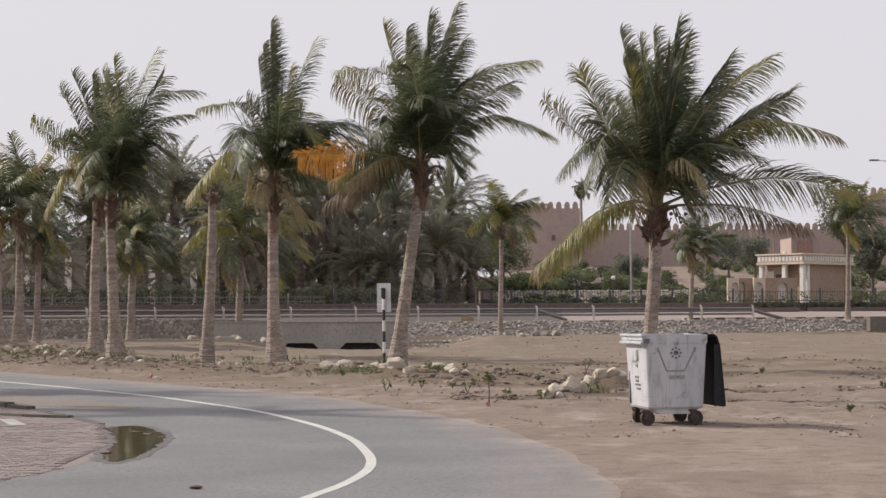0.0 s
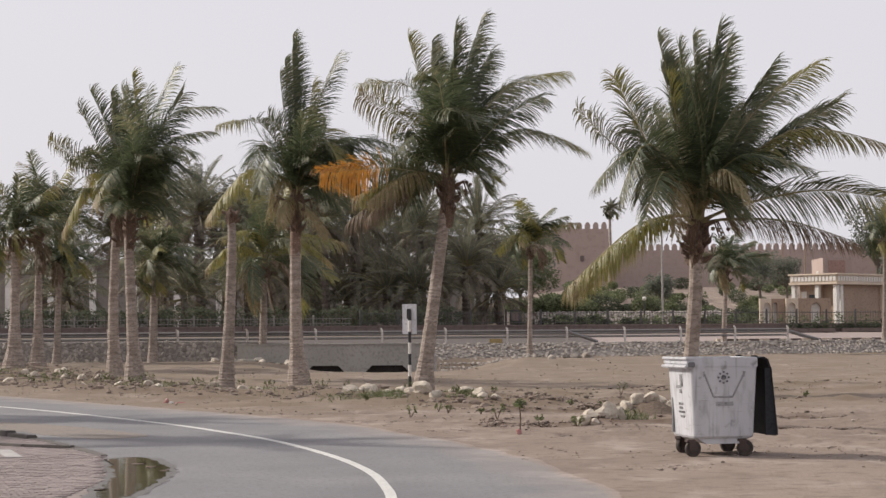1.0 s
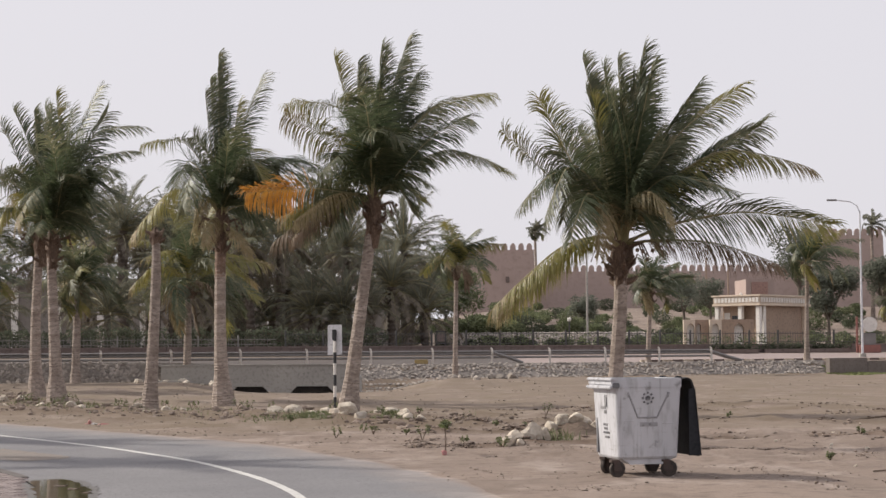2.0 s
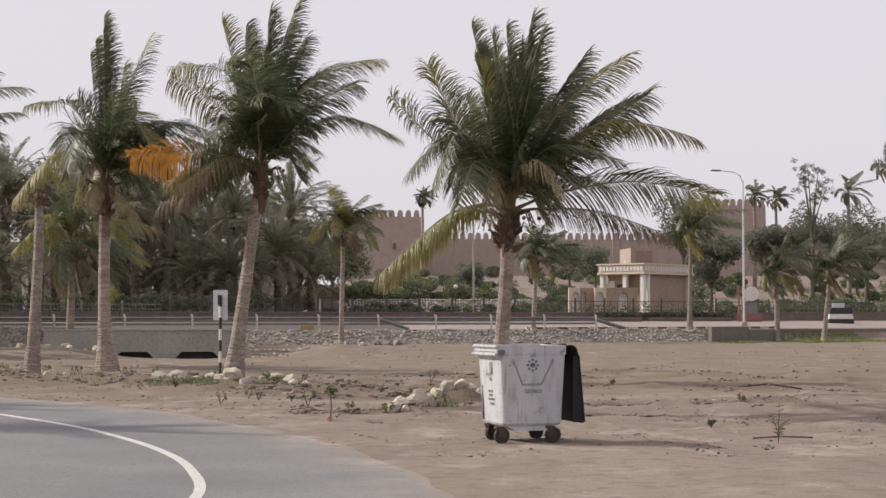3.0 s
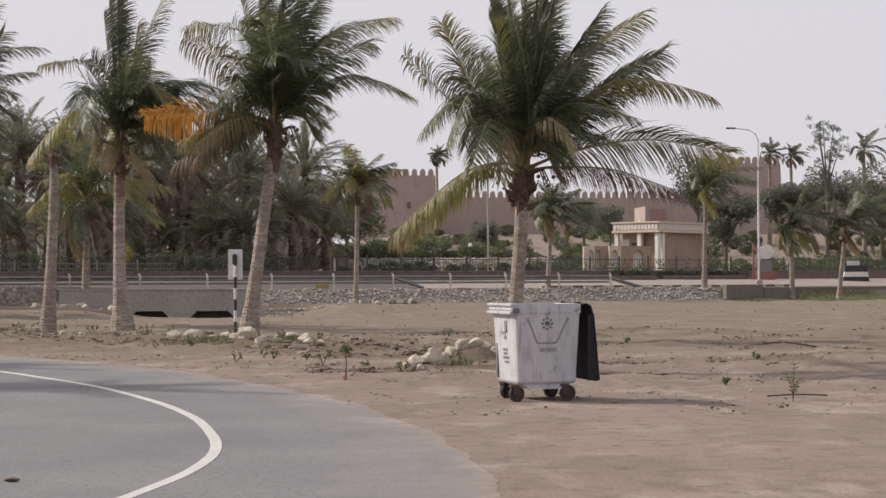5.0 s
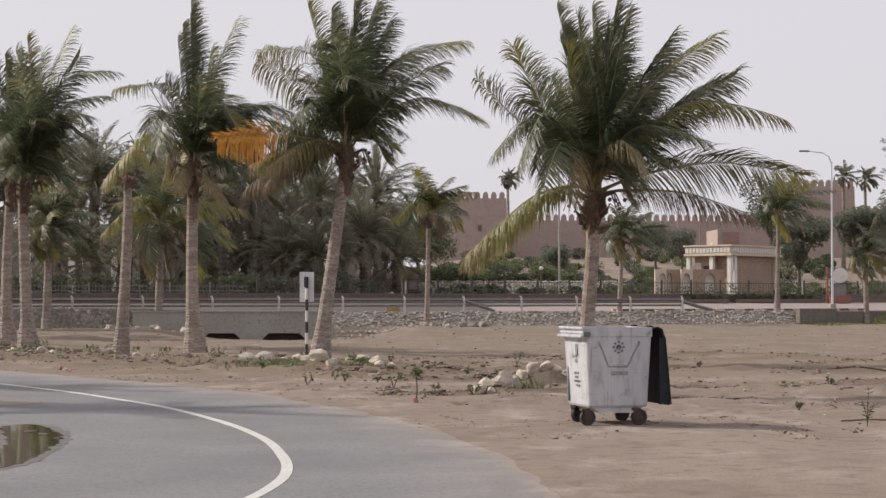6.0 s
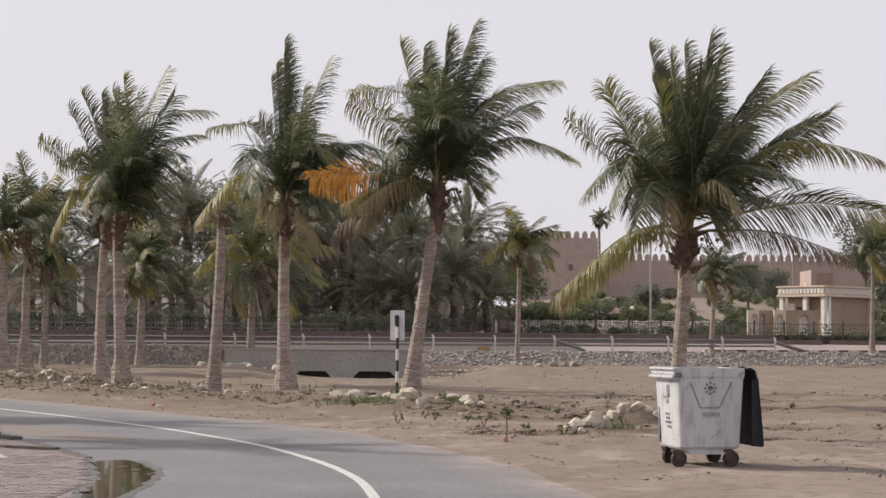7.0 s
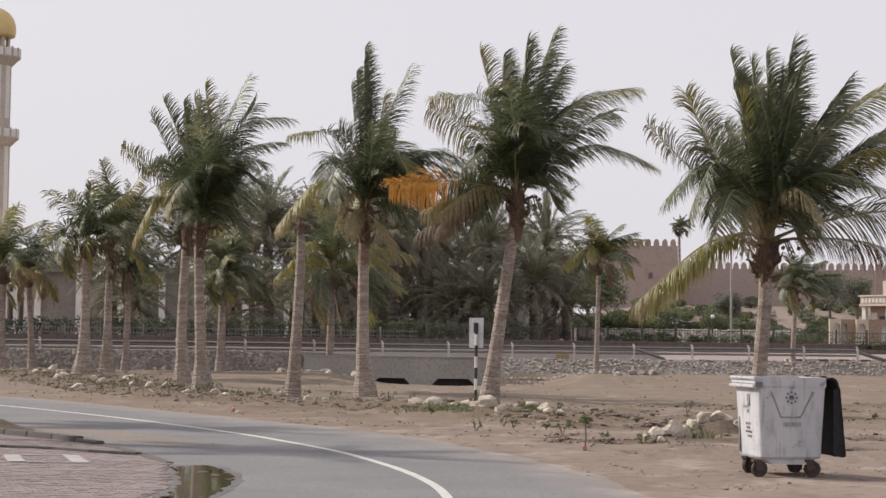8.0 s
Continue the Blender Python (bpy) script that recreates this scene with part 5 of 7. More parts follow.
def build_guard_rail():
    root = thing("guard_rail", pose(0, 0, 0), "grey steel guard rail on pale posts along the raised road", "guard rail")
    pts = [Vector((x, rail_y(x) - 1.0, 1.12)) for x in np.arange(-50.2, 20.6, 0.5)]
    length = sum((b - a).length for a, b in zip(pts, pts[1:]))
    line = resample(pts, round(length / 3.62))
    post_bm = boxes((-0.06, 0.06, -0.05, 0.05, -0.3, 0.74), bevel=0.01)
    tube(post_bm, [(0, 0, 0.7), (-0.02, 0, 0.82), (-0.09, 0, 0.9)], [0.07, 0.065, 0.05], 6)
    me = bpy.data.meshes.new("post")
    post_bm.to_mesh(me)
    post_bm.free()
    me.materials.append(M_RAILPOST)
    for i, p in enumerate(line):
        ob = new("post", me)
        ob.parent = root
        ob.location = p + Vector((0, -0.19, 0))
        if i + 1 < len(line):
            d = line[i + 1] - p
            bm = bmesh.new()
            for z in (0.62, 0.36):
                prof = [(0.0, -0.13), (-0.05, -0.09), (-0.05, -0.05), (0.0, 0.0), (-0.05, 0.05), (-0.05, 0.09), (0.0, 0.13)] if z == 0.62 else [(0, -0.06), (-0.04, -0.03), (-0.04, 0.03), (0, 0.06)]
                a = [bm.verts.new((0, -0.07 + q, z + h)) for q, h in prof] + [bm.verts.new((0, -0.055 + q, z + h)) for q, h in prof[::-1]]
                b = [bm.verts.new((d.length, v.co.y, v.co.z)) for v in a]
                n = len(a)
                for k in range(n):
                    bm.faces.new((a[k], b[k], b[(k + 1) % n], a[(k + 1) % n]))
            ob = part("beam", bm, M_STEEL, root)
            ob.matrix_world = Matrix.Translation(p) @ Matrix.Rotation(math.atan2(d.y, d.x), 4, "Z")
    # the bent end that lies on the ground
    bm = bmesh.new()
    tube(bm, [line[-1] + Vector((0, 0, 0.6)), line[-1] + Vector((1.0, 0.25, 0.3)), line[-1] + Vector((2.0, 0.5, 0.05))], [0.11, 0.11, 0.09], 6)
    part("bent_end", bm, M_STEEL, root, "bent rail end sloping to the ground")
    near = min(line, key=lambda p: abs(p.x - 6.95))
    bm = bmesh.new()
    tube(bm, [near + Vector((0.1, -0.3, 0.6)), near + Vector((0.9, -0.35, 0.34)), near + Vector((1.7, -0.3, 0.06))], [0.1, 0.1, 0.08], 6)
    part("bent_end", bm, M_STEEL, root, "bent rail end sloping to the ground")


build_guard_rail()


def yellow_block():
    root = thing("marker_block", pose(2.9, 99.0, ground_z(2.9, 99.0)), "low yellow painted concrete block behind the guard rail", "block")
    part("block", boxes((-0.36, 0.36, -0.15, 0.15, 0, 0.27), bevel=0.03), M_YELLOW, root)


yellow_block()


def road_strip(name, x0, x1, material, label):
    xs = list(np.arange(x0, x1 + 0.5, 1.0))
    us = [0.4, 3, 6, 9, 12.3]
    verts = [(x, rail_y(x) + u, ground_z(x, rail_y(x) + u) + 0.02) for x in xs for u in us]
    n = len(us)
    faces = [(i * n + k, (i + 1) * n + k, (i + 1) * n + k + 1, i * n + k + 1) for i in range(len(xs) - 1) for k in range(n - 1)]
    ob = mesh_part(name, from_lists(name, verts, faces), material, smooth=True)
    tagged(ob, label, "road", kind="structure")


road_strip("raised_road", -60, 9, M_BROWNROAD, "dull brown worn asphalt of the raised road")
road_strip("raised_plaza", 9, 91, M_ROADFAR, "pale pinkish dusty paving on the raised bank")


def wall_y(x):
    return rail_y(x) + 12.6


def build_low_wall():
    root = thing("low_wall", pose(0, 0, 0), "brown plastered low wall along the far roadside", "wall", kind="structure")
    xs = list(np.arange(-60, 92, 4.0))
    for a, b in zip(xs, xs[1:]):
        p, q = Vector((a, wall_y(a), 0)), Vector((b, wall_y(b), 0))
        d = q - p
        bm = boxes((0.01, d.length - 0.01, -0.15, 0.15, 0.8, 2.12))
        box(bm, 0.0, d.length, -0.2, 0.2, 2.12, 2.22)
        ob = part("wall_panel", bm, M_LOWWALL, root)
        ob.matrix_world = Matrix.Translation(p) @ Matrix.Rotation(math.atan2(d.y, d.x), 4, "Z")


build_low_wall()


def build_fence(x0, x1, material, label, height, gap):
    """Posts and rails as parts; the many thin bars stay one part."""
    root = thing("iron_fence", pose(0, 0, 0), label, "fence")
    bm = boxes((-0.05, 0.05, -0.05, 0.05, 0, height + 0.12), bevel=0.01)
    post = bpy.data.meshes.new("post")
    bm.to_mesh(post)
    bm.free()
    rail = bpy.data.meshes.new("rail")
    bm = boxes((0.05, 2.35, -0.02, 0.02, -0.02, 0.02))
    bm.to_mesh(rail)
    bm.free()
    post.materials.append(material), rail.materials.append(material)
    pts = [Vector((x, wall_y(x), 2.22)) for x in np.arange(x0, x1, 0.5)]
    n = round(sum((b - a).length for a, b in zip(pts, pts[1:])) / 2.4)
    line = resample(pts, n)
    verts, faces = [], []
    for a, b in zip(line, line[1:]):
        d = b - a
        m = Matrix.Translation(a) @ Matrix.Rotation(math.atan2(d.y, d.x), 4, "Z")
        for name, me, z in (("post", post, 0), ("rail", rail, 0.14), ("rail", rail, height - 0.12)):
            ob = new(name, me)
            ob.parent = root
            ob.matrix_world = m @ Matrix.Translation((0, 0, z))
        x = gap
        while x < d.length - 0.05:
            p = a + d * (x / d.length)
            k = len(verts)
            verts += [(p.x + sx * 0.011, p.y + sy * 0.011, p.z + z) for z in (0.02, height) for sx, sy in ((-1, -1), (1, -1), (1, 1), (-1, 1))]
            faces += [(k, k + 1, k + 5, k + 4), (k + 1, k + 2, k + 6, k + 5), (k + 2, k + 3, k + 7, k + 6), (k + 3, k, k + 4, k + 7), (k + 4, k + 5, k + 6, k + 7)]
            x += gap
    ob = mesh_part("bar", from_lists("bar", verts, faces), material, root)
    ob["kind"] = "stuff"


build_fence(-58, -5, M_PICKET, "pale picket fence on the low brown wall", 0.55, 0.2)
build_fence(-5, 90, M_FENCE, "black iron railing fence on the low brown wall", 0.85, 0.21)


def hedge(x0, x1, h, depth, seed, back=1.0):
    rnd = random.Random(seed)
    n = max(3, int((x1 - x0) / 0.9))
    blobs = []
    for k in range(n):
        x = x0 + (x1 - x0) * (k + 0.5) / n
        y = wall_y(x) + back
        z = ground_z(x, y + 0.5)
        blobs.append((x + rnd.gauss(0, 0.1), y, z + h * 0.5, 0.75, depth, h * 0.52 * rnd.uniform(0.75, 1.2)))
    ob = mesh_part("hedge", leaf_cloud(blobs, int((300 if h > 1 else 50) * n), 0.11, rnd, 0.5), M_HEDGE if h > 1 else M_SHRUB)
    tagged(ob, "dark green clipped hedge behind the roadside fence", "hedge", "roadside hedges", "stuff")


for i, (a, b, h) in enumerate(((-58, -40, 1.2), (-40, -27, 1.15), (-26.5, -12, 1.3), (-11.5, 1, 1.3), (6.5, 16, 0.85), (16.5, 30, 0.75), (30.5, 47, 0.75), (47.5, 66, 0.8), (66, 90, 0.9))):
    hedge(a, b, h, 0.7, 50 + i)


# ---- the grove behind the fence ----
def date_palm(seed, height, size, n, skirt):
    rnd = random.Random(seed)
    root = thing("date_palm", pose(0, 0, 0), "old date palm with grey-green arching crown and hanging dead leaves", "palm tree", "date palm grove")
    bm = bmesh.new()
    k = max(6, int(height / 0.16))
    pts = [(0.25 * math.sin(i / k * 2), 0, height * i / k) for i in range(k + 1)]
    tube(bm, pts, [(0.32 if i % 2 else 0.25) * rnd.uniform(0.93, 1.07) for i in range(k + 1)], 9)
    part("trunk", bm, M_DATETRUNK, root)
    top = Vector((0.25 * math.sin(2), 0, height))
    for i in range(n):
        u = (i + 0.5) / n
        rise, droop = 86 - 76 * u + rnd.gauss(0, 6), 40 + 75 * u + rnd.gauss(0, 10)
        me = frond_mesh(i * 2.39996 + rnd.gauss(0, 0.2), rise, droop, size * rnd.uniform(0.82, 1.1), rnd, pairs=40, leaf=0.72, width=0.05, hang=0.35, bare=0.1, wind=0.03, slim=1.2)
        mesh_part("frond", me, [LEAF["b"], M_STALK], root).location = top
    for i in range(skirt):
        me = frond_mesh(i * 2.39996 + rnd.gauss(0, 0.2), rnd.uniform(-30, 5), rnd.uniform(50, 75), size * rnd.uniform(0.6, 1.0), rnd, pairs=28, leaf=0.6, width=0.06, hang=0.5, wind=0.02, slim=1.2)
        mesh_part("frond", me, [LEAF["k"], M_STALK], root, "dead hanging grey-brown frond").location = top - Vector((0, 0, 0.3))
    return root


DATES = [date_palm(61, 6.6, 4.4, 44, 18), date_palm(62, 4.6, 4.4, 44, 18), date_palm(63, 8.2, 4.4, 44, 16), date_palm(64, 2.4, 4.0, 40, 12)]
grove_rnd = random.Random(9)
used = set()


def grove(rows):
    for x, y, k, *more in rows:
        big = more[0] if more else 1.0
        m = pose(x, y, ground_z(x, y) - 0.1, 0, 0, grove_rnd.uniform(0, 360)) @ Matrix.Diagonal((big, big, big * grove_rnd.uniform(0.93, 1.07), 1))
        if k not in used:
            DATES[k].matrix_world = m
            used.add(k)
        else:
            copy_thing(DATES[k], m)


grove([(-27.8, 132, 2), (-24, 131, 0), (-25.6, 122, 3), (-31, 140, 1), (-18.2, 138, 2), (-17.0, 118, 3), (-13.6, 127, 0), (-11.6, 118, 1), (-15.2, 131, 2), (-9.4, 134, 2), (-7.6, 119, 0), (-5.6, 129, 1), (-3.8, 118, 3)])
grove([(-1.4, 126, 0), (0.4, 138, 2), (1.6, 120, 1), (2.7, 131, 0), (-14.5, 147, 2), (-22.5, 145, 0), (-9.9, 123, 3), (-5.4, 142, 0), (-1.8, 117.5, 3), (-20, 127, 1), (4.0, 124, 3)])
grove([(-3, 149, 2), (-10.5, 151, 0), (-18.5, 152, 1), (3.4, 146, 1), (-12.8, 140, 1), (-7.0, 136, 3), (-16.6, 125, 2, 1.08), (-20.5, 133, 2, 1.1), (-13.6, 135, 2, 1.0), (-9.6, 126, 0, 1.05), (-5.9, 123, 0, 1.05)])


def leaf_tree(x, y, height, radius, seed, label, material=None, leaves=2600, group="trees on the slope", squash=0.8, size=0.22):
    """A round-crowned tree: trunk, limbs and leaf clumps with gaps."""
    rnd = random.Random(seed)
    root = thing("tree", pose(x, y, ground_z(x, y) - 0.1), label, "tree", group)
    bm = bmesh.new()
    fork = height * 0.35
    tube(bm, [(0, 0, 0), (0.1, 0, fork * 0.5), (0.05, 0, fork)], [0.05 * height * 0.6, 0.04 * height * 0.6, 0.035 * height * 0.6], 8)
    blobs = []
    for k in range(13):
        a = k * 2.4 + rnd.random()
        r = radius * rnd.uniform(0.25, 0.75)
        c = Vector((math.cos(a) * r, math.sin(a) * r, fork + (height - fork) * rnd.uniform(0.25, 0.8)))
        s = radius * rnd.uniform(0.32, 0.6)
        blobs.append((c.x, c.y, c.z, s, s, s * squash))
        tube(bm, [(0.05, 0, fork * 0.9), tuple(c * 0.5 + Vector((0, 0, fork * 0.4))), tuple(c)], [0.02 * height * 0.6, 0.012 * height * 0.6, 0.005 * height * 0.6], 5)
    part("trunk", bm, M_BARK, root)
    mesh_part("crown", leaf_cloud(blobs, leaves, size, rnd, 0.35), material or M_TREE, root)
    return root


def wispy_tree(x, y, height, seed):
    rnd = random.Random(seed)
    root = thing("tree", pose(x, y, ground_z(x, y)), "tall thin wispy tree with sparse feathery branches", "tree", "trees on the slope")
    bm = bmesh.new()
    fork = height * 0.5
    tube(bm, [(0, 0, 0), (0.2, 0, fork * 0.6), (0, 0, fork)], [0.3, 0.24, 0.18], 7)
    blobs = []
    for k in range(7):
        a = k * 2.4 + rnd.random()
        out = rnd.uniform(0.8, 2.6)
        tip = Vector((math.cos(a) * out, math.sin(a) * out, height * rnd.uniform(0.75, 1.0)))
        mid = Vector((tip.x * 0.5, tip.y * 0.5, fork + (tip.z - fork) * 0.55))
        tube(bm, [(0, 0, fork * 0.95), tuple(mid), tuple(tip)], [0.12, 0.07, 0.02], 5)
        for _ in range(9):
            u = rnd.uniform(0.25, 1.0)
            c = mid.lerp(tip, u) + Vector((rnd.gauss(0, 0.7), rnd.gauss(0, 0.7), rnd.gauss(0, 0.6)))
            blobs.append((c.x, c.y, c.z, 0.45, 0.45, 0.4))
    part("trunk", bm, M_BARK, root)
    mesh_part("crown", leaf_cloud(blobs, 2600, 0.12, rnd, 0.1), M_TREE, root)


leaf_tree(8.1, 165, 6.4, 2.6, 71, "round dark green tree behind the small palm", M_SHRUB, 5500, size=0.14)
leaf_tree(3.6, 150, 6.6, 2.2, 73, "grey-green tree at the edge of the grove", M_TREE, 5000, size=0.14)
for i, (x, y, h, r) in enumerate(((47.7, 186, 8.2, 3.0), (56.8, 236, 12.2, 4.2), (65.1, 226, 8.6, 3.0), (71.5, 226, 11.6, 4.6), (71.5, 206, 11.6, 4.2), (74.0, 197, 10.6, 4.6), (80, 204, 12, 5.2), (79.5, 190, 9, 4.2), (86, 198, 12, 5.5))):
    leaf_tree(x, y, h, r, 80 + i, "broad dark green tree on the slope behind the road", M_TREE, 5200, size=0.2)
leaf_tree(64.7, 176, 5.4, 2.2, 95, "low lime-green tree on the slope behind the road", M_SHRUB, 3600, size=0.15)
leaf_tree(5.8, 174, 8.6, 3.0, 96, "grey-green tree at the edge of the grove", M_TREE, 5000, size=0.15)
leaf_tree(7.6, 178, 7.2, 3.2, 98, "grey-green tree at the edge of the grove", M_TREE, 5000, size=0.15)
wispy_tree(68.1, 216, 16.4, 97)
for i, (x, y, h, r) in enumerate(((37.7, 215, 7, 2.6), (43.0, 226, 6, 2.6), (24.5, 205, 4.5, 2.0))):
    leaf_tree(x, y, h, r, 110 + i, "grey-green tree in front of the fort wall", M_TREE, 3000, size=0.15)


def far_palm(x, y, height, size, seed, n=22):
    rnd = random.Random(seed)
    palm = thing("tall_palm", pose(x, y, ground_z(x, y) - 0.1), "tall slim palm standing above the other trees", "palm tree", "far palms")
    trunk_part(palm, [(0, 0, 0), (0.1, 0, height * 0.5), (0, 0, height)], [0.3, 0.22, 0.2, 0.2], rnd, ring=0.3)
    crown_fill(palm, Vector((0, 0, height)), n, rnd, size, low=-30, looks="bbb", leaf=0.7, pairs=26, width=0.1, blow=0.3)


far_palm(24.9, 268, 11.4, 2.3, 121)
far_palm(71.0, 197, 15.6, 3.2, 122)
far_palm(65.7, 233, 12.0, 2.4, 123, 16)
far_palm(69.2, 235, 11.6, 2.4, 124, 16)
far_palm(72.1, 214, 12.8, 3.2, 125, 18)


def shrub(x, y, r, seed, label, material):
    rnd = random.Random(seed)
    z = ground_z(x, y)
    blobs = [(rnd.gauss(0, r * 0.3), rnd.gauss(0, r * 0.3), r * 0.55, r * rnd.uniform(0.6, 0.85), r * 0.8, r * rnd.uniform(0.45, 0.62)) for _ in range(4)]
    root = thing("shrub", pose(x, y, z), label, "shrub", "clipped shrubs on the slope")
    bm = bmesh.new()
    tube(bm, [(0, 0, -0.1), (0, 0, r * 0.5)], [0.08, 0.05], 5)
    part("stem", bm, M_BARK, root)
    mesh_part("foliage", leaf_cloud(blobs, int(420 + 350 * r), 0.13, rnd, 0.6), material, root)


shrub_rnd = random.Random(17)
for i in range(200):
    y = 151 + 109 * (i / 200) ** 1.1
    x = y * shrub_rnd.uniform(0.06, 0.40)
    if (0.165 < x / y < 0.265 and y < 180) or (x / y > 0.265 and shrub_rnd.random() < 0.45):
        continue
    shrub(x, y, shrub_rnd.uniform(0.7, 1.6), 200 + i, "rounded clipped green shrub on the dry slope", M_SHRUB if shrub_rnd.random() < 0.65 else M_HEDGE)


for i in range(15):
    shrub(5.6 + 1.3 * i + shrub_rnd.gauss(0, 0.35), 143.2 + shrub_rnd.gauss(0, 0.5), shrub_rnd.uniform(0.55, 0.95), 460 + i, "small dark shrub behind the iron fence", M_HEDGE)
for i in range(26):
    shrub(3.2 + 0.36 * i + shrub_rnd.gauss(0, 0.3), 150.5 + 4.2 * (i % 4) + shrub_rnd.gauss(0, 0.6), shrub_rnd.uniform(0.9, 1.5), 420 + i, "rounded clipped green shrub on the dry slope", M_SHRUB)


# ---- the fort ----
def merlon_mesh():
    bm = bmesh.new()
    prism(bm, [(-0.42, 0), (0.42, 0), (0.42, 0.55), (0.3, 0.85), (0.12, 1.02), (-0.12, 1.02), (-0.3, 0.85), (-0.42, 0.55)], -0.25, 0.25)
    bmesh.ops.recalc_face_normals(bm, faces=bm.faces)
    me = bpy.data.meshes.new("merlon")
    bm.to_mesh(me)
    bm.free()
    me.materials.append(M_FORT)
    return me


def build_fort():
    root = thing("fort", pose(0, 0, 0), "old mud-brown fort with crenellated walls on the slope", "fort")
    me = merlon_mesh()

    def battlement(x0, x1, y, z, turn=0.0):
        n = max(2, round(abs(x1 - x0) / 1.22))
        for k in range(n):
            ob = new("merlon", me)
            ob.parent = root
            ob.location = (x0 + (x1 - x0) * (k + 0.5) / n, y, z)

    def block(name, x0, x1, y0, y1, z0, z1, batter=0.4):
        bm = bmesh.new()
        g = bmesh.ops.create_cube(bm, size=1.0)
        for v in bm.verts:
            k = batter if v.co.z < 0 else 0.0
            v.co = Vector((x0 - k if v.co.x < 0 else x1 + k, y0 - k if v.co.y < 0 else y1 + k, z0 if v.co.z < 0 else z1))
        bmesh.ops.subdivide_edges(bm, edges=bm.edges, cuts=6, use_grid_fill=True)
        for v in bm.verts:
            v.co += 0.07 * noise.noise_vector(v.co * 0.35)
        return part(name, bm, M_FORT, root)

    block("tower", 14.2, 25.7, 279, 291, 3, 17.75)
    battlement(14.2, 25.7, 279.3, 17.75)
    block("curtain_wall", 25.6, 71.4, 282, 283.4, 3, 14.45)
    battlement(25.9, 71.2, 282.4, 14.45)
    block("tower", 71.2, 80.5, 279, 291, 3, 19.8)
    battlement(71.2, 80.5, 279.3, 19.8)
    block("curtain_wall", 80.4, 130, 282, 283.4, 3, 15.9)
    battlement(80.6, 129.8, 282.4, 15.9)
    # no hole is cut: brown wall colour stands in for the slit's shadow
    part("loophole", boxes((21.32, 21.88, 278.72, 278.9, 12.7, 13.6)), M_LOWWALL, root, "small brown panel painting the shadow in a window slit")
    # pink flat-roofed part with posts above the gatehouse
    part("annex", boxes((55.2, 59.4, 262, 270, 5, 12.3)), M_FORT, root)
    part("annex_door", boxes((56.0, 58.4, 261.9, 262.0, 9.5, 11.9)), M_PINK, root, "red door with distance haze painted in as pink")
    for x in (49.4, 52.6):
        bm = bmesh.new()
        tube(bm, [(x, 262, 6), (x, 262, 15.4)], [0.14, 0.12], 6)
        part("flag_pole", bm, M_TAN, root)


build_fort()


# ---- gatehouse ----
def arch_panel(bm, x0, x1, z0, z1, ax, aw, az, y0, y1):
    """A wall piece with one pointed-arch opening."""
    l, r, sp = ax - aw, ax + aw, az - aw * 1.3
    top = [(l, sp), (l + 0.12 * aw, sp + 0.55 * aw), (l + 0.45 * aw, sp + 0.98 * aw), (ax, az), (r - 0.45 * aw, sp + 0.98 * aw), (r - 0.12 * aw, sp + 0.55 * aw), (r, sp)]
    prism(bm, [(x0, z0), (l, z0)] + top[:4] + [(ax, z1), (x0, z1)], y0, y1)
    prism(bm, [(r, z0), (x1, z0), (x1, z1), (ax, z1)] + top[3:], y0, y1)


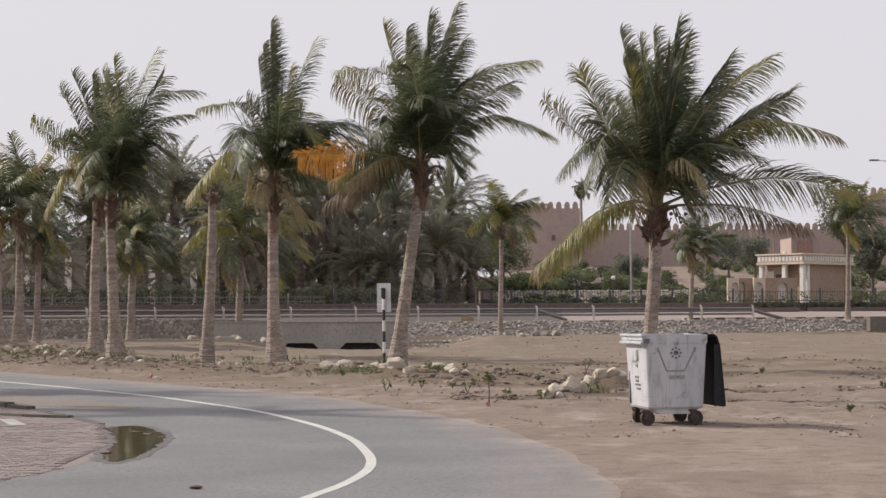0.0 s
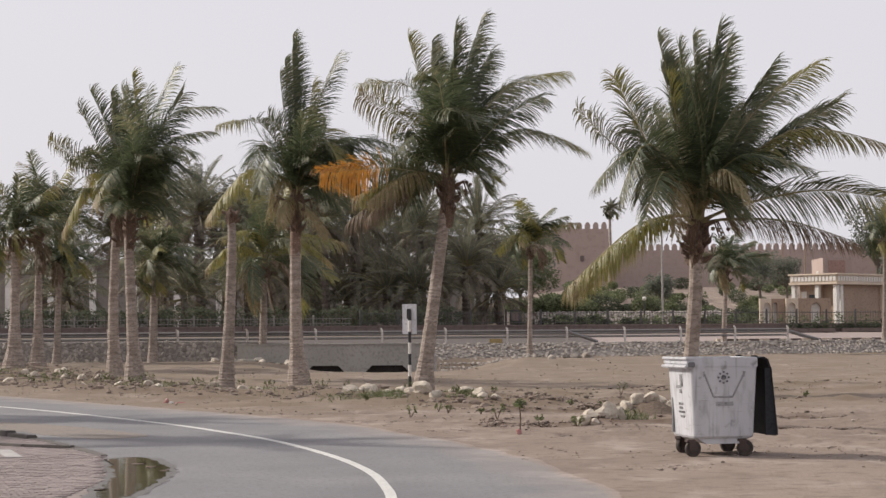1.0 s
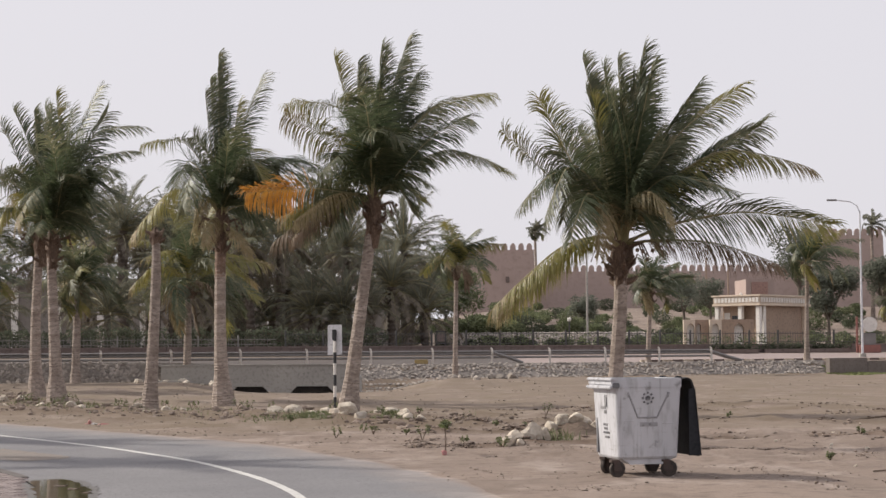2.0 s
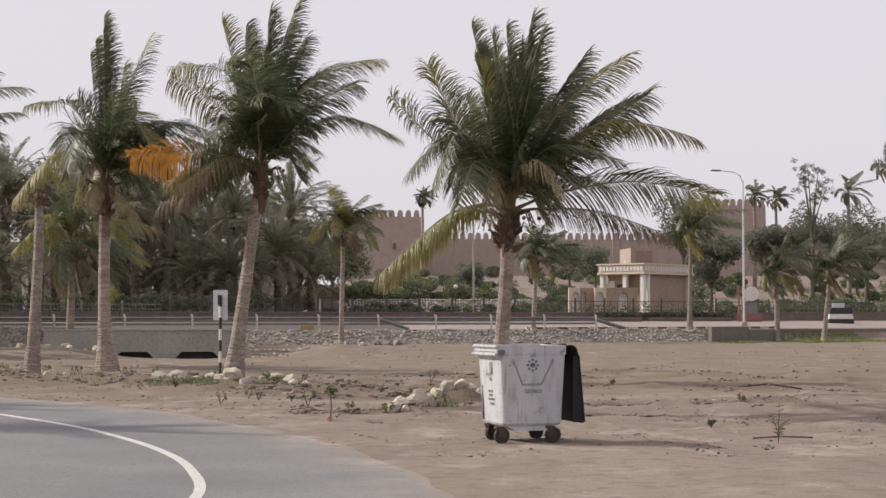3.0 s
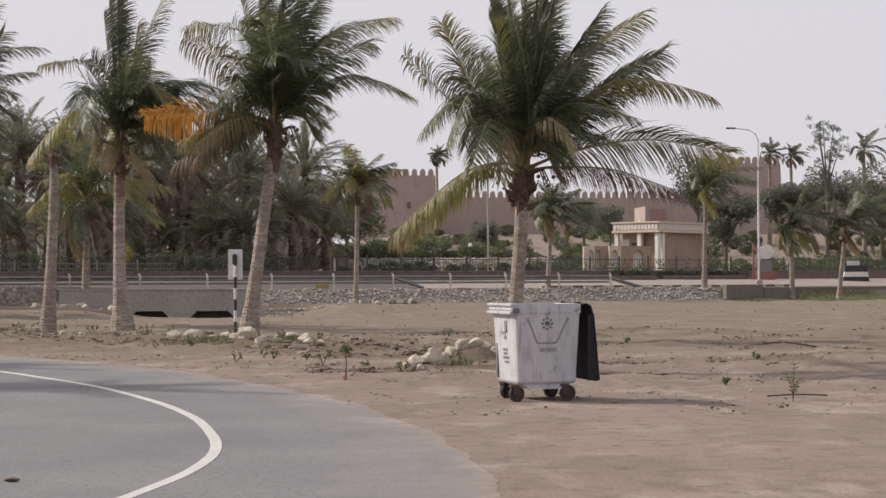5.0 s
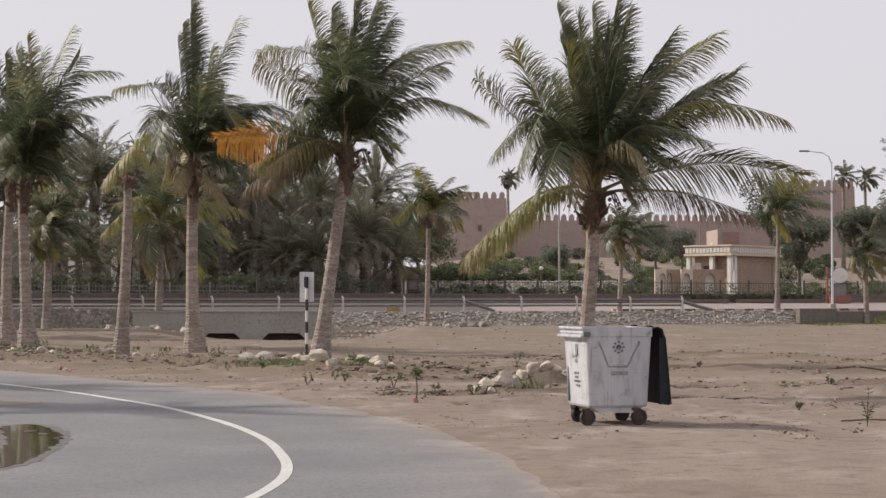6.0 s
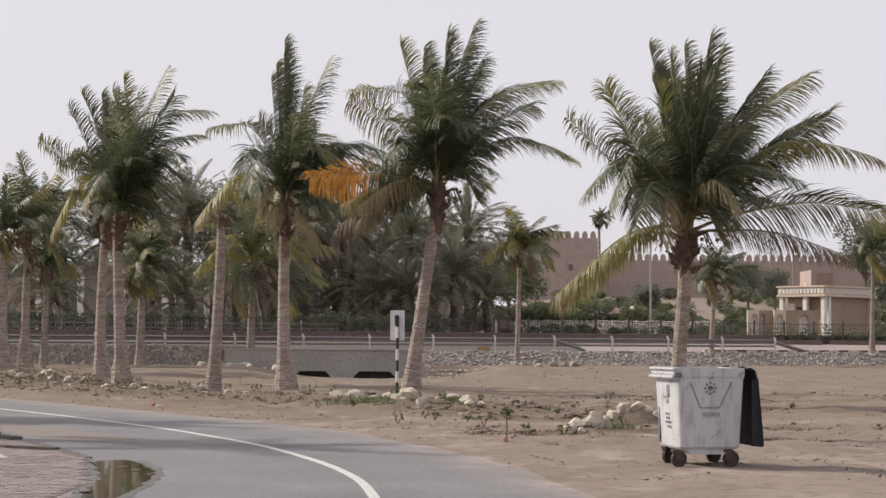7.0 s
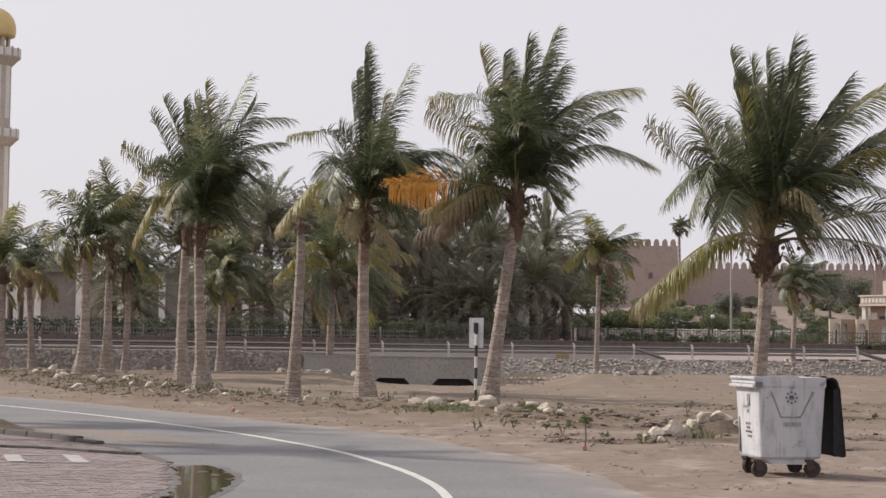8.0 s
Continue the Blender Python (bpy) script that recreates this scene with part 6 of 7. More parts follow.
def build_gatehouse():
    root = thing("gatehouse", pose(36.0, 165, 2.45, 0, 0, 0), "small cream gatehouse with baluster parapet and arched screen walls", "gatehouse")
    a45 = Matrix.Rotation(radians(45), 4, "Z")

    def add(name, bm, material, m=a45, label=""):
        bmesh.ops.recalc_face_normals(bm, faces=bm.faces)
        ob = part(name, bm, material, root, label)
        ob.matrix_local = m
        return ob

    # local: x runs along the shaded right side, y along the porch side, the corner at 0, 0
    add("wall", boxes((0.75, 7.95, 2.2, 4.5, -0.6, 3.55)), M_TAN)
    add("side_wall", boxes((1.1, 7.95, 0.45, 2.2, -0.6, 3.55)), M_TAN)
    add("roof_slab", boxes((-0.15, 8.75, -0.15, 5.15, 3.5, 3.72), bevel=0.03), M_CREAM)
    add("parapet", boxes((-0.05, 8.65, -0.05, 5.05, 3.72, 4.36), bevel=0.02), M_CREAM)
    add("parapet_cap", boxes((-0.2, 8.8, -0.2, 5.2, 4.36, 4.52), bevel=0.03), M_CREAM)
    slot = boxes((-0.14, 0.14, -0.06, 0.0, 0.0, 0.46), bevel=0.02)
    me = bpy.data.meshes.new("baluster")
    slot.to_mesh(me)
    slot.free()
    me.materials.append(M_WHITE)
    for k in range(20):
        for m in (Matrix.Translation((0.22 + k * 0.43, -0.06, 3.8)), Matrix.Translation((-0.06, 0.2 + k * 0.38, 3.8)) @ Matrix.Rotation(radians(-90), 4, "Z"))[:2 if k < 13 else 1]:
            ob = new("baluster", me)
            ob.parent = root
            ob.matrix_local = a45 @ m
    for x, y in ((0.05, 0.05), (0.05, 2.0), (0.05, 4.55), (0.75, 0.05), (7.95, 0.05)):
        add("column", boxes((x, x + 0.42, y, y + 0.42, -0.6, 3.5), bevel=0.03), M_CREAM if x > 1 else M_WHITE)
    add("doorway", boxes((0.72, 0.76, 2.5, 3.5, -0.2, 2.6)), M_GLASS)
    add("window", boxes((0.72, 0.76, 3.75, 4.35, 1.4, 2.9)), M_WHITE, label="pale window shutter")
    # screen walls with pointed arches in front of the porch
    front = Matrix.Translation((0, -1.6, 0))
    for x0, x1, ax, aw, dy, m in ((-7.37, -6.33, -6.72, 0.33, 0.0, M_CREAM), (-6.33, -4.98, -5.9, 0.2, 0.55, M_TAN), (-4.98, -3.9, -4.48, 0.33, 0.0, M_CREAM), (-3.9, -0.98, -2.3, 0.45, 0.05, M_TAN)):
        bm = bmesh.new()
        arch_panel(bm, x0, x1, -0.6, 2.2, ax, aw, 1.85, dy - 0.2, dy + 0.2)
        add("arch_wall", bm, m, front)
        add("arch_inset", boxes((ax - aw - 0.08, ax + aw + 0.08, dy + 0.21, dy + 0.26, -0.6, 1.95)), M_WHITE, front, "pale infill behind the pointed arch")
    bm = bmesh.new()
    lathe(bm, [(0.06, 0), (0.12, 0.05), (0.12, 0.2), (0.02, 0.27)], 8)
    add("roof_lamp", bm, M_WHITE, a45 @ Matrix.Translation((1.5, 3.0, 4.52)))


build_gatehouse()


# ---- mosque with minaret ----
def build_mosque():
    root = thing("mosque_hall", pose(0, 0, 0), "pale hall with tall white pillars and brown window strips", "building")
    part("wall", boxes((-75, -47, 192, 205, 1, 10.6)), M_TAN, root)
    part("roof", boxes((-75.6, -46.4, 190.8, 206, 10.6, 11.4), bevel=0.05), M_CREAM, root)
    part("plinth", boxes((-75.5, -46.5, 190.9, 192, 1, 3.3)), M_WHITE, root)
    part("string_course", boxes((-75.2, -46.8, 191.3, 192, 6.6, 7.1)), M_WHITE, root)
    pil = boxes((-0.27, 0.27, -0.35, 0.35, 0, 7.3), bevel=0.04)
    me = bpy.data.meshes.new("pillar")
    pil.to_mesh(me)
    pil.free()
    me.materials.append(M_WHITE)
    win = boxes((-0.2, 0.2, -0.04, 0.04, 0, 3.0))
    mw = bpy.data.meshes.new("window")
    win.to_mesh(mw)
    win.free()
    mw.materials.append(M_LOWWALL)
    for k in range(24):
        x = -74.5 + k * 1.15
        ob = new("pillar", me)
        ob.parent, ob.location = root, (x, 191.35, 3.3)
        for z in (3.5, 7.3):
            ob = new("window", mw)
            ob.parent, ob.location = root, (x + 0.57, 191.97, z)


def build_minaret():
    root = thing("minaret", pose(-57.9, 200, 2.6), "tall pale brown minaret with white balconies and gilded dome", "minaret")
    bm = bmesh.new()
    lathe(bm, [(2.2, -0.5), (2.2, 8), (1.72, 8.4), (1.66, 22), (1.6, 31.3)], 8)
    part("shaft", bm, M_MINARET, root)
    for k in range(8):
        a = radians(22.5 + 45 * k)
        bm = boxes((1.50, 1.62, -0.34, 0.34, 10, 21.2), (1.46, 1.57, -0.34, 0.34, 24.2, 30.4))
        part("panel", bm, M_WHITE, root, "white inset strip").rotation_euler = (0, 0, a)
    for z in (21.9, 31.0):
        bm = bmesh.new()
        lathe(bm, [(1.65, z - 0.9), (2.4, z - 0.15), (2.6, z), (2.6, z + 0.12)], 16)
        part("balcony_floor", bm, M_MINARET, root)
        for k in range(16):
            a = radians(22.5 * k)
            ob = part("balcony_panel", boxes((2.46, 2.56, -0.36, 0.36, z + 0.12, z + 1.0), bevel=0.02), M_WHITE, root)
            ob.rotation_euler = (0, 0, a)
            ob = part("balcony_post", boxes((2.44, 2.62, -0.08, 0.08, z + 0.12, z + 1.12)), M_MINARET, root)
            ob.rotation_euler = (0, 0, a + radians(11.25))
    for k in range(8):
        a = radians(45 * k)
        bm = bmesh.new()
        lathe(bm, [(0.2, 31.1), (0.2, 33.3)], 8, (1.25 * math.cos(a), 1.25 * math.sin(a), 0))
        part("lantern_column", bm, M_MINARET, root)
    bm = bmesh.new()
    lathe(bm, [(0.8, 31.1), (0.8, 33.3)], 12)
    part("lantern_core", bm, M_MINARET, root)
    bm = bmesh.new()
    lathe(bm, [(1.6, 33.3), (1.95, 33.5), (1.95, 33.7), (2.02, 34.2), (1.98, 34.8), (1.75, 35.5), (1.3, 36.1), (0.6, 36.55), (0.1, 36.75), (0.06, 37.6)], 20)
    part("dome", bm, M_GOLD, root, "gilded ribbed dome", smooth=True)


build_mosque()
build_minaret()
bm = boxes((-46, 3, 172, 180, 1.5, 8.5))
far_hall = thing("garden_hall", pose(0, 0, 0), "pale-pillared low building glimpsed behind the date palms, shadow painted into its walls", "building")
part("wall", bm, M_SHADEDHALL, far_hall)
part("roof", boxes((-46.4, 3.4, 171.4, 180.4, 8.5, 9.0)), M_SHADEDHALL, far_hall)
for k in range(12):
    part("pillar", boxes((-45.5 + 4 * k, -44.9 + 4 * k, 171.6, 172, 1.5, 8.5)), M_WHITE, far_hall)


# ---- road furniture far off ----
def street_lamp(x, y, height, arm, label):
    root = thing("street_lamp", pose(x, y, ground_z(x, y)), label, "street lamp")
    bm = bmesh.new()
    tube(bm, [(0, 0, -0.2), (0, 0, height * 0.5), (0, 0, height * 0.93)], [0.085, 0.07, 0.05], 8)
    part("pole", bm, M_SIGN, root)
    part("base_plate", boxes((-0.2, 0.2, -0.2, 0.2, 0, 0.25), bevel=0.03), M_CONC, root)
    bm = bmesh.new()
    tube(bm, [(0, 0, height * 0.92), (-arm * 0.12, 0, height * 0.965), (-arm * 0.4, 0, height * 0.99), (-arm, 0, height)], [0.05, 0.045, 0.04, 0.035], 6)
    part("arm", bm, M_SIGN, root)
    part("lamp_head", boxes((-arm - 0.6, -arm + 0.1, -0.12, 0.12, height - 0.06, height + 0.05), bevel=0.04), M_STEEL, root)


street_lamp(32.58, 118.2, 10.4, 1.6, "tall grey street lamp with a curved arm")
root = thing("flag_pole", pose(14.6, 120, ground_z(14.6, 120)), "slim pale metal pole beside the road", "pole")
bm = bmesh.new()
tube(bm, [(0, 0, -0.2), (0, 0, 4), (0, 0, 8.2)], [0.075, 0.068, 0.058], 8)
part("shaft", bm, M_CONC, root)
bm = bmesh.new()
lathe(bm, [(0.05, 0), (0.1, 0.06), (0.1, 0.14), (0.02, 0.2)], 8, (0, 0, 8.2))
part("cap", bm, M_CONC, root)


def garden_lamp(x, y, h):
    root = thing("garden_lamp", pose(x, y, ground_z(x, y)), "black garden lamp post with a white globe", "garden lamp")
    bm = bmesh.new()
    tube(bm, [(0, 0, 0), (0, 0, h)], [0.07, 0.05], 6)
    part("post", bm, M_FENCE, root)
    bm = bmesh.new()
    bmesh.ops.create_icosphere(bm, subdivisions=2, radius=0.15, matrix=Matrix.Translation((0, 0, h + 0.12)))
    part("globe", bm, M_WHITE, root, "white globe", smooth=True)


garden_lamp(13.67, 122.5, 1.75)


def booth():
    root = thing("notice_frame", pose(4.75, 118.2, 2.2), "black metal frame stand beside the fence", "notice stand")
    bm = boxes((-0.34, -0.26, -0.05, 0.05, 0, 1.0), (0.26, 0.34, -0.05, 0.05, 0, 1.0), (-0.34, 0.34, -0.05, 0.05, 0.9, 1.0), (-0.34, 0.34, -0.05, 0.05, 0.15, 0.23))
    part("frame_bars", bm, M_FENCE, root)
    part("board", boxes((-0.25, 0.25, -0.02, 0.02, 0.3, 0.85)), M_LOWWALL, root)
    pill = thing("gate_pillar", pose(4.2, 118.2, 2.2), "pale square gate pillar by the fence", "pillar")
    part("shaft", boxes((-0.17, 0.17, -0.17, 0.17, 0, 0.78), bevel=0.02), M_CREAM, pill)
    part("cap", boxes((-0.21, 0.21, -0.21, 0.21, 0.78, 0.86), bevel=0.02), M_CREAM, pill)


booth()


def round_sign_far():
    root = thing("round_sign", pose(34.6, 124, ground_z(34.6, 124)), "round pale sign board on a red and black base", "sign")
    bm = bmesh.new()
    lathe(bm, [(0.52, -0.03), (0.52, 0.03)], 24)
    ob = part("disc", bm, M_WHITE, root)
    ob.matrix_local = pose(0.05, -0.3, 1.95, 90)
    part("stand", boxes((-0.4, 0.5, -0.2, 0.25, 0.5, 1.35), bevel=0.04), M_STEEL, root)
    part("base", boxes((-0.7, 0.8, -0.35, 0.35, 0, 0.55), bevel=0.05), M_RED, root)
    part("side_post", boxes((-0.85, -0.72, -0.07, 0.07, 0, 2.5), bevel=0.02), M_RED, root)
    root = thing("round_sign", pose(46.4, 127, ground_z(46.4, 127)), "narrow round road sign on a pale post", "sign")
    bm = bmesh.new()
    tube(bm, [(0, 0, 0), (0, 0, 3.0)], [0.07, 0.07], 8)
    part("post", bm, M_SIGN, root)
    bm = bmesh.new()
    lathe(bm, [(0.55, -0.02), (0.55, 0.02)], 20)
    part("disc", bm, M_WHITE, root).matrix_local = pose(0, -0.08, 2.95, 90, 0, 55)
    bm = bmesh.new()
    lathe(bm, [(0.2, -0.03), (0.2, 0.03)], 12)
    part("symbol", bm, M_BLACK, root).matrix_local = pose(0, -0.10, 2.95, 90, 0, 55)


round_sign_far()


def barrier_block():
    root = thing("barrier_block", pose(41.25, 124.5, ground_z(41.25, 124.5) - 0.3), "concrete barrier block painted in black and white bands", "barrier")
    for z0, z1, k0, k1, m in ((0, 0.6, 1.0, 0.9, M_BLACK), (0.6, 0.95, 0.9, 0.83, M_WHITE), (0.95, 1.4, 0.83, 0.76, M_BLACK)):
        bm = bmesh.new()
        prism(bm, [(-k0, z0), (k0, z0), (k1, z1), (-k1, z1)], -0.35, 0.35)
        part("band", bm, m, root)
    part("board", boxes((-0.55, 0.35, -0.04, 0.04, 1.4, 1.72)), M_SIGN, root, "grey board on top of the block")


barrier_block()


def planter(x, y, w):
    root = thing("planter", pose(x, y, ground_z(x, y)), "low concrete planter with dark clipped plants", "planter", "planters along the far road")
    part("trough", boxes((-w, w, -0.35, 0.35, 0, 0.28), bevel=0.04), M_LOWWALL, root)
    rnd = random.Random(int(x * 10))
    mesh_part("foliage", leaf_cloud([(k * w * 0.4, 0, 0.42, 0.55, 0.35, 0.25) for k in (-2, -1, 0, 1, 2)], 900, 0.08, rnd), M_HEDGE, root)


for x, y in ((24.6, 120.6), (28.5, 122.6), (31.9, 124.6)):
    planter(x, y, 1.5)


def striped_kerb():
    root = thing("striped_kerb", pose(0, 0, 0), "kerb painted in faded dark and pale stripes", "kerb", kind="structure")
    pts = [Vector((x, rail_y(x) + 0.2, 1.12)) for x in np.arange(16, 34, 0.5)]
    line = resample(pts, 26)
    for i, (a, b) in enumerate(zip(line, line[1:])):
        d = b - a
        ob = part("kerb_stone", boxes((0.01, d.length - 0.01, -0.1, 0.1, -0.05, 0.14), bevel=0.02), M_LOWWALL if i % 2 else M_CREAM, root)
        ob.matrix_world = Matrix.Translation(a) @ Matrix.Rotation(math.atan2(d.y, d.x), 4, "Z")


striped_kerb()


def verge():
    """The green verge and its earth bank on the right."""
    rnd = random.Random(33)
    verts, faces = [], []
    for _ in range(34000):
        x = rnd.uniform(27.2, 64)
        y = rail_y(x) - 4.4 + rnd.uniform(-3.0, 1.5)
        if noise.noise((x * 0.25, y * 0.5, 0)) + 0.3 * noise.noise((x * 1.3, y * 1.3, 4)) < 0.0:
            continue
        z = ground_z(x, y) - 0.02
        a, h = rnd.uniform(0, 6.28), rnd.uniform(0.05, 0.13)
        k = len(verts)
        w = 0.06
        verts += [(x - w * math.cos(a), y - w * math.sin(a), z), (x + w * math.cos(a), y + w * math.sin(a), z), (x + rnd.gauss(0, 0.05), y + rnd.gauss(0, 0.05), z + h)]
        faces.append((k, k + 1, k + 2))
    ob = mesh_part("verge_grass", from_lists("verge_grass", verts, faces), M_GRASS)
    tagged(ob, "thin bright green grass on the verge below the road", "grass", kind="stuff")
    root = thing("bank_edging", pose(0, 0, 0), "dark low edging wall along the green verge", "edging wall", kind="structure")
    xs = list(np.arange(27.3, 72, 2.6))
    for i, (a, b) in enumerate(zip(xs, xs[1:])):
        back = 4.0 if i < 2 else 2.6
        p, q = Vector((a, rail_y(a) - back, 0)), Vector((b, rail_y(b) - back, 0))
        d = q - p
        ob = part("edging_block", boxes((0.01, d.length - 0.01, -0.2, 0.2, 0.1, 1.28 if i == 0 else 1.1), bevel=0.03), M_EDGE, root)
        ob.matrix_world = Matrix.Translation(p) @ Matrix.Rotation(math.atan2(d.y, d.x), 4, "Z")


verge()


# ---- the wheeled bin ----
def wheeled_bin():
    turn = radians(10.7)
    root = thing("wheeled_bin", Matrix.Translation((3.68, 24.80, 0.0)) @ Matrix.Rotation(turn, 4, "Z"), "large scuffed white wheeled refuse bin with black lid hanging open", "refuse bin")
    hw, hd, z0, z1 = 0.47, 0.50, 0.245, 1.33
    # tapered body with ribs pressed in
    bm = bmesh.new()
    rows = [(0.86, 0.88, z0), (0.90, 0.92, z0 + 0.03), (0.995, 1.0, z1 - 0.14), (1.0, 1.0, z1 - 0.13)]
    rings = []
    for kx, ky, z in rows:
        ring = []
        for cx, cy, a0 in ((1, -1, -90), (1, 1, 0), (-1, 1, 90), (-1, -1, 180)):
            for s in range(4):
                a = radians(a0 + 30 * s)
                r = 0.045
                ring.append(bm.verts.new((cx * (hw * kx - r) + r * math.cos(a), cy * (hd * ky - r) + r * math.sin(a), z)))
        rings.append(ring)
    for a, b in zip(rings, rings[1:]):
        n = len(a)
        for k in range(n):
            bm.faces.new((a[k], a[(k + 1) % n], b[(k + 1) % n], b[k]))
    bm.faces.new(rings[0][::-1])
    part("body", bm, M_BINWHITE, root)
    # hollow inside, seen from above
    bm = bmesh.new()
    inner = [[bm.verts.new((v[0] * k, v[1] * k, z)) for v in ((-hw, -hd), (hw, -hd), (hw, hd), (-hw, hd))] for k, z in ((0.95, z1 - 0.01), (0.84, z0 + 0.05))]
    for k in range(4):
        bm.faces.new((inner[0][(k + 1) % 4], inner[0][k], inner[1][k], inner[1][(k + 1) % 4]))
    bm.faces.new(inner[1])
    part("inner_lining", bm, M_BINGREY, root)
    # rim: a flanged band, deeper on the side
    bm = bmesh.new()
    for x0, x1, y0, y1 in ((-hw - 0.01, hw + 0.004, -hd - 0.004, -hd + 0.04), (-hw - 0.01, hw + 0.004, hd - 0.05, hd + 0.01), (hw - 0.05, hw + 0.01, -hd + 0.04, hd - 0.04)):
        box(bm, x0, x1, y0, y1, z1 - 0.135, z1, bevel=0.01)
    part("rim", bm, M_BINWHITE, root)
    bm = bmesh.new()
    box(bm, -hw - 0.075, -hw + 0.03, -hd - 0.03, hd + 0.03, z1 - 0.035, z1 + 0.005, bevel=0.012)
    box(bm, -hw - 0.055, -hw + 0.03, -hd - 0.02, hd + 0.02, z1 - 0.10, z1 - 0.035, bevel=0.015)
    box(bm, -hw - 0.085, -hw + 0.02, -hd - 0.03, hd + 0.03, z1 - 0.145, z1 - 0.10, bevel=0.012)
    part("lifting_lip", bm, M_BINWHITE, root)
    part("lip_end", boxes((-hw - 0.05, -hw + 0.05, -hd - 0.045, -hd - 0.03, z1 - 0.13, z1 - 0.06), bevel=0.01), M_BINGREY, root, "rusty dark trunnion end")

    def face_y(z):
        k = 0.92 + (1.0 - 0.92) * (z - z0) / (z1 - z0 - 0.14)
        return -hd * k

    # pressed V shape, ribs and emblem on the long face
    bm = bmesh.new()
    zs = (1.14, 0.80)
    for a, b in (((-0.29, zs[0]), (-0.15, zs[1])), ((-0.15, zs[1]), (0.12, zs[1])), ((0.12, zs[1]), (0.29, zs[0]))):
        tube(bm, [(a[0], face_y(a[1]) + 0.004, a[1]), (b[0], face_y(b[1]) + 0.004, b[1])], [0.016, 0.013] if a[1] > b[1] else [0.013, 0.016], 6)
    part("pressed_rib", bm, M_RIB, root, "raised grey V-shaped rib")
    for x0, x1, top in ((-0.36, -0.20, 0.76), (-0.10, 0.10, 0.66), (0.20, 0.36, 0.72)):
        bm = bmesh.new()
        for a, b in (((x0, 0.32), (x0, top)), ((x0, top), (x1, top)), ((x1, top), (x1, 0.32))):
            tube(bm, [(a[0], face_y(a[1]) + 0.004, a[1]), (b[0], face_y(b[1]) + 0.004, b[1])], [0.008, 0.008], 5)
        part("panel_rib", bm, M_BINWHITE, root)
    for x in (-0.285, 0.275):
        part("scuffed_corner", boxes((x - 0.022, x + 0.022, face_y(1.12) - 0.004, face_y(1.12) + 0.02, 1.06, 1.15), bevel=0.008), M_RIB, root, "dark scuff on the rib's corner")
    part("label_plate", boxes((-0.12, 0.13, face_y(0.71) - 0.006, face_y(0.71) + 0.02, 0.68, 0.735), bevel=0.004), M_RIB, root, "grey worn label strip")
    for k in range(8):
        a = radians(45 * k)
        x, z = -0.01 + 0.072 * math.cos(a), 1.06 + 0.072 * math.sin(a)
        bm = bmesh.new()
        lathe(bm, [(0.015, -0.006), (0.015, 0.012)], 7)
        part("emblem_dot", bm, M_MARK, root).matrix_local = pose(x, face_y(z), z, 90)
    bm = bmesh.new()
    lathe(bm, [(0.034, -0.006), (0.034, 0.014)], 12)
    part("emblem_centre", bm, M_MARK, root).matrix_local = pose(-0.01, face_y(1.06), 1.06, 90)
    # worn marks on the lit side: bars in place of writing
    def side_x(z):
        return -hw * (0.90 + 0.095 * (z - z0) / (z1 - z0 - 0.14)) - 0.004

    for y, z, w, h in ((-0.06, 1.02, 0.05, 0.16), (0.06, 0.93, 0.10, 0.035), (-0.02, 0.87, 0.04, 0.05), (0.0, 0.70, 0.09, 0.03), (0.0, 0.645, 0.07, 0.03), (-0.02, 0.59, 0.12, 0.025), (-0.05, 0.53, 0.08, 0.03)):
        part("marking_bar", boxes((side_x(z) - 0.004, side_x(z) + 0.02, y - w, y + w, z - h / 2, z + h / 2)), M_MARK, root)
    part("side_strip", boxes((side_x(0.5) - 0.012, side_x(0.5) + 0.01, hd - 0.16, hd - 0.1, 0.3, 0.78), bevel=0.004), M_BINGREY, root)
    # underside frame and castors
    bm = bmesh.new()
    prism(bm, [(-hw * 0.80, z0 + 0.004), (hw * 0.80, z0 + 0.004), (hw * 0.5, z0 - 0.075), (-hw * 0.5, z0 - 0.075)], -hd * 0.84, hd * 0.84)
    bmesh.ops.recalc_face_normals(bm, faces=bm.faces)
    part("hull", bm, M_BINWHITE, root, "sloping underside of the bin")
    for x, y, a in ((-0.46, -0.40, 5), (0.27, -0.40, -25), (-0.34, 0.38, 35), (0.31, 0.38, 10)):
        c = Matrix.Translation((x, y, 0)) @ Matrix.Rotation(radians(a), 4, "Z")
        bm = bmesh.new()
        lathe(bm, [(0.06, -0.030), (0.105, -0.030), (0.112, -0.015), (0.112, 0.015), (0.105, 0.030), (0.06, 0.030)], 20)
        wheel = part("castor", boxes((-0.06, 0.06, -0.05, 0.05, 0.2, 0.235), (-0.03, 0.07, -0.052, -0.044, 0.09, 0.22), (-0.03, 0.07, 0.044, 0.052, 0.09, 0.22), bevel=0.004), M_RUST, root, "rusty castor fork")
        wheel.matrix_local = c
        ob = part("tyre", bm, M_RUBBER, wheel, "dirty black rubber tyre")
        ob.matrix_local = pose(0.04, 0, 0.112, 90)
        bm = bmesh.new()
        lathe(bm, [(0.012, -0.04), (0.06, -0.034), (0.06, 0.034), (0.012, 0.04)], 14)
        part("hub", bm, M_RUST, wheel, "rust-brown wheel hub").matrix_local = pose(0.04, 0, 0.112, 90)
    # lid: a shallow curved black shell hanging down behind the hinge side
    bm = bmesh.new()
    prof = [(0.02, 0.02), (0.09, 0.035), (0.15, 0.0), (0.19, -0.12), (0.215, -0.4), (0.245, -0.75), (0.255, -1.02)]
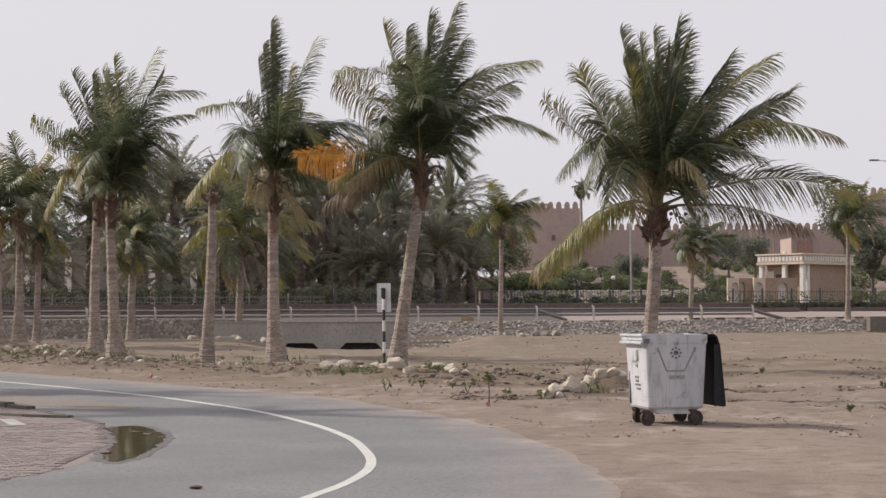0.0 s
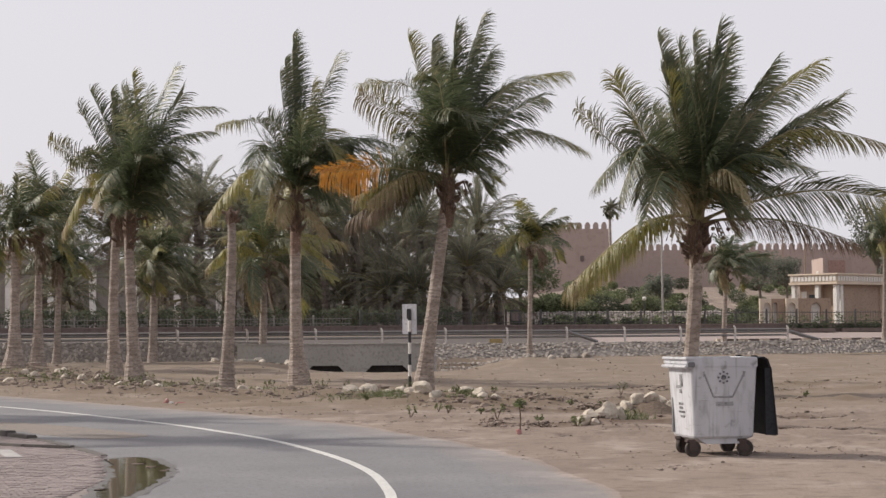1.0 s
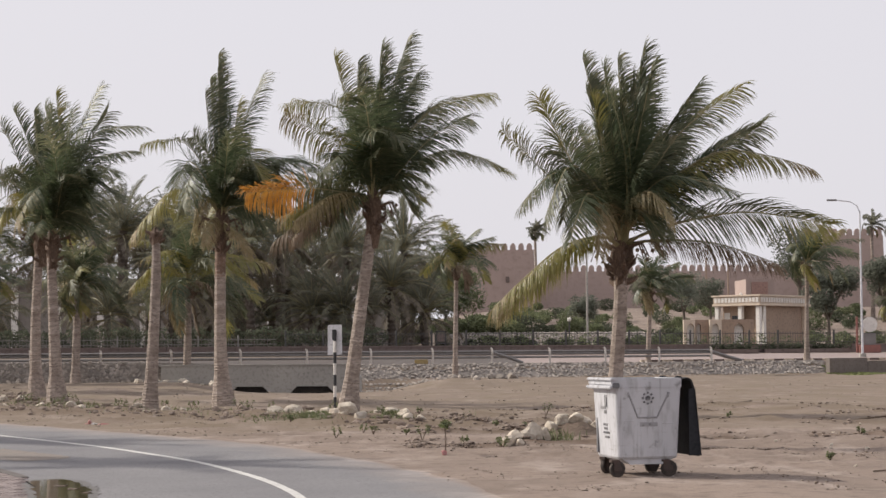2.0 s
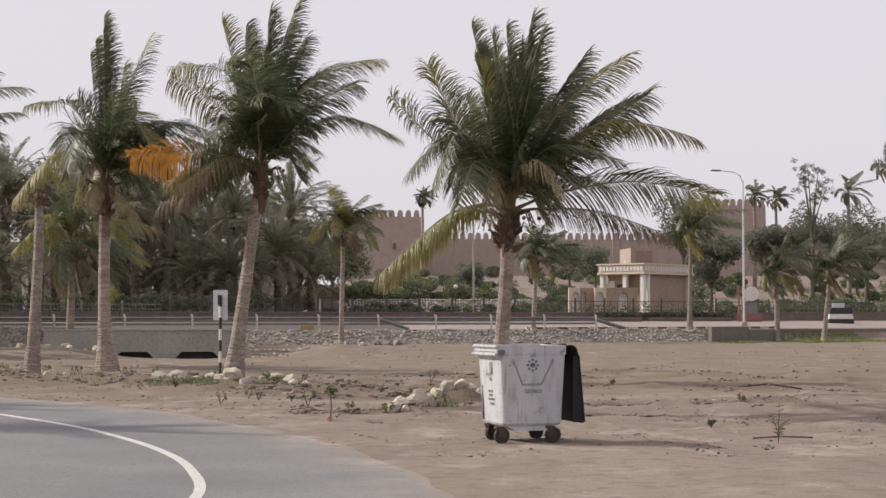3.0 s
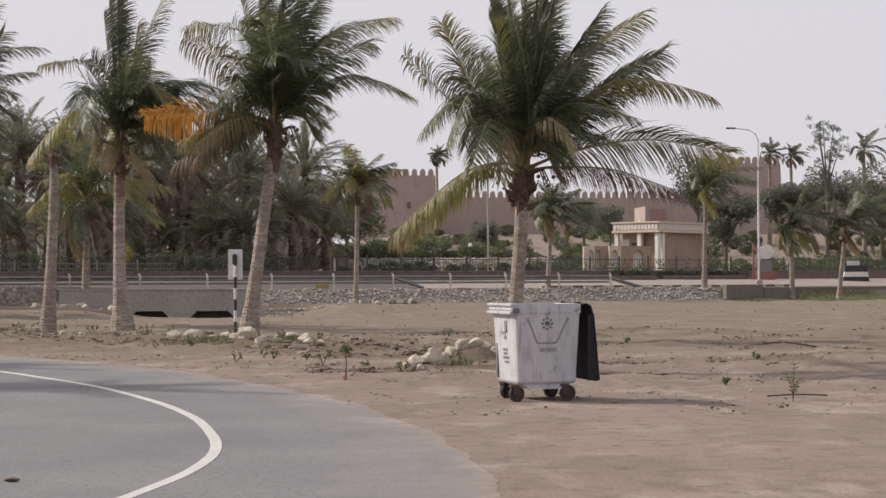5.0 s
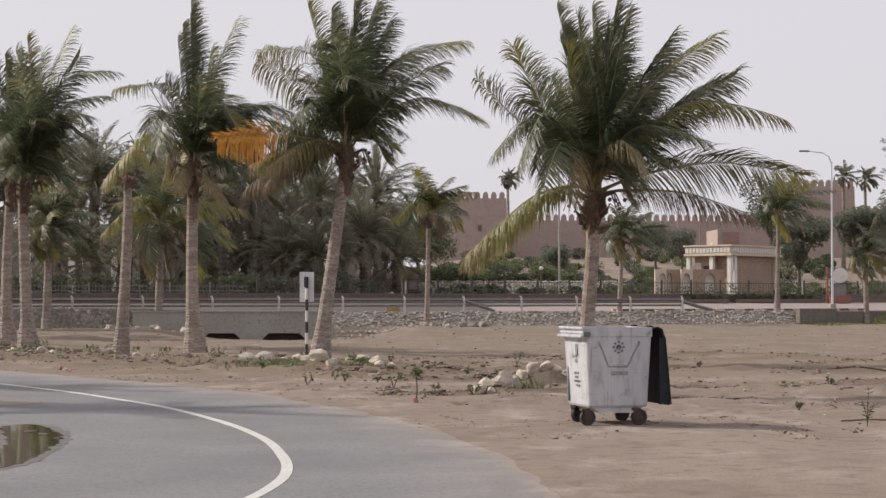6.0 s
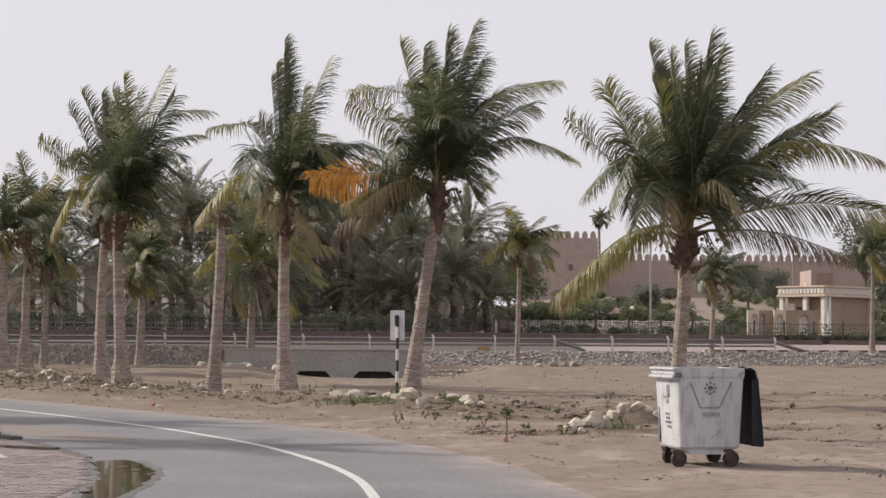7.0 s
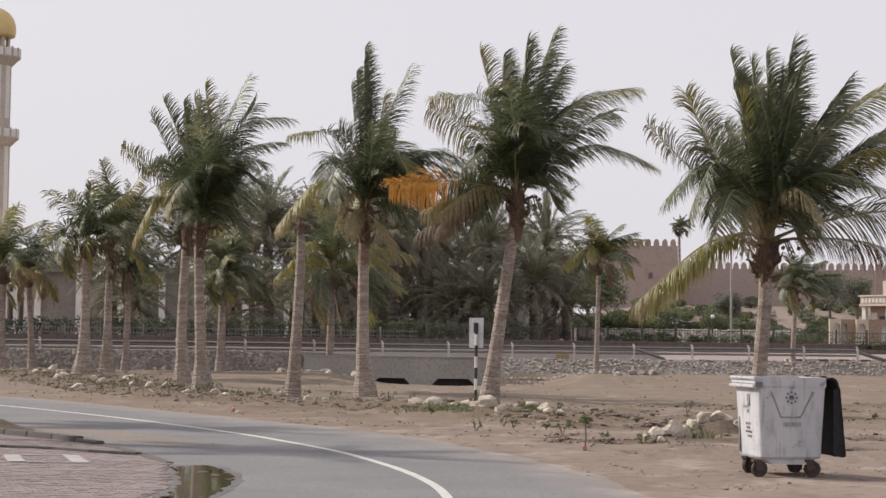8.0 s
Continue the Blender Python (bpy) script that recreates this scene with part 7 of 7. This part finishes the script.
    outer = [[bm.verts.new((hw + x, y, z1 - 0.03 + z)) for x, z in prof] for y in (-hd - 0.01, -hd + 0.06, 0, hd - 0.06, hd + 0.01)]
    inner = [[bm.verts.new((hw + x - 0.022, y, z1 - 0.03 + z - 0.012)) for x, z in prof] for y in (-hd - 0.01, -hd + 0.06, 0, hd - 0.06, hd + 0.01)]
    for g in (outer, inner):
        for a, b in zip(g, g[1:]):
            for k in range(len(prof) - 1):
                bm.faces.new((a[k], a[k + 1], b[k + 1], b[k]))
    for g in (0, -1):
        for k in range(len(prof) - 1):
            bm.faces.new((outer[g][k], outer[g][k + 1], inner[g][k + 1], inner[g][k]))
    for k in range(4):
        bm.faces.new((outer[k][-1], outer[k + 1][-1], inner[k + 1][-1], inner[k][-1]))
    for y in (-hd - 0.01, hd - 0.015):
        bm2 = [bm.verts.new((hw + x, y + dy, z1 - 0.03 + z)) for dy in (0.0, 0.025) for x, z in ((0.195, -0.12), (0.275, -1.02), (0.10, -1.02), (0.10, -0.12))]
        for q in ((0, 1, 2, 3), (7, 6, 5, 4), (0, 4, 5, 1), (1, 5, 6, 2), (2, 6, 7, 3), (3, 7, 4, 0)):
            bm.faces.new([bm2[i] for i in q])
    bmesh.ops.recalc_face_normals(bm, faces=bm.faces)
    lid = part("lid", bm, M_LID, root, "black plastic lid hanging open")
    for y in (-0.3, 0.3):
        part("hinge", boxes((hw - 0.01, hw + 0.07, y - 0.04, y + 0.04, z1 - 0.05, z1 + 0.02), bevel=0.008), M_LID, lid)


wheeled_bin()


# ---- the road sign seen from behind ----
def road_sign():
    root = thing("road_sign", pose(-0.97, 53.0, ground_z(-0.97, 53.0) - 0.1), "road sign seen from behind on a black and white banded post", "road sign")
    z = 0.0
    for i in range(8):
        bm = bmesh.new()
        h = 0.325 if i else 0.25
        lathe(bm, [(0.045, z), (0.045, z + h)], 10)
        part("post_band", bm, M_BLACK if i % 2 else M_WHITE, root)
        z += h
    ob = part("plate", boxes((-0.23, 0.23, -0.012, 0.012, 1.80, 2.68), bevel=0.006), M_SIGN, root, "plain grey back of the sign plate")
    ob.matrix_local = pose(0, 0.06, 0, 0, 0, -25)
    ob = part("bracket", boxes((-0.045, 0.045, -0.1, -0.02, 2.24, 2.54), bevel=0.006), M_BLACK, root)
    ob.matrix_local = pose(0, 0.06, 0, 0, 0, -25)


road_sign()


# ---- rocks, rubble, weeds ----
def rock(x, y, sx, sy, sz, seed, group, material=M_ROCK, label="rough pale limestone rock lying on the soil", lift=0.0):
    rnd = random.Random(seed)
    bm = icos(rnd, 1, 1, 1, 0.16, 3)
    for _ in range(7):
        d, h = Vector((rnd.gauss(0, 1), rnd.gauss(0, 1), rnd.gauss(0, 0.8))).normalized(), rnd.uniform(0.55, 0.85)
        for v in bm.verts:
            over = v.co.dot(d) - h
            if over > 0:
                v.co -= d * over * 0.9
    for v in bm.verts:
        v.co += 0.05 * noise.noise_vector(v.co * 3.1) + 0.025 * noise.noise_vector(v.co * 9)
        v.co = Vector((v.co.x * sx, v.co.y * sy, v.co.z * sz)) * 1.12
    ob = part("rock", bm, material)
    ob.matrix_world = pose(x, y, ground_z(x, y) + sz * 0.35 + lift, rnd.uniform(-12, 12), rnd.uniform(-12, 12), rnd.uniform(0, 360))
    tagged(ob, label, "rock", group)


def rock_run(x0, y0, x1, y1, n, size, seed, group, spread=0.5, label="rough pale limestone rock lying on the soil", material=M_ROCK):
    rnd = random.Random(seed)
    for k in range(n):
        u = (k + rnd.random()) / n
        s = size * rnd.uniform(0.55, 1.25)
        rock(x0 + (x1 - x0) * u + rnd.gauss(0, spread * 0.3), y0 + (y1 - y0) * u + rnd.gauss(0, spread), s, s * 0.8, s * 0.7, seed * 50 + k, group, material, label)


# the heap beside the bin: pale rocks on a low mound of earth
def mound(x, y, rx, ry, h, seed, label, material=None):
    rnd = random.Random(seed)
    n, rings = 20, 5
    bm = bmesh.new()
    top = bm.verts.new((0, 0, h))
    prev = None
    for j in range(1, rings + 1):
        u = j / rings
        ring = []
        for k in range(n):
            a = 2 * math.pi * k / n
            r = u * (1 + 0.22 * noise.noise((math.cos(a) * 1.5 + seed, math.sin(a) * 1.5, u)))
            z = h * (1 - smooth_step(0, 1, u)) * (1 + 0.4 * noise.noise((a * 2, u * 4, seed))) - (0.06 if j == rings else 0)
            ring.append(bm.verts.new((rx * r * math.cos(a), ry * r * math.sin(a), z)))
        for k in range(n):
            if prev:
                bm.faces.new((prev[k], ring[k], ring[(k + 1) % n], prev[(k + 1) % n]))
            else:
                bm.faces.new((top, ring[k], ring[(k + 1) % n]))
        prev = ring
    ob = part("earth_mound", bm, material or M_SAND, smooth=True)
    ob.location = (x, y, ground_z(x, y))
    tagged(ob, label, "mound", kind="structure")


mound(4.05, 35.3, 0.95, 1.3, 0.32, 4, "low heap of brown earth under pale rocks", M_EARTH)
for i, (x, y, s, lift) in enumerate(((2.50, 32.6, 0.14, 0), (2.66, 33.0, 0.15, 0.02), (2.98, 33.2, 0.22, 0.04), (3.18, 33.5, 0.19, 0.06), (2.72, 32.5, 0.09, 0), (3.55, 35.2, 0.15, 0.2), (3.80, 35.4, 0.17, 0.3), (4.02, 35.3, 0.17, 0.3), (4.24, 35.3, 0.15, 0.26), (4.42, 35.1, 0.14, 0.2), (5.6, 34.6, 0.22, 0), (5.9, 34.9, 0.16, 0), (3.35, 34.6, 0.12, 0.08))):
    rock(x, y, s * 0.98, s * 0.8, s * 0.8, 300 + i, "pale rocks heaped beside the bin", lift=lift)
for i, (x, y, s) in enumerate(((-2.45, 48.3, 0.3), (-1.92, 48.0, 0.34), (-2.15, 47.5, 0.18), (-1.48, 47.8, 0.2), (-1.08, 47.9, 0.24), (-0.85, 47.2, 0.2), (-0.5, 46.6, 0.34), (-0.22, 46.0, 0.26), (0.28, 47.2, 0.18), (0.62, 47.9, 0.26), (0.95, 46.2, 0.24), (0.98, 45.0, 0.18), (1.28, 44.2, 0.2), (-5.6, 50.6, 0.2))):
    rock(x, y, s * 0.85, s * 0.7, s * 0.62, 340 + i, "pale rocks along the row of palms")
rock_run(-12.5, 62.5, -5.2, 52.5, 9, 0.17, 7, "pale rocks along the row of palms", 0.8)
rock_run(-22, 82.5, -13, 64.5, 16, 0.22, 8, "pale rocks along the row of palms", 1.7)
rock_run(-11.8, 90.2, -7.5, 90.4, 9, 0.22, 9, "stones by the culvert", 0.3)
rock_run(3.5, 93.2, 8.0, 95.0, 9, 0.28, 10, "stones by the culvert", 0.5, "brown stone lying below the stone bank", M_RIP)


rock_run(6.0, 27.5, 15, 46, 14, 0.034, 11, "small pale stones on bare soil", 3.0, "small pale stone lying on bare soil")


def scatter(name, n, region, size, seed, label, category, material):
    """Loose grit and pebbles over a stretch of soil, off the road."""
    rnd = random.Random(seed)
    verts, faces = [], []
    shapes = []
    for _ in range(8):
        bm = icos(rnd, 1, rnd.uniform(0.6, 0.9), rnd.uniform(0.4, 0.65), 0.3)
        bm.verts.index_update()
        shapes.append(([v.co.copy() for v in bm.verts], [tuple(v.index for v in f.verts) for f in bm.faces]))
        bm.free()
    x0, x1, y0, y1 = region
    k = 0
    while k < n:
        y = y0 + (y1 - y0) * rnd.random() ** 1.6
        x = y * rnd.uniform(x0, x1)
        gap = road_gap(x, y)
        if name == "clods" and ridge(x, y) < 0.2:
            continue
        if gap < 0.3 or (y < 26 and rnd.random() < 0.6) or (gap > 9 and rnd.random() < 0.65) or noise.noise((x * 0.6, y * 0.5, 7)) + 0.5 * noise.noise((x * 2.1, y * 1.2, 3)) < rnd.uniform(-0.1, 0.35):
            continue
        k += 1
        s = size * (0.16 + 0.6 * rnd.random() ** 5) * (0.6 + y / 60)
        a, z, b = rnd.uniform(0, 6.28), ground_z(x, y), len(verts)
        ca, sa = math.cos(a) * s, math.sin(a) * s
        co, fs = shapes[rnd.randrange(8)]
        verts += [(x + ca * c.x - sa * c.y, y + sa * c.x + ca * c.y, z + s * (c.z + 0.1)) for c in co]
        faces += [tuple(b + q for q in f) for f in fs]
    ob = mesh_part(name, from_lists(name, verts, faces), material)
    tagged(ob, label, category, kind="stuff")


scatter("pebbles", 8000, (-0.30, 0.40, 22, 90), 0.05, 5, "loose brown pebbles and clods on dry soil", "pebbles", M_PEBBLE)


def clods(n, seed):
    """Broken earth along the strip of palms."""
    rnd = random.Random(seed)
    verts, faces = [], []
    while n:
        y = 40 + 46 * rnd.random() ** 1.2
        x = rnd.uniform(-26, 3)
        if palm_strip(x, y) < 0.4 or noise.noise((x * 0.9, y * 0.6, 5)) < rnd.uniform(-0.3, 0.3):
            continue
        n -= 1
        s = 0.025 + 0.11 * rnd.random() ** 3
        bm = icos(rnd, s, s * rnd.uniform(0.6, 1), s * rnd.uniform(0.45, 0.8), 0.25)
        k, z = len(verts), ground_z(x, y) + s * 0.1
        verts += [(x + v.co.x, y + v.co.y, z + v.co.z) for v in bm.verts]
        bm.verts.index_update()
        faces += [tuple(k + v.index for v in f.verts) for f in bm.faces]
        bm.free()
    tagged(mesh_part("clods", from_lists("clods", verts, faces), M_CLOD), "broken brown earth clods and rubble round the palms", "clods", kind="stuff")


clods(2600, 31)
scatter("clods", 4200, (0.02, 0.42, 28.5, 60), 0.085, 6, "crumbled brown clods on rough bare soil", "clods", M_CLOD)


def terrace_rubble():
    """The sloping strip of grey rubble behind the fence, below the shrubs."""
    rnd = random.Random(19)
    verts, faces = [], []
    for _ in range(2600):
        x, y = rnd.uniform(5.5, 24.5), rnd.uniform(145.3, 149.3)
        s = rnd.uniform(0.09, 0.2)
        bm = icos(rnd, s, s, s * 0.7, 0.25)
        k, z = len(verts), ground_z(x, y) + 0.02
        bm.verts.index_update()
        verts += [(x + v.co.x, y + v.co.y, z + v.co.z) for v in bm.verts]
        faces += [tuple(k + v.index for v in f.verts) for f in bm.faces]
        bm.free()
    tagged(mesh_part("rubble_slope", from_lists("rubble_slope", verts, faces), M_RIPJ), "sloping strip of small grey rubble below the shrubs", "rubble", kind="stuff")


terrace_rubble()


def weed(x, y, h, seed, n=9, label="small green weed growing in dry soil", leaf=0.036):
    rnd = random.Random(seed)
    h *= 0.7
    root = thing("weed", pose(x, y, ground_z(x, y) - 0.01), label, "weed", "weeds on the roadside")
    bm, blobs = bmesh.new(), []
    for k in range(4):
        a = k * 1.7 + rnd.random()
        t = Vector((math.cos(a) * h * 0.45, math.sin(a) * h * 0.45, h * rnd.uniform(0.6, 1.0)))
        tube(bm, [(0, 0, 0), tuple(t * 0.5 + Vector((0, 0, h * 0.1))), tuple(t)], [0.008, 0.006, 0.003], 4)
        blobs.append((t.x * 0.8, t.y * 0.8, t.z * 0.85, h * 0.2, h * 0.2, h * 0.32))
    part("stem", bm, M_TWIG, root)
    mesh_part("leaves", leaf_cloud(blobs, n * 5, leaf, rnd, 0.1), M_WEED, root)


weed_rnd = random.Random(23)
for i, (x, y, h) in enumerate(((1.02, 34.5, 0.42), (-0.65, 36.5, 0.35), (-0.1, 38.5, 0.3), (0.1, 37.5, 0.25), (0.75, 36.2, 0.2), (2.35, 31.9, 0.32), (3.25, 33.6, 0.4), (3.5, 33.9, 0.38), (1.75, 33.0, 0.25), (7.3, 28.5, 0.2), (4.5, 46, 0.5), (1.3, 46.5, 0.3), (-0.9, 47.5, 0.4), (0.3, 47.0, 0.35), (5.5, 34.2, 0.3), (-1.9, 44.5, 0.25), (2.9, 41.5, 0.2), (3.6, 41.8, 0.2), (9.3, 34, 0.25), (8.8, 44, 0.25))):
    weed(x, y, h, 400 + i)
for i in range(26):
    u = weed_rnd.random()
    weed(-3.5 - 14 * u + weed_rnd.gauss(0, 0.6), 55.5 + 16 * u + weed_rnd.gauss(0, 1.6), weed_rnd.uniform(0.25, 0.55), 440 + i)


def sprig(x, y, h, seed):
    """An upright leafy shoot: one leaning stem with pairs of narrow leaves."""
    rnd = random.Random(seed)
    root = thing("weed", pose(x, y, ground_z(x, y) - 0.01), "upright leafy green shoot growing in dry soil", "weed", "weeds on the roadside")
    stems, verts, faces = bmesh.new(), [], []
    for lean, tall in ((0.05, 1.0), (-0.16, 0.72), (0.2, 0.6)):
        spine = [Vector((lean * h * u * u, rnd.gauss(0, 0.004), h * tall * u)) for u in np.linspace(0, 1, 9)]
        tube(stems, [tuple(p) for p in spine], [0.007 - 0.0005 * k for k in range(9)], 5)
        for k in range(2, 9):
            for side in range(3):
                a = k * 2.1 + side * 2.09 + rnd.gauss(0, 0.3)
                out = Vector((math.cos(a), math.sin(a), rnd.uniform(0.2, 0.9))).normalized()
                across = out.cross(Vector((0, 0, 1))).normalized() * h * 0.035
                size, b = h * rnd.uniform(0.13, 0.22), len(verts)
                p = spine[k]
                verts += [tuple(p), tuple(p + out * size * 0.5 + across), tuple(p + out * size + Vector((0, 0, -size * 0.25))), tuple(p + out * size * 0.5 - across)]
                faces.append((b, b + 1, b + 2, b + 3))
    part("stem", stems, M_TWIG, root)
    mesh_part("leaves", from_lists("leaves", verts, faces), M_WEED, root)


sprig(7.24, 24.55, 0.5, 61)


def grass_patch(name, n, pick, seed, h=0.16):
    rnd = random.Random(seed)
    verts, faces = [], []
    for _ in range(n):
        x, y = pick(rnd)
        if road_gap(x, y) < 0.7 or noise.noise((x * 0.8, y * 0.4, 2)) < -0.05:
            continue
        z, a, k = ground_z(x, y) - 0.01, rnd.uniform(0, 6.28), len(verts)
        w, hh = 0.016, h * rnd.uniform(0.4, 1.2)
        verts += [(x - w * math.cos(a), y - w * math.sin(a), z), (x + w * math.cos(a), y + w * math.sin(a), z), (x + rnd.gauss(0, 0.06), y + rnd.gauss(0, 0.06), z + hh)]
        faces.append((k, k + 1, k + 2))
    ob = mesh_part(name, from_lists(name, verts, faces), M_WEED)
    tagged(ob, "thin patchy green grass among stones by the palms", "grass", kind="stuff")


grass_patch("grass", 5200, lambda r: (r.gauss(-0.4, 1.1), r.gauss(46.2, 0.7)), 71, 0.11)
grass_patch("grass", 4200, lambda r: (lambda u: (-4.2 - 19 * u + r.gauss(0, 0.9), 51.0 + 32 * u + r.gauss(0, 1.6)))(r.random()), 72, 0.13)
grass_patch("grass", 260, lambda r: (r.gauss(3.3, 0.3), r.gauss(33.9, 0.4)), 73, 0.2)


def sapling():
    root = thing("sapling", pose(1.25, 29.6, ground_z(1.25, 29.6) - 0.01), "thin bare-stemmed sapling with a tuft of leaves", "sapling")
    bm = bmesh.new()
    tube(bm, [(0, 0, 0), (0.01, 0, 0.25), (-0.01, 0, 0.52)], [0.014, 0.012, 0.008], 6)
    part("stem", bm, M_TWIG, root)
    rnd = random.Random(5)
    mesh_part("leaves", leaf_cloud([(-0.01, 0, 0.5, 0.11, 0.11, 0.08)], 60, 0.05, rnd, 0.1), M_WEED, root)
    ob = part("rag", icos(rnd, 0.04, 0.05, 0.045, 0.5), M_SCRAP)
    ob.location = (1.23, 29.5, ground_z(1.23, 29.5) + 0.03)
    tagged(ob, "crumpled faded red rag at the sapling's foot", "litter")


sapling()


def stick(points, r, label):
    bm = bmesh.new()
    tube(bm, [(x, y, ground_z(x, y) + z) for x, y, z in points], [r] * len(points), 5)
    tagged(part("stick", bm, M_TWIG), label, "stick", "fallen sticks")


stick([(7.1, 25.35, 0.02), (7.5, 25.3, 0.05), (7.95, 25.25, 0.02)], 0.012, "dark fallen stick lying on dry soil")
stick([(11.6, 42.9, 0.01), (12.3, 42.6, 0.05), (13.1, 42.4, 0.02)], 0.02, "dark fallen frond stem lying on the soil")
rag_rnd = random.Random(6)
ob = thing("rag", pose(-6.9, 45.6, ground_z(-6.9, 45.6)), "crumpled red and white plastic scrap on the soil", "litter")
for name, m, dx, dz, sx, sz in (("red_fold", M_SCRAP, -0.05, 0.08, 0.06, 0.11), ("red_fold", M_SCRAP, 0.26, 0.03, 0.14, 0.03), ("red_fold", M_SCRAP, -0.13, 0.04, 0.07, 0.05), ("white_fold", M_WHITE, 0.06, 0.03, 0.09, 0.04)):
    part(name, icos(rag_rnd, sx, 0.12, sz, 0.5), m, ob).location = (dx, 0, dz)
ob = part("fallen_leaf", icos(rag_rnd, 0.07, 0.04, 0.02, 0.3), M_TWIG)
ob.location = (-2.1, 15.15, 0.035)
tagged(ob, "dark curled dead leaf on the asphalt", "leaf")


def soil_heap():
    mound(-10.1, 33.9, 1.5, 1.1, 0.3, 8, "low brown soil heap beside the kerb", M_EARTH)


soil_heap()
